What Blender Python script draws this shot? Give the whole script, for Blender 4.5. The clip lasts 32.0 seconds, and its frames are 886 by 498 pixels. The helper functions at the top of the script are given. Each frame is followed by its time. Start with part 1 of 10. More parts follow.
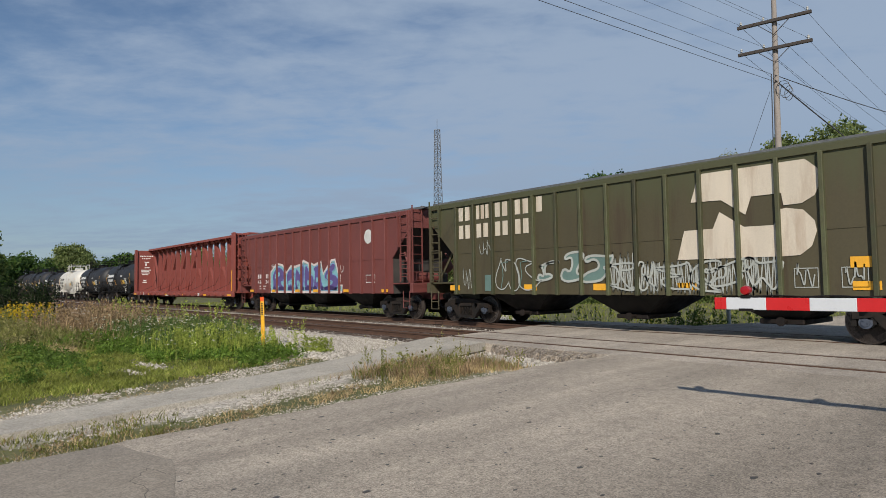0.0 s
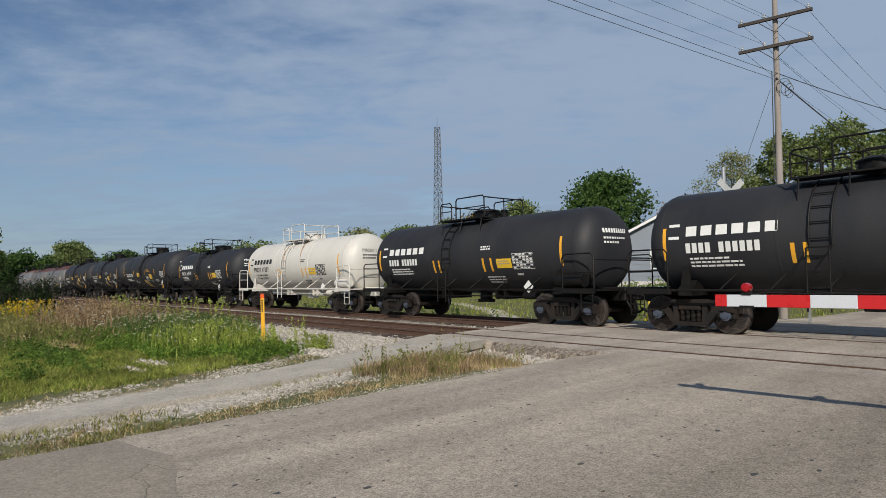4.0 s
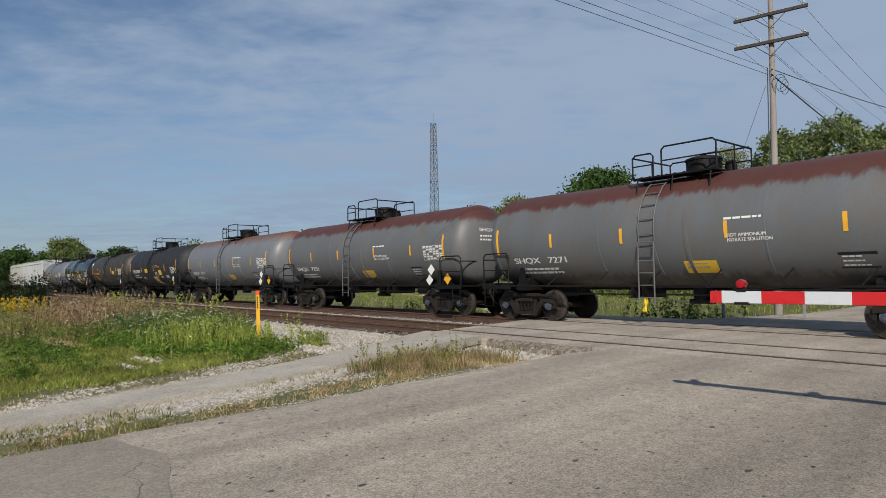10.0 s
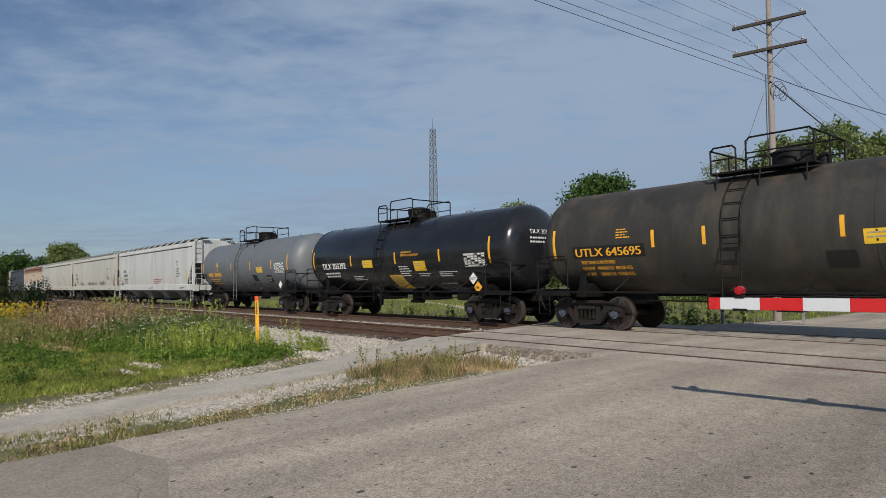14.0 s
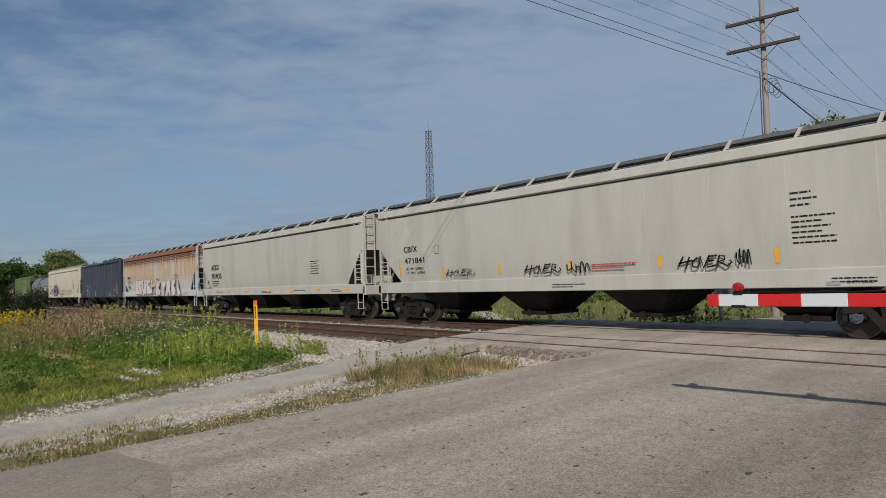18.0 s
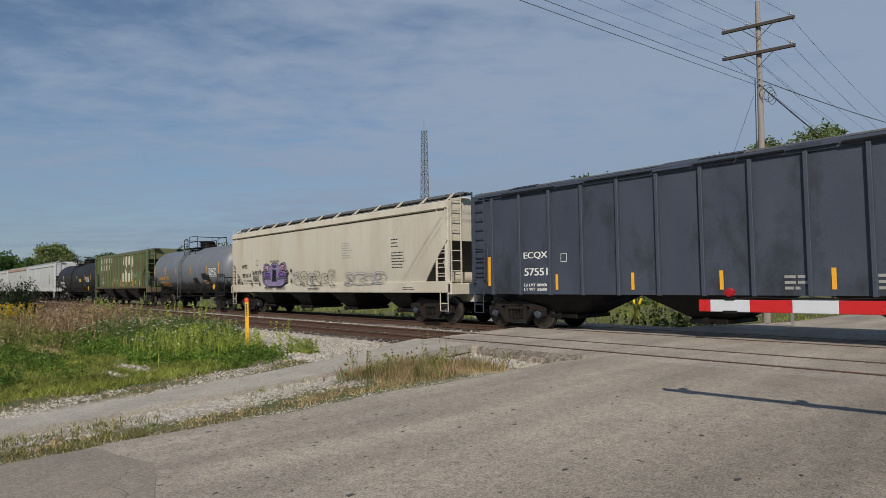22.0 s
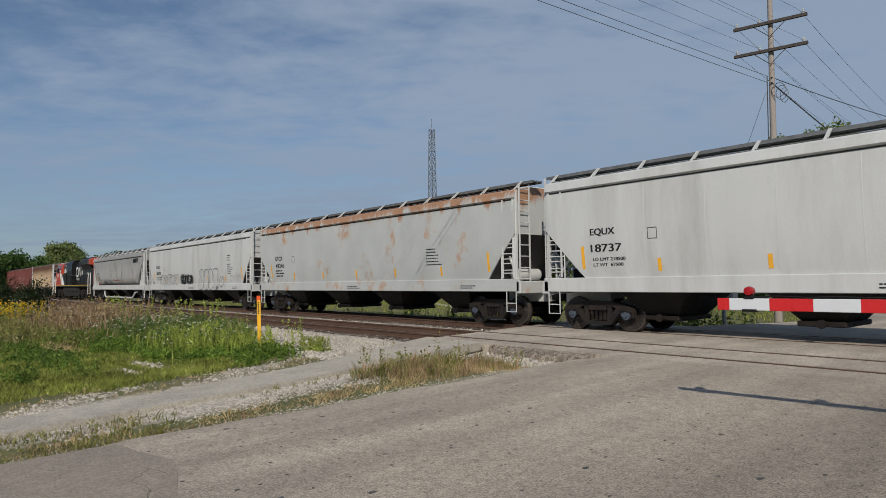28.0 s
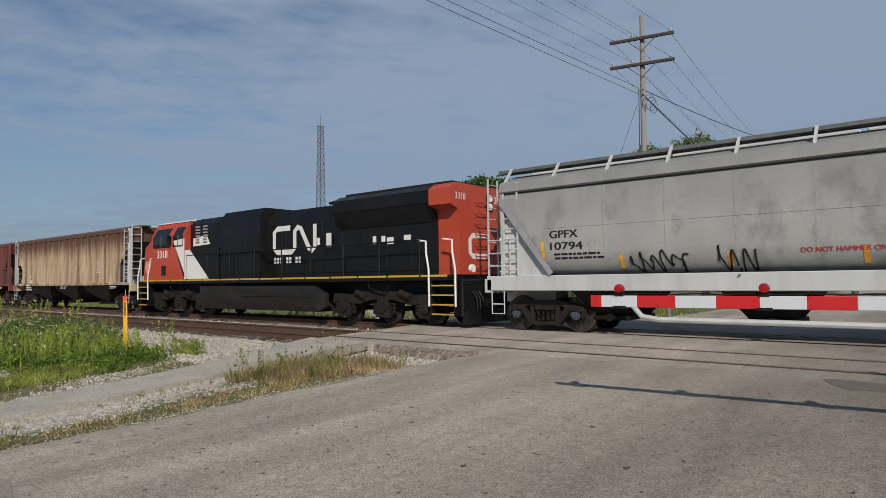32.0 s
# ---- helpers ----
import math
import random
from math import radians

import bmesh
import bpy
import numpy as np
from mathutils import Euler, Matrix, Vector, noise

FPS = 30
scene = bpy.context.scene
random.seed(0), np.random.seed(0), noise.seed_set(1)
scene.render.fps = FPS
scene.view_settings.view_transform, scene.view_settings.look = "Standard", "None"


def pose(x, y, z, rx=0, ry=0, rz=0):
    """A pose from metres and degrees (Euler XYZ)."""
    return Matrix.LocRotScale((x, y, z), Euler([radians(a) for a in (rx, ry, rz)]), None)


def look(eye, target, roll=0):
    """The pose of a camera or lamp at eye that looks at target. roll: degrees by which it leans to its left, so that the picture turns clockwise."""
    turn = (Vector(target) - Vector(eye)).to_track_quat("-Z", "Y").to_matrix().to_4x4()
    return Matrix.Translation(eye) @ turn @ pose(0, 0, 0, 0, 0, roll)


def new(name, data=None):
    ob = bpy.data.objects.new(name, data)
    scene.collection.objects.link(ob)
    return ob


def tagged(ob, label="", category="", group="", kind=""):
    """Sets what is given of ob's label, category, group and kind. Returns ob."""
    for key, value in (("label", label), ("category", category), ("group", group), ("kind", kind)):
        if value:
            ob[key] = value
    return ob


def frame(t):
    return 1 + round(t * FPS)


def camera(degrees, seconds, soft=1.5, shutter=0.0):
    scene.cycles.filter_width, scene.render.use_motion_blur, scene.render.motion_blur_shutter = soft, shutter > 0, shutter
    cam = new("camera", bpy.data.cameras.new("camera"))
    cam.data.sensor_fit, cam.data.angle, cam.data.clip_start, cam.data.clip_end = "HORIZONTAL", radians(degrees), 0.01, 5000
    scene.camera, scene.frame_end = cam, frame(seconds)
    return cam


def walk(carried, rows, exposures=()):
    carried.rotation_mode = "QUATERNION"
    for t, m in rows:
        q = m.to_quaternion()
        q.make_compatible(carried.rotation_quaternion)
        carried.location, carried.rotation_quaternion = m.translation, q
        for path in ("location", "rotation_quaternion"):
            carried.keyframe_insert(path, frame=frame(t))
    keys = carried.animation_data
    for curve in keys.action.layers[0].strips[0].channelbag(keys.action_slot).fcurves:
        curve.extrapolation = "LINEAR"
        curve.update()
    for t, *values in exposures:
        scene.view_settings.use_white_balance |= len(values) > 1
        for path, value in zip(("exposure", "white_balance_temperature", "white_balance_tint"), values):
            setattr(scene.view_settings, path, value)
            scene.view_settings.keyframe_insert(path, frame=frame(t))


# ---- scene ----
# ---- the camera and its walk ----
cam = camera(70, 32.0, 0.7)


def aim(x, y, z, yaw, pitch, roll):
    """The camera's pose: yaw to the left from +y, pitch up, roll."""
    return Matrix.Translation((x, y, z)) @ pose(0, 0, 0, 0, 0, yaw) @ pose(0, 0, 0, 90 + pitch) @ pose(0, 0, 0, 0, 0, roll)


PATH = [
    (0, 0.010, -0.002, 1.407, 49.94, 3.01, -0.92),
    (0.5, 0.005, -0.023, 1.409, 49.84, 3.07, -0.91),
    (1, 0.009, -0.015, 1.405, 49.84, 3.09, -0.87),
    (1.5, 0.008, 0.009, 1.409, 49.96, 3.03, -0.83),
    (2, 0.001, 0.001, 1.405, 49.96, 2.99, -0.87),
    (2.5, 0.001, 0.003, 1.405, 49.99, 2.87, -1.02),
    (3, 0.009, -0.009, 1.407, 50.00, 2.80, -0.77),
    (3.5, 0.007, -0.011, 1.398, 49.94, 2.82, -0.83),
    (5.5, -0.006, 0.001, 1.400, 49.89, 2.68, -0.84),
    (6, -0.000, -0.009, 1.403, 49.89, 2.67, -0.84),
    (6.5, 0.004, -0.006, 1.404, 49.90, 2.68, -0.88),
    (7, 0.005, -0.010, 1.399, 49.85, 2.67, -0.70),
    (7.5, 0.007, 0.003, 1.400, 49.89, 2.58, -0.70),
    (8, 0.002, -0.007, 1.404, 49.83, 2.49, -0.75),
    (8.5, 0.012, -0.016, 1.403, 49.71, 2.43, -0.89),
    (9, 0.005, -0.003, 1.402, 49.59, 2.44, -1.10),
    (9.5, 0.010, 0.007, 1.401, 49.57, 2.42, -1.02),
    (10, -0.002, 0.014, 1.405, 49.59, 2.44, -0.91),
    (10.5, 0.003, 0.004, 1.404, 49.59, 2.54, -0.64),
    (11, 0.005, -0.003, 1.409, 49.60, 2.66, -0.57),
    (11.5, 0.000, 0.006, 1.410, 49.67, 2.87, -0.62),
    (12, 0.004, 0.004, 1.403, 49.68, 3.06, -0.72),
    (12.5, 0.007, -0.005, 1.403, 49.63, 3.10, -0.67),
    (13, 0.008, -0.006, 1.406, 49.59, 3.08, -0.67),
    (13.5, 0.003, -0.002, 1.404, 49.51, 3.04, -0.75),
    (14, 0.011, 0.006, 1.410, 49.52, 2.95, -0.84),
    (14.5, -0.007, 0.019, 1.405, 49.53, 2.87, -0.75),
    (16.5, -0.004, 0.010, 1.408, 49.46, 2.55, -1.17),
    (17, -0.001, 0.003, 1.407, 49.43, 2.60, -1.37),
    (17.5, 0.005, -0.005, 1.411, 49.38, 2.73, -1.56),
    (18, 0.011, -0.009, 1.408, 49.29, 3.08, -1.74),
    (18.5, 0.014, 0.013, 1.412, 49.28, 3.09, -1.78),
    (19, 0.004, 0.013, 1.409, 49.19, 3.09, -1.60),
    (19.5, 0.001, 0.013, 1.407, 49.03, 3.01, -1.30),
    (20, 0.009, 0.003, 1.404, 48.92, 2.95, -1.41),
    (20.5, 0.004, 0.014, 1.408, 48.81, 2.87, -1.26),
    (21, 0.004, 0.013, 1.410, 48.71, 2.83, -1.09),
    (21.5, -0.006, 0.022, 1.410, 48.66, 2.88, -0.89),
    (22, -0.005, 0.022, 1.410, 48.72, 3.10, -0.77),
    (22.5, 0.002, 0.021, 1.411, 48.87, 3.22, -0.76),
    (23, 0.006, 0.011, 1.412, 48.88, 3.19, -0.73),
    (23.5, -0.006, 0.022, 1.411, 48.90, 3.13, -0.72),
    (24, -0.006, 0.026, 1.405, 48.95, 3.10, -0.74),
    (24.5, -0.001, 0.024, 1.409, 48.98, 3.05, -0.83),
    (25, 0.000, 0.012, 1.409, 48.97, 3.02, -0.78),
    (25.5, 0.018, -0.000, 1.408, 48.88, 3.02, -0.83),
    (27.5, -0.076, -0.060, 1.406, 49.39, 2.83, -1.08),
    (28, -0.079, -0.059, 1.404, 49.36, 2.99, -0.68),
    (28.5, -0.082, -0.041, 1.406, 49.55, 3.18, -0.89),
    (29, -0.101, -0.021, 1.407, 50.01, 3.34, -0.51),
    (29.5, -0.096, -0.052, 1.405, 50.09, 3.27, -0.27),
    (30, -0.092, -0.081, 1.407, 49.99, 3.31, -0.25),
    (30.5, -0.089, -0.073, 1.400, 49.58, 3.36, -0.18),
    (31, -0.096, -0.057, 1.400, 47.95, 3.28, -0.12),
    (31.5, -0.087, -0.006, 1.396, 44.69, 3.07, -0.30),
    (32, -0.110, 0.089, 1.390, 39.37, 2.81, -0.71),
]
walk(cam, [(t, aim(*row)) for t, *row in PATH], exposures=[(0, 0.0), (3, 0.0), (5.5, -0.13), (6, -0.15), (7, 0.0), (9, 0.0), (13, -0.02), (17, -0.21), (20, -0.18), (23, -0.20), (25, -0.16), (28, -0.2), (32, -0.24)])

# ---- world and sun ----
SUN = Vector((1.17, -1.25, 1.17)).normalized()
world = bpy.data.worlds.new("sky")
scene.world = world
world.use_nodes = True
wn, wl = world.node_tree.nodes, world.node_tree.links
for n in list(wn):
    wn.remove(n)


def wnode(kind, **values):
    n = wn.new(kind)
    for key, value in values.items():
        n.inputs[key].default_value = value
    return n


sky = wnode("ShaderNodeTexSky")
sky.sky_type, sky.sun_disc = "NISHITA", False
sky.sun_elevation, sky.sun_rotation = math.asin(SUN.z), math.atan2(SUN.x, SUN.y)
sky.air_density, sky.dust_density, sky.ozone_density = 1.0, 0.3, 3.5
coord = wnode("ShaderNodeTexCoord")
split = wnode("ShaderNodeSeparateXYZ")
wl.new(coord.outputs["Generated"], split.inputs[0])
height = wnode("ShaderNodeMath")
height.operation = "ADD"
wl.new(split.outputs[2], height.inputs[0])
height.inputs[1].default_value = 0.10
flat = wnode("ShaderNodeVectorMath")
flat.operation = "DIVIDE"
wl.new(coord.outputs["Generated"], flat.inputs[0])
wl.new(height.outputs[0], flat.inputs[1])
squash = wnode("ShaderNodeMapping")
squash.vector_type = "TEXTURE"
squash.inputs["Rotation"].default_value = (0, 0, radians(46))
squash.inputs["Scale"].default_value = (1.15, 0.78, 500)
wl.new(flat.outputs[0], squash.inputs[0])
big = wnode("ShaderNodeTexNoise", Scale=0.95, Detail=7.0, Roughness=0.58, Distortion=0.35)
fine = wnode("ShaderNodeTexNoise", Scale=4.2, Detail=8.0, Roughness=0.6, Distortion=0.25)
wl.new(squash.outputs[0], big.inputs["Vector"])
wl.new(squash.outputs[0], fine.inputs["Vector"])
both = wnode("ShaderNodeMath")
both.operation = "MULTIPLY_ADD"
wl.new(fine.outputs[0], both.inputs[0])
both.inputs[1].default_value = 0.58
lean = wnode("ShaderNodeMath")
lean.operation = "MULTIPLY_ADD"
wl.new(split.outputs[1], lean.inputs[0])
lean.inputs[1].default_value = 0.45
wl.new(big.outputs[0], lean.inputs[2])
wl.new(lean.outputs[0], both.inputs[2])
cover = wnode("ShaderNodeMapRange")
cover.interpolation_type = "SMOOTHSTEP"
wl.new(both.outputs[0], cover.inputs[0])
cover.inputs[1].default_value, cover.inputs[2].default_value = 0.70, 1.19
cover.inputs[3].default_value, cover.inputs[4].default_value = 0.02, 0.9
overhead = wnode("ShaderNodeMapRange")
overhead.interpolation_type = "SMOOTHSTEP"
wl.new(split.outputs[2], overhead.inputs[0])
overhead.inputs[1].default_value, overhead.inputs[2].default_value = 0.42, 0.8
overhead.inputs[3].default_value, overhead.inputs[4].default_value = 1.0, 0.35
thin = wnode("ShaderNodeMath")
thin.operation = "MULTIPLY"
wl.new(cover.outputs[0], thin.inputs[0])
wl.new(overhead.outputs[0], thin.inputs[1])
cloud = wnode("ShaderNodeMix")
cloud.data_type, cloud.blend_type = "RGBA", "MIX"
wl.new(thin.outputs[0], cloud.inputs[0])
wl.new(sky.outputs[0], cloud.inputs[6])
cloud.inputs[7].default_value = (3.85, 4.85, 6.35, 1)
back = wnode("ShaderNodeBackground", Strength=0.085)
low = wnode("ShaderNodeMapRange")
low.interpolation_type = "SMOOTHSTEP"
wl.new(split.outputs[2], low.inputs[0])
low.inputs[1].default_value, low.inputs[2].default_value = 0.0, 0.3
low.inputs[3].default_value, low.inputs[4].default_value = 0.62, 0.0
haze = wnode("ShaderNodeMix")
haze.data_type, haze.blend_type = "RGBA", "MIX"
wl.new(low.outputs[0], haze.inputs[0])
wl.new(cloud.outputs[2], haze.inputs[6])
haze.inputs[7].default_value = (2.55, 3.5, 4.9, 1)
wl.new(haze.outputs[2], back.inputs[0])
wout = wnode("ShaderNodeOutputWorld")
wl.new(back.outputs[0], wout.inputs[0])
sun = new("sun", bpy.data.lights.new("sun", "SUN"))
sun.data.energy, sun.data.angle, sun.data.color = 4.2, radians(0.6), (1.0, 0.925, 0.81)
sun.matrix_world = look(SUN * 50, (0, 0, 0))

# ---- materials ----
MATS = {}


def material(name, base, rough=0.6, metal=0.0, vary=0.25, scale=3.0, grain=40.0, bump=0.15, dirt=None, dirt_amount=0.0, dirt_scale=0.8,
             streak=1.0, random_tint=0.0, emit=0.0, low=0.45, high=0.75, spec=0.5, bump_scale=0.01):
    """A node material in object space: base colour with large and fine variation, stains of a second colour, roughness and relief."""
    if name in MATS:
        return MATS[name]
    m = bpy.data.materials.new(name)
    m.use_nodes = True
    nt = m.node_tree
    n, l = nt.nodes, nt.links
    b = n["Principled BSDF"]
    tc = n.new("ShaderNodeTexCoord")
    mp = n.new("ShaderNodeMapping")
    mp.inputs["Scale"].default_value = (1, 1, 1 / streak)
    l.new(tc.outputs["Object"], mp.inputs[0])
    n1 = n.new("ShaderNodeTexNoise")
    n1.inputs["Scale"].default_value, n1.inputs["Detail"].default_value = scale, 6
    l.new(mp.outputs[0], n1.inputs["Vector"])
    n2 = n.new("ShaderNodeTexNoise")
    n2.inputs["Scale"].default_value, n2.inputs["Detail"].default_value = grain, 4
    l.new(tc.outputs["Object"], n2.inputs["Vector"])
    add = n.new("ShaderNodeMath")
    add.operation = "ADD"
    l.new(n1.outputs[0], add.inputs[0])
    l.new(n2.outputs[0], add.inputs[1])
    ramp = n.new("ShaderNodeMapRange")
    ramp.inputs[1].default_value, ramp.inputs[2].default_value = 0.6, 1.4
    ramp.inputs[3].default_value, ramp.inputs[4].default_value = 1 - vary, 1 + vary
    l.new(add.outputs[0], ramp.inputs[0])
    tint = n.new("ShaderNodeVectorMath")
    tint.operation = "SCALE"
    tint.inputs[0].default_value = base
    if random_tint:
        info = n.new("ShaderNodeObjectInfo")
        rr = n.new("ShaderNodeMapRange")
        rr.inputs[3].default_value, rr.inputs[4].default_value = 1 - random_tint, 1 + random_tint
        l.new(info.outputs["Random"], rr.inputs[0])
        mul = n.new("ShaderNodeMath")
        mul.operation = "MULTIPLY"
        l.new(ramp.outputs[0], mul.inputs[0])
        l.new(rr.outputs[0], mul.inputs[1])
        l.new(mul.outputs[0], tint.inputs["Scale"])
    else:
        l.new(ramp.outputs[0], tint.inputs["Scale"])
    colour = tint.outputs[0]
    if dirt:
        n3 = n.new("ShaderNodeTexNoise")
        n3.inputs["Scale"].default_value, n3.inputs["Detail"].default_value, n3.inputs["Roughness"].default_value = dirt_scale, 9, 0.68
        l.new(mp.outputs[0], n3.inputs["Vector"])
        mask = n.new("ShaderNodeMapRange")
        mask.inputs[1].default_value, mask.inputs[2].default_value = low, high
        mask.inputs[4].default_value = dirt_amount
        l.new(n3.outputs[0], mask.inputs[0])
        mix = n.new("ShaderNodeMix")
        mix.data_type = "RGBA"
        l.new(mask.outputs[0], mix.inputs[0])
        l.new(colour, mix.inputs[6])
        mix.inputs[7].default_value = (*dirt, 1)
        colour = mix.outputs[2]
    l.new(colour, b.inputs["Base Color"])
    b.inputs["Metallic"].default_value = metal
    b.inputs["Specular IOR Level"].default_value = spec
    rg = n.new("ShaderNodeMapRange")
    rg.inputs[1].default_value, rg.inputs[2].default_value = 0.3, 0.7
    rg.inputs[3].default_value, rg.inputs[4].default_value = max(0.03, rough - 0.12), min(1, rough + 0.12)
    l.new(n1.outputs[0], rg.inputs[0])
    l.new(rg.outputs[0], b.inputs["Roughness"])
    if bump:
        bp = n.new("ShaderNodeBump")
        bp.inputs["Strength"].default_value, bp.inputs["Distance"].default_value = bump, bump_scale
        l.new(add.outputs[0], bp.inputs["Height"])
        l.new(bp.outputs[0], b.inputs["Normal"])
    if emit:
        b.inputs["Emission Color"].default_value = (*base, 1)
        b.inputs["Emission Strength"].default_value = emit
    MATS[name] = m
    return m


def graded(name, base, top, level, spread, low_dirt=None, low_level=0.0, rough=0.6, ragged=1.2, streak=4.0, amount=0.95, grime=(0.1, 0.08, 0.06), grime_amount=0.25, grime_scale=1.5, low=0.45, high=0.75, run=0.0, fine=1.6):
    """Car paint with rust that runs down from the roof below the height level, and grime with ragged edges from the sill up."""
    m = material(name, base, rough, vary=0.12, scale=1.2, grain=25, bump=0.12, dirt=grime, dirt_amount=grime_amount, dirt_scale=grime_scale, streak=run or streak, low=low, high=high)
    n, l = m.node_tree.nodes, m.node_tree.links
    b = n["Principled BSDF"]
    colour = b.inputs["Base Color"].links[0].from_socket
    tc = n.new("ShaderNodeTexCoord")
    sp = n.new("ShaderNodeSeparateXYZ")
    l.new(tc.outputs["Object"], sp.inputs[0])
    mp = n.new("ShaderNodeMapping")
    mp.inputs["Scale"].default_value = (fine, 1.0, 0.22)
    l.new(tc.outputs["Object"], mp.inputs[0])
    ns = n.new("ShaderNodeTexNoise")
    ns.inputs["Scale"].default_value, ns.inputs["Detail"].default_value, ns.inputs["Roughness"].default_value = 1.3, 9, 0.66
    l.new(mp.outputs[0], ns.inputs["Vector"])

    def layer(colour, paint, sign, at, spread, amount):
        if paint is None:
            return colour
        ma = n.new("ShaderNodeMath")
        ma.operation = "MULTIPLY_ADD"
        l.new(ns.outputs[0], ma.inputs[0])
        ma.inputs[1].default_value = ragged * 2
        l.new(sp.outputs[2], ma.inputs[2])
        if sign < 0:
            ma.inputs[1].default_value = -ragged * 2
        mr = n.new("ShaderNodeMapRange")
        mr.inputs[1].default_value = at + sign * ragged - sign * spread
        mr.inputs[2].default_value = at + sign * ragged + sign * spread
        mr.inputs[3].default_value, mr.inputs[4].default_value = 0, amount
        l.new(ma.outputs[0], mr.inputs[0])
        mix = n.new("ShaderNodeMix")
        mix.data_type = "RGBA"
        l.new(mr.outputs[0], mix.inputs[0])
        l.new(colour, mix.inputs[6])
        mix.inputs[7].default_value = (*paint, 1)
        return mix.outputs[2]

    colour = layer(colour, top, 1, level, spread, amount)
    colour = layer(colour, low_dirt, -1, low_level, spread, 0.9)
    l.new(colour, b.inputs["Base Color"])
    return m


STEEL = material("worn_black_steel", (0.007, 0.007, 0.007), 0.6, 0.1, 0.35, 4, 60, 0.3, (0.026, 0.018, 0.014), 0.5, 2.5, spec=0.25)
TRUCK = material("dusty_cast_steel", (0.016, 0.0145, 0.0135), 0.75, 0.1, 0.4, 5, 70, 0.35, (0.06, 0.038, 0.026), 0.6, 3, spec=0.25)
WHEEL = material("wheel_steel", (0.014, 0.0115, 0.0105), 0.65, 0.1, 0.3, 5, 60, 0.2, (0.042, 0.028, 0.02), 0.5, 3, spec=0.25)
TREAD = material("polished_tread", (0.12, 0.10, 0.09), 0.4, 0.6, 0.1, 5, 60, 0.05)
RUSTY = material("rusty_rail", (0.105, 0.058, 0.038), 0.75, 0.15, 0.3, 6, 80, 0.4, (0.05, 0.03, 0.022), 0.6, 4)
RAILTOP = material("rail_head", (0.19, 0.13, 0.10), 0.4, 0.7, 0.15, 5, 50, 0.05)
TIE = material("weathered_tie", (0.075, 0.055, 0.043), 0.9, 0, 0.4, 6, 60, 0.6, (0.15, 0.12, 0.10), 0.5, 3, random_tint=0.35)
SIGN_YELLOW = material("sign_yellow", (0.82, 0.52, 0.03), 0.4, 0, 0.08, 5, 50, 0.03, (0.4, 0.28, 0.1), 0.3, 4)
YELLOW = material("yellow_reflector", (0.85, 0.42, 0.03), 0.35, 0, 0.08, 5, 50, 0.03, (0.35, 0.2, 0.08), 0.3, 4)
WHITE = material("white_stencil", (0.75, 0.75, 0.72), 0.6, 0, 0.08, 9, 60, 0.02)
BLACK = material("black_stencil", (0.009, 0.009, 0.010), 0.6, 0, 0.1, 9, 60, 0.02)
GREY = material("grey_stencil", (0.32, 0.32, 0.31), 0.6, 0, 0.1, 9, 60, 0.02)
REDINK = material("red_stencil", (0.45, 0.05, 0.05), 0.6, 0, 0.1, 9, 60, 0.02)
CONCRETE = material("crossing_concrete", (0.40, 0.35, 0.292), 0.85, 0, 0.2, 1.2, 40, 0.35, (0.19, 0.16, 0.135), 0.55, 0.7)
ASPHALT = material("old_asphalt", (0.378, 0.325, 0.262), 0.9, 0, 0.14, 0.5, 55, 0.5, (0.20, 0.172, 0.14), 0.6, 0.22, low=0.42, high=0.72)
TAR = material("tar_seal", (0.06, 0.056, 0.052), 0.55, 0, 0.3, 8, 80, 0.3)
WALKWAY = material("path_concrete", (0.45, 0.41, 0.345), 0.9, 0, 0.22, 2.2, 60, 0.4, (0.23, 0.20, 0.16), 0.5, 1.0)


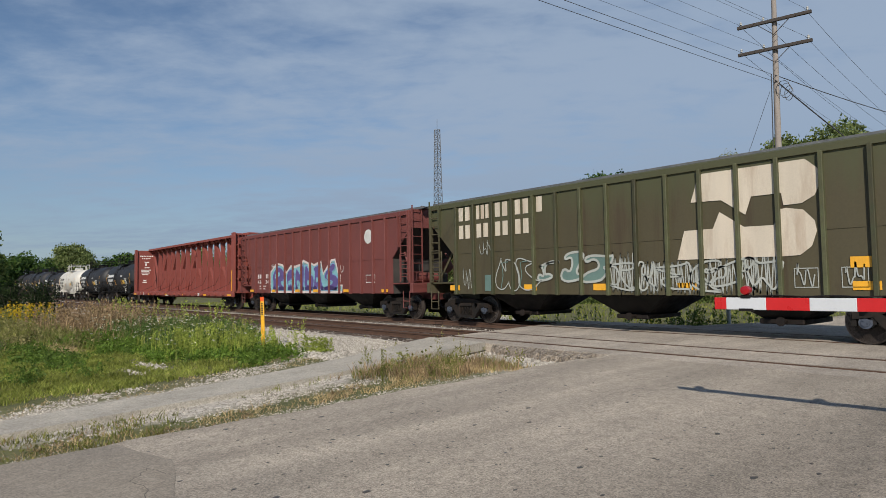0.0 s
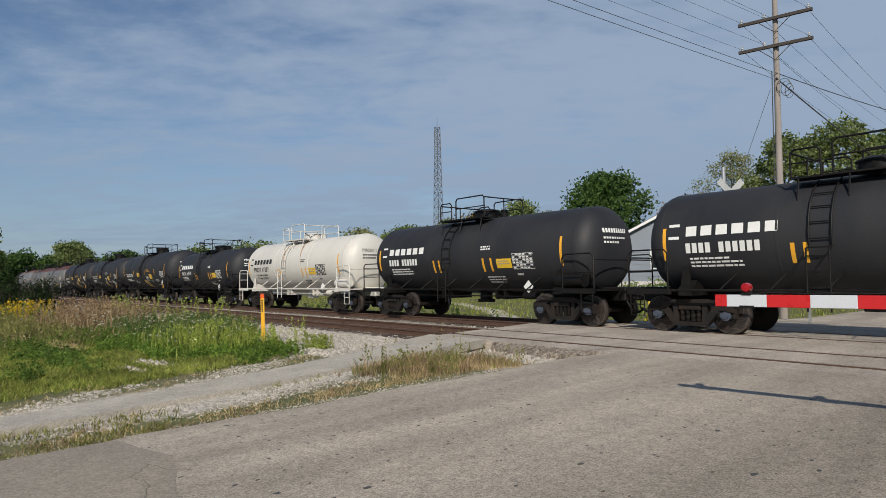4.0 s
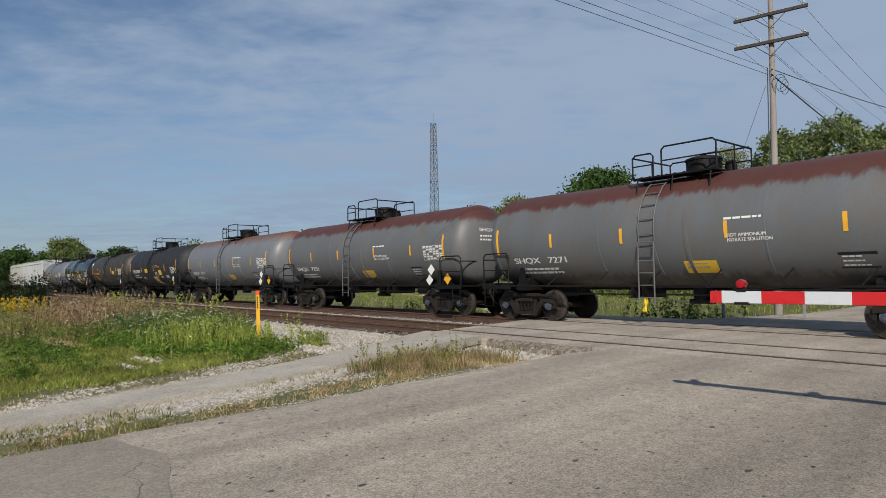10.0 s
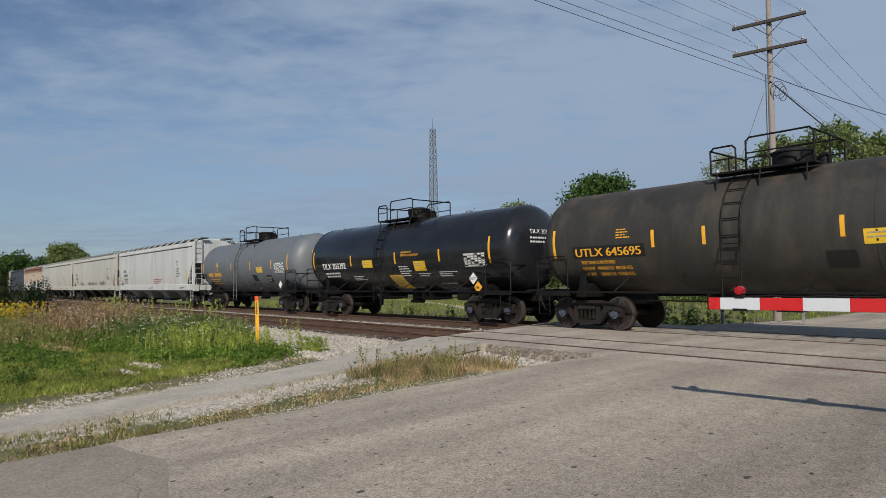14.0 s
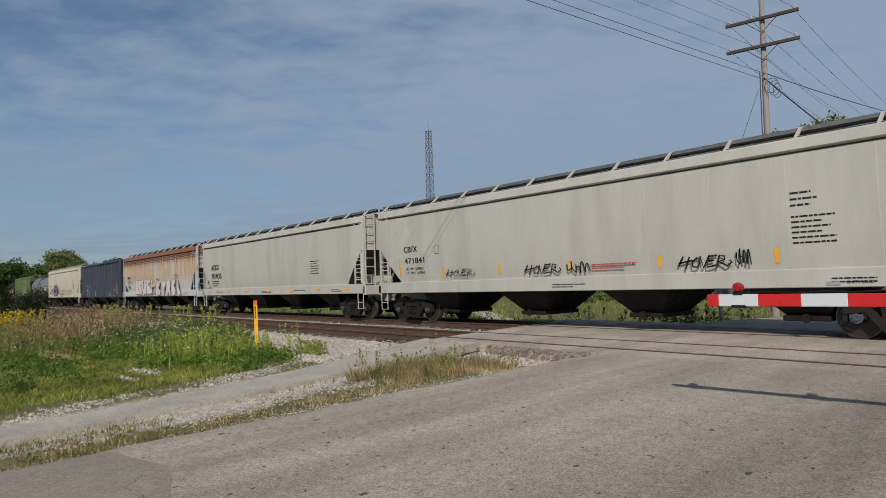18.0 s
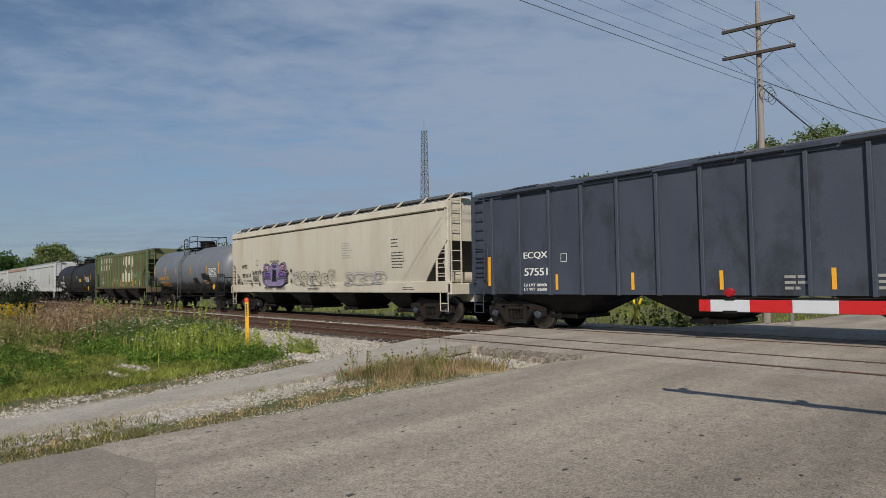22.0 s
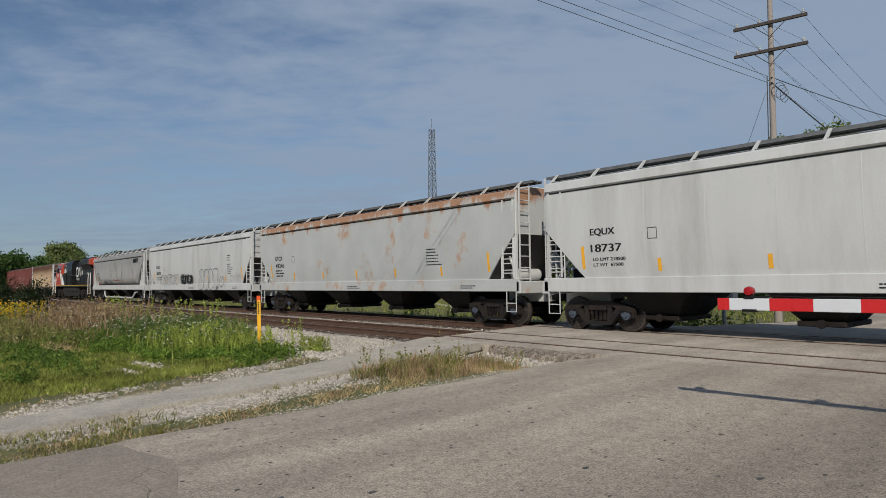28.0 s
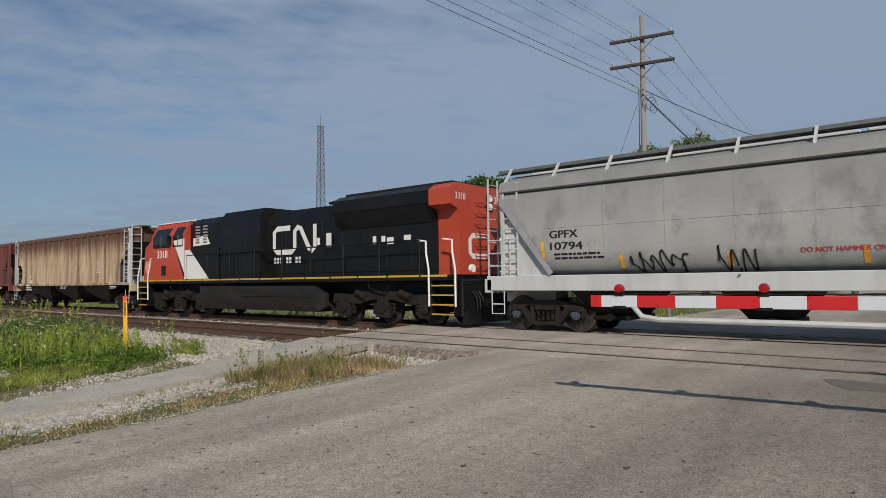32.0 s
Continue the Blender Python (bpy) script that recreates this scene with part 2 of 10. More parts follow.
def speckle(m, scale=70.0, dark=0.62, light=1.32, relief=0.006, tracks=0.0):
    """Aggregate: small stones of differing brightness set in the surface; tracks adds worn lanes and a darker strip
    along the road's east side.
    """
    n, l = m.node_tree.nodes, m.node_tree.links
    b = n["Principled BSDF"]
    colour = b.inputs["Base Color"].links[0].from_socket
    geo = n.new("ShaderNodeNewGeometry")
    vor = n.new("ShaderNodeTexVoronoi")
    vor.inputs["Scale"].default_value = scale
    l.new(geo.outputs["Position"], vor.inputs["Vector"])
    bw = n.new("ShaderNodeRGBToBW")
    l.new(vor.outputs["Color"], bw.inputs[0])
    big = n.new("ShaderNodeTexNoise")
    big.inputs["Scale"].default_value, big.inputs["Detail"].default_value, big.inputs["Roughness"].default_value = 9.0, 8, 0.75
    l.new(geo.outputs["Position"], big.inputs["Vector"])
    add = n.new("ShaderNodeMath")
    add.operation = "ADD"
    l.new(bw.outputs[0], add.inputs[0])
    l.new(big.outputs[0], add.inputs[1])
    mr = n.new("ShaderNodeMapRange")
    mr.inputs[1].default_value, mr.inputs[2].default_value = 0.55, 1.45
    mr.inputs[3].default_value, mr.inputs[4].default_value = dark, light
    l.new(add.outputs[0], mr.inputs[0])
    shade = mr.outputs[0]
    if tracks:
        # long worn lanes along the road
        mp = n.new("ShaderNodeMapping")
        mp.inputs["Scale"].default_value = (1.3, 0.16, 1)
        l.new(geo.outputs["Position"], mp.inputs[0])
        lane = n.new("ShaderNodeTexNoise")
        lane.inputs["Scale"].default_value, lane.inputs["Detail"].default_value, lane.inputs["Roughness"].default_value = 0.9, 7, 0.62
        l.new(mp.outputs[0], lane.inputs["Vector"])
        wear = n.new("ShaderNodeMapRange")
        wear.inputs[1].default_value, wear.inputs[2].default_value = 0.32, 0.68
        wear.inputs[3].default_value, wear.inputs[4].default_value = 1 - tracks, 1 + tracks
        l.new(lane.outputs[0], wear.inputs[0])
        place = n.new("ShaderNodeSeparateXYZ")
        l.new(geo.outputs["Position"], place.inputs[0])
        # surface gets darker towards +x, with a ragged boundary
        ragged = n.new("ShaderNodeMath")
        ragged.operation = "MULTIPLY_ADD"
        l.new(lane.outputs[0], ragged.inputs[0])
        ragged.inputs[1].default_value = 2.0
        l.new(place.outputs[0], ragged.inputs[2])
        east_tone = n.new("ShaderNodeMapRange")
        east_tone.interpolation_type = "SMOOTHSTEP"
        east_tone.inputs[1].default_value, east_tone.inputs[2].default_value = -3.2, -0.4
        east_tone.inputs[3].default_value, east_tone.inputs[4].default_value = 1.03, 0.70
        l.new(ragged.outputs[0], east_tone.inputs[0])
        both = n.new("ShaderNodeMath")
        both.operation = "MULTIPLY"
        l.new(wear.outputs[0], both.inputs[0])
        l.new(east_tone.outputs[0], both.inputs[1])
        worn = n.new("ShaderNodeMath")
        worn.operation = "MULTIPLY"
        l.new(shade, worn.inputs[0])
        l.new(both.outputs[0], worn.inputs[1])
        shade = worn.outputs[0]
    sc = n.new("ShaderNodeVectorMath")
    sc.operation = "SCALE"
    l.new(colour, sc.inputs[0])
    l.new(shade, sc.inputs["Scale"])
    l.new(sc.outputs[0], b.inputs["Base Color"])
    bp = n.new("ShaderNodeBump")
    bp.inputs["Strength"].default_value, bp.inputs["Distance"].default_value = 0.6, relief
    l.new(add.outputs[0], bp.inputs["Height"])
    l.new(bp.outputs[0], b.inputs["Normal"])
    return m


speckle(ASPHALT, 82, 0.56, 1.43, 0.008, 0.24)
speckle(CONCRETE, 50, 0.65, 1.3, 0.004, 0.2)
speckle(WALKWAY, 60, 0.72, 1.22, 0.004)


class Shell:
    """Vertices and faces of one mesh part."""

    def __init__(self):
        self.v, self.f, self.m = [], [], []

    def face(self, pts, mi=0):
        k = len(self.v)
        self.v += [tuple(p) for p in pts]
        self.f.append(tuple(range(k, k + len(pts))))
        self.m.append(mi)
        return self

    def box(self, x0, x1, y0, y1, z0, z1, mi=0, c=0.0):
        """A box; c cuts its edges round the long (x) axis and the ends."""
        k = len(self.v)
        if c <= 0:
            self.v += [(x, y, z) for x in (x0, x1) for y in (y0, y1) for z in (z0, z1)]
            for q in ((0, 1, 3, 2), (4, 6, 7, 5), (0, 4, 5, 1), (2, 3, 7, 6), (0, 2, 6, 4), (1, 5, 7, 3)):
                self.f.append(tuple(k + i for i in q))
                self.m.append(mi)
            return self
        ring = lambda a: [(y0 + a, z0), (y1 - a, z0), (y1, z0 + a), (y1, z1 - a), (y1 - a, z1), (y0 + a, z1), (y0, z1 - a), (y0, z0 + a)]
        inner = lambda: [(y0 + c, z0 + c), (y1 - c, z0 + c), (y1 - c, z0 + c), (y1 - c, z1 - c), (y1 - c, z1 - c), (y0 + c, z1 - c), (y0 + c, z1 - c), (y0 + c, z0 + c)]
        return self.loft([[(x0, y, z) for y, z in inner()], [(x0 + c, y, z) for y, z in ring(c)], [(x1 - c, y, z) for y, z in ring(c)], [(x1, y, z) for y, z in inner()]], mi)

    def loft(self, rings, mi=0, cap=True, close=True):
        k, n = len(self.v), len(rings[0])
        for r in rings:
            self.v += [tuple(p) for p in r]
        for i in range(len(rings) - 1):
            for j in range(n if close else n - 1):
                a, b = k + i * n + j, k + i * n + (j + 1) % n
                self.f.append((a, b, b + n, a + n))
                self.m.append(mi)
        if cap:
            self.f += [tuple(range(k + n - 1, k - 1, -1)), tuple(range(k + (len(rings) - 1) * n, k + len(rings) * n))]
            self.m += [mi, mi]
        return self

    def prism(self, outline, a, b, axis="x", mi=0):
        put = {"x": lambda s, p: (s, p[0], p[1]), "y": lambda s, p: (p[0], s, p[1]), "z": lambda s, p: (p[0], p[1], s)}[axis]
        return self.loft([[put(a, p) for p in outline], [put(b, p) for p in outline]], mi)

    def rod(self, p, q, r, n=8, r2=None, mi=0, cap=True):
        p, q = Vector(p), Vector(q)
        d = (q - p).normalized()
        u = d.orthogonal().normalized()
        w = d.cross(u)
        r2 = r if r2 is None else r2
        turn = [(math.cos(2 * math.pi * i / n), math.sin(2 * math.pi * i / n)) for i in range(n)]
        return self.loft([[p + (u * c + w * s) * r for c, s in turn], [q + (u * c + w * s) * r2 for c, s in turn]], mi, cap)

    def pipe(self, pts, r, n=6, mi=0):
        """A bent tube through points, in one piece."""
        pts = [Vector(p) for p in pts]
        dirs = [(b - a).normalized() for a, b in zip(pts, pts[1:])]
        u, rings = dirs[0].orthogonal().normalized(), []
        for i, p in enumerate(pts):
            d = dirs[0] if i == 0 else dirs[-1] if i == len(pts) - 1 else (dirs[i - 1] + dirs[i]).normalized()
            u = (u - d * u.dot(d)).normalized()
            w = d.cross(u)
            rings.append([p + (u * math.cos(2 * math.pi * k / n) + w * math.sin(2 * math.pi * k / n)) * r for k in range(n)])
        return self.loft(rings, mi)

    def turned(self, outline, centre, axis="y", n=20, mi=0):
        """A turned body: (distance along the axis, radius) rows about an axis through centre."""
        cx, cy, cz = centre
        rings = []
        for s, r in outline:
            ring = []
            for i in range(n):
                a = 2 * math.pi * i / n
                c, d = math.cos(a) * r, math.sin(a) * r
                ring.append({"y": (cx + c, cy + s, cz + d), "x": (cx + s, cy + c, cz + d), "z": (cx + c, cy + d, cz + s)}[axis])
            rings.append(ring)
        return self.loft(rings, mi)

    def mesh(self, name, mats, smooth=35):
        me = bpy.data.meshes.new(name)
        me.from_pydata(self.v, [], self.f)
        for m in mats if isinstance(mats, (list, tuple)) else [mats]:
            me.materials.append(m)
        if any(self.m):
            me.polygons.foreach_set("material_index", self.m)
        bm = bmesh.new()
        bm.from_mesh(me)
        bmesh.ops.recalc_face_normals(bm, faces=bm.faces)
        bm.to_mesh(me)
        bm.free()
        if smooth:
            me.shade_smooth()
            me.set_sharp_from_angle(angle=radians(smooth))
        return me


def part(name, shell, mat, parent, label="", smooth=35, at=None):
    """One mesh part under a thing or a part; shell may be a ready mesh that alike parts share."""
    me = shell if isinstance(shell, bpy.types.Mesh) else shell.mesh(name, mat, smooth)
    ob = new(name, me)
    ob.parent = parent
    if at is not None:
        ob.matrix_local = at
    return tagged(ob, label)


def thing(name, label, category, group="", at=None):
    ob = new(name)
    ob.empty_display_size = 0.3
    if at is not None:
        ob.matrix_world = at
    return tagged(ob, label, category, group)


def solid(name, shell, mat, label, category="", group="", kind="", smooth=35):
    ob = new(name, shell.mesh(name, mat, smooth))
    return tagged(ob, label, category, group, kind)

# ---- ground ----
ROAD_W, ROAD_E = -7.15, 0.6
NEAR, FAR = 11.64, 15.83


def road_height(y):
    return -0.22 + 0.22 * max(-0.6, min(1.0, y / 9.0)) if y < 13.8 else -0.25 * max(0.0, min(1.0, (y - 18.0) / 8.0))


def ground_height(x, y):
    bed = max(0.0, 1 - max(0.0, abs(y - 13.7) - 4.4) / 2.2)
    soft = 0.05 * math.sin(x * 0.35 + 1) * math.cos(y * 0.5) + 0.03 * math.sin(x * 1.3 + y * 0.9)
    far = max(0.0, min(1.0, (math.hypot(x, y) - 30) / 60))
    base = road_height(y) - 0.10 if y < 9 else -0.42
    west = min(1.0, max(0.0, (-x - 9) / 4))
    shoulder = 0.06 * max(0.0, min(1.0, (x + 17.0) / 3.5)) * (y < 9)
    return (base + shoulder + soft * (0.25 + 0.75 * west * min(1.0, max(0.0, (-x - 12.5) / 3)))) * (1 - bed) + -0.22 * bed - 0.25 * far * (1 - bed)


def mask_gravel(m):
    """Ground colour: soil and grass, with pale crushed stone beside the path and along the bed of the tracks."""
    n, l = m.node_tree.nodes, m.node_tree.links
    b = n["Principled BSDF"]
    colour = b.inputs["Base Color"].links[0].from_socket
    geo = n.new("ShaderNodeNewGeometry")
    sp = n.new("ShaderNodeSeparateXYZ")
    l.new(geo.outputs["Position"], sp.inputs[0])
    ns = n.new("ShaderNodeTexNoise")
    ns.inputs["Scale"].default_value, ns.inputs["Detail"].default_value = 1.6, 6
    l.new(geo.outputs["Position"], ns.inputs["Vector"])
    vor = n.new("ShaderNodeTexVoronoi")
    vor.inputs["Scale"].default_value = 22
    l.new(geo.outputs["Position"], vor.inputs["Vector"])

    def math_node(op, a, c, d=None):
        q = n.new("ShaderNodeMath")
        q.operation = op
        for i, s in enumerate((a, c, d)):
            if s is None:
                continue
            if isinstance(s, (int, float)):
                q.inputs[i].default_value = s
            else:
                l.new(s, q.inputs[i])
        return q.outputs[0]

    # distance from the path's middle line, which bends west towards the tracks
    bend = math_node("POWER", math_node("MAXIMUM", math_node("DIVIDE", sp.outputs[1], 10.0), 0.0), 2.0)
    mid = math_node("MULTIPLY_ADD", bend, -2.6, -8.95)
    away = math_node("ABSOLUTE", math_node("SUBTRACT", sp.outputs[0], mid), 0.0)
    edge = math_node("MULTIPLY_ADD", ns.outputs[0], 1.9, away)
    near_path = n.new("ShaderNodeMapRange")
    near_path.inputs[1].default_value, near_path.inputs[2].default_value = 2.15, 1.75
    l.new(edge, near_path.inputs[0])
    bed = n.new("ShaderNodeMapRange")
    bed.inputs[1].default_value, bed.inputs[2].default_value = 7.6, 6.9
    l.new(math_node("ADD", math_node("ABSOLUTE", math_node("SUBTRACT", sp.outputs[1], 13.7), 0.0), math_node("MULTIPLY", ns.outputs[0], 2.0)), bed.inputs[0])
    stone = math_node("MAXIMUM", near_path.outputs[0], bed.outputs[0])
    pebble = n.new("ShaderNodeMix")
    pebble.data_type = "RGBA"
    l.new(vor.outputs["Color"], pebble.inputs[0])
    pebble.inputs[6].default_value, pebble.inputs[7].default_value = (0.26, 0.23, 0.19, 1), (0.64, 0.585, 0.505, 1)
    mix = n.new("ShaderNodeMix")
    mix.data_type = "RGBA"
    l.new(stone, mix.inputs[0])
    l.new(colour, mix.inputs[6])
    l.new(pebble.outputs[2], mix.inputs[7])
    l.new(mix.outputs[2], b.inputs["Base Color"])
    return m


GRASS_SOIL = mask_gravel(material("grassy_soil", (0.10, 0.105, 0.034), 0.95, 0, 0.45, 0.6, 14, 0.9, (0.22, 0.185, 0.105), 0.7, 0.5, bump_scale=0.04))


def axis_steps(lo, hi, fine_lo, fine_hi, step):
    out = [fine_lo + step * i for i in range(int((fine_hi - fine_lo) / step) + 1)]
    a, d = fine_lo, step
    while a > lo:
        d *= 1.35
        a -= d
        out.insert(0, a)
    a, d = fine_hi, step
    while a < hi:
        d *= 1.35
        a += d
        out.append(a)
    return out


def build_ground():
    xs, ys = axis_steps(-3500, 3500, -40, 6, 0.5), axis_steps(-3500, 3500, -6, 30, 0.5)
    s = Shell()
    s.v = [(x, y, ground_height(x, y)) for x in xs for y in ys]
    k = len(ys)
    s.f = [(i * k + j, (i + 1) * k + j, (i + 1) * k + j + 1, i * k + j + 1) for i in range(len(xs) - 1) for j in range(k - 1)]
    s.m = [0] * len(s.f)
    solid("ground", s, GRASS_SOIL, "grassy ground with pale gravel beside the tracks", "ground", kind="structure", smooth=180)


def strip(ys, west, east, lift, z=road_height, nx=2):
    """A strip of paving along y with thickness."""
    s = Shell()
    top = [[(west(y) + (east(y) - west(y)) * i / nx, y, z(y) + lift) for i in range(nx + 1)] for y in ys]
    s.loft(top, cap=False, close=False)
    for side in ([r[0] for r in top], [r[-1] for r in top]):
        s.loft([side, [(x, y, h - 0.18) for x, y, h in side]], cap=False, close=False)
    for end in (top[0], top[-1]):
        s.loft([end, [(x, y, h - 0.18) for x, y, h in end]], cap=False, close=False)
    return s


def build_road():
    ys = [-60 + 3 * i for i in range(19)] + [-3 + 0.4 * i for i in range(34)]
    ys = [y for y in ys if y < 10.0] + [10.06]
    ragged = lambda y: ROAD_W + 0.05 * math.sin(y * 2.1) + 0.04 * math.sin(y * 5.3 + 1)
    s = strip(ys, ragged, lambda y: ROAD_E, 0.0, nx=8)
    solid("road", s, ASPHALT, "worn grey asphalt road with cracks and stains", "road", kind="structure")
    far_ys = [17.85, 19, 20, 22, 24, 26, 30, 36, 44, 60, 90, 140, 220]
    solid("road", strip(far_ys, lambda y: -9.6, lambda y: 0.2, 0.0, nx=4), ASPHALT, "grey asphalt road beyond the tracks", "road", kind="structure")


def build_path():
    west = lambda y: -9.2 - 0.10 * y - 0.023 * y * y
    east = lambda y: -8.35 - 0.10 * y - 0.0115 * y * y
    ys = [-20 + 2 * i for i in range(10)] + [0.5 * i for i in range(20)] + [9.85, 10.08]
    s = strip(ys, west, east, 0.03, nx=2)
    solid("pavement", s, WALKWAY, "narrow grey concrete path leading to the crossing", "path", kind="structure")


def build_crossing():
    """Concrete slabs between and beside the rails, with flangeways; the western end carries the path."""
    west = lambda y: -12.45 - 0.21 * (y - 10)
    bands = [(10.10, 10.78), (11.00, 12.28), (12.50, 14.94), (15.17, 16.49), (16.71, 17.85)]
    for i, (a, b) in enumerate(bands):
        top = 0.0 if i else -0.004
        x = 7.0
        cuts = []
        while x > (west(a) + 2.6):
            cuts.append(x)
            x -= 2.44
        cuts.append(None)
        for j in range(len(cuts) - 1):
            hi, lo = cuts[j], cuts[j + 1]
            p = Shell()
            wa, wb = (west(a), west(b)) if lo is None else (lo + 0.008, lo + 0.008)
            outline = [(wa, a), (hi - 0.008, a), (hi - 0.008, b), (wb, b)]
            p.prism(outline, top - 0.2, top, "z")
            solid("pavement", p, CONCRETE, "worn pale concrete slab of the level crossing", "crossing slab", kind="structure")


def build_tracks():
    ballast = material("ballast_bed", (0.29, 0.26, 0.23), 0.95, 0, 0.4, 3, 26, 1.0, (0.33, 0.30, 0.26), 0.7, 1.2, bump_scale=0.05)
    s = Shell()
    xs = [-3000, -900, -300, -150, -90] + [-70 + i for i in range(58)] + [-13.1, 7.2, 20, 40, 100, 400, 3000]
    for y0, y1 in ((9.75, 17.9),):
        prof = [(y0 - 0.35, -0.5), (y0, -0.28), (10.3, -0.20), (13.0, -0.19), (13.75, -0.25), (14.4, -0.19), (17.2, -0.2), (y1, -0.28), (y1 + 0.5, -0.5)]
        s.loft([[(x, y, z + (0.02 * math.sin(x * 7 + y * 5) if z > -0.45 else 0)) for y, z in prof] for x in xs], cap=False, close=False)
    solid("ballast", s, ballast, "grey and brown crushed stone ballast", "ballast", kind="structure")
    prof = [(-0.07, -0.16), (0.07, -0.16), (0.07, -0.145), (0.012, -0.125), (0.012, -0.045), (0.036, -0.035), (0.036, -0.004), (0.03, 0.002), (-0.03, 0.002), (-0.036, -0.004), (-0.036, -0.035), (-0.012, -0.045), (-0.012, -0.125), (-0.07, -0.145)]
    for name, yc in (("near", NEAR), ("far", FAR)):
        track = thing("railway_track", "rusty steel rails on weathered wooden ties", "railway track", "railway tracks", pose(0, yc, 0))
        for side in (-0.7525, 0.7525):
            r = Shell()
            r.loft([[(x, side + a, b) for a, b in prof] for x in (-2500, 2500)])
            part("rail", r, RUSTY, track, smooth=0)
            part("rail_head", Shell().box(-2500, 2500, side - 0.028, side + 0.028, 0.002, 0.0045), RAILTOP, track, "worn shiny rail head", smooth=0)
        tie = Shell().box(-0.115, 0.115, -1.3, 1.3, -0.31, -0.155, c=0.012).mesh("tie", TIE, 0)
        x, rng = -13.9, random.Random(3)
        while x > -90:
            part("tie", tie, None, track, at=pose(x, rng.uniform(-0.04, 0.04), rng.uniform(-0.012, 0.006), 0, 0, rng.uniform(-1.2, 1.2)))
            x -= 0.53


build_ground()
build_road()
build_path()
build_crossing()
build_tracks()

# ---- railway cars: shared parts ----
def coil(s, x, y, z0, z1, r=0.06, mi=0):
    rows, k = [], 9
    for i in range(k * 2 + 1):
        rows.append((z0 + (z1 - z0) * i / (k * 2), r if i % 2 else r * 0.72))
    s.turned(rows, (x, y, 0), "z", 8, mi)


def truck_meshes():
    side = Shell()
    out = [(-1.12, 0.52), (-1.12, 0.66), (-0.9, 0.72), (-0.42, 0.83), (0.42, 0.83), (0.9, 0.72), (1.12, 0.66), (1.12, 0.52), (0.8, 0.56), (0.46, 0.69), (-0.46, 0.69), (-0.8, 0.56)]
    side.prism(out, -0.09, 0.09, "y")
    side.prism([(-0.78, 0.60), (-0.62, 0.66), (-0.30, 0.28), (0.30, 0.28), (0.62, 0.66), (0.78, 0.60), (0.42, 0.17), (-0.42, 0.17)], -0.08, 0.08, "y")
    for sx in (-1, 1):
        side.prism([(sx * 0.30, 0.26), (sx * 0.42, 0.26), (sx * 0.46, 0.72), (sx * 0.33, 0.72)], -0.075, 0.075, "y")
        side.box(sx * 0.889 - 0.15, sx * 0.889 + 0.15, -0.07, 0.07, 0.50, 0.66, c=0.02)
        side.prism([(sx * 1.06, 0.66), (sx * 1.06, 0.38), (sx * 1.14, 0.38), (sx * 1.16, 0.6)], -0.06, 0.06, "y")
        side.prism([(sx * 0.70, 0.66), (sx * 0.70, 0.42), (sx * 0.76, 0.42), (sx * 0.80, 0.62)], -0.06, 0.06, "y")
    spring = Shell()
    for x in (-0.21, -0.07, 0.07, 0.21):
        coil(spring, x, -0.03, 0.29, 0.56)
    spring.box(-0.29, 0.29, -0.11, 0.11, 0.56, 0.68, c=0.02)
    bolster = Shell().box(-0.24, 0.24, -0.92, 0.92, 0.48, 0.76, c=0.05).rod((0, 0, 0.7), (0, 0, 0.86), 0.22, 14)
    for x in (-0.35, 0.35):
        bolster.rod((x, -0.78, 0.40), (x, 0.78, 0.40), 0.04, 6)
        for y in (-0.75, 0.75):
            bolster.box(x - 0.05 if x < 0 else x, x if x < 0 else x + 0.05, y - 0.1, y + 0.1, 0.3, 0.52)
    wheels = Shell()
    for sy in (-1, 1):
        wheels.turned([(sy * 0.685, 0.20), (sy * 0.685, 0.485), (sy * 0.715, 0.485), (sy * 0.722, 0.462)], (0, 0, 0), "y", 32, 0)
        wheels.turned([(sy * 0.722, 0.462), (sy * 0.822, 0.452), (sy * 0.826, 0.43)], (0, 0, 0), "y", 32, 1)
        wheels.turned([(sy * 0.826, 0.43), (sy * 0.80, 0.385), (sy * 0.745, 0.36), (sy * 0.755, 0.19), (sy * 0.84, 0.13), (sy * 0.84, 0.08)], (0, 0, 0), "y", 32, 0)
        wheels.turned([(sy * 0.84, 0.09), (sy * 0.90, 0.13), (sy * 1.07, 0.13), (sy * 1.07, 0.085), (sy * 1.10, 0.08)], (0, 0, 0), "y", 16, 2)
        for i in range(3):
            a = i * 2.094
            wheels.rod((0.055 * math.cos(a), sy * 1.09, 0.055 * math.sin(a)), (0.055 * math.cos(a), sy * 1.125, 0.055 * math.sin(a)), 0.02, 6, mi=2)
    wheels.rod((0, -0.84, 0), (0, 0.84, 0), 0.085, 12)
    return {"side_frame": side.mesh("side_frame", TRUCK), "spring_nest": spring.mesh("spring_nest", TRUCK), "bolster": bolster.mesh("truck", TRUCK), "wheels": wheels.mesh("wheelset", [WHEEL, TREAD, material("bearing_cap", (0.09, 0.11, 0.15), 0.45, 0.3, 0.3, 8, 60, 0.1, (0.07, 0.05, 0.04), 0.6, 4)])}


TRUCKS = truck_meshes()
ROLLING = []


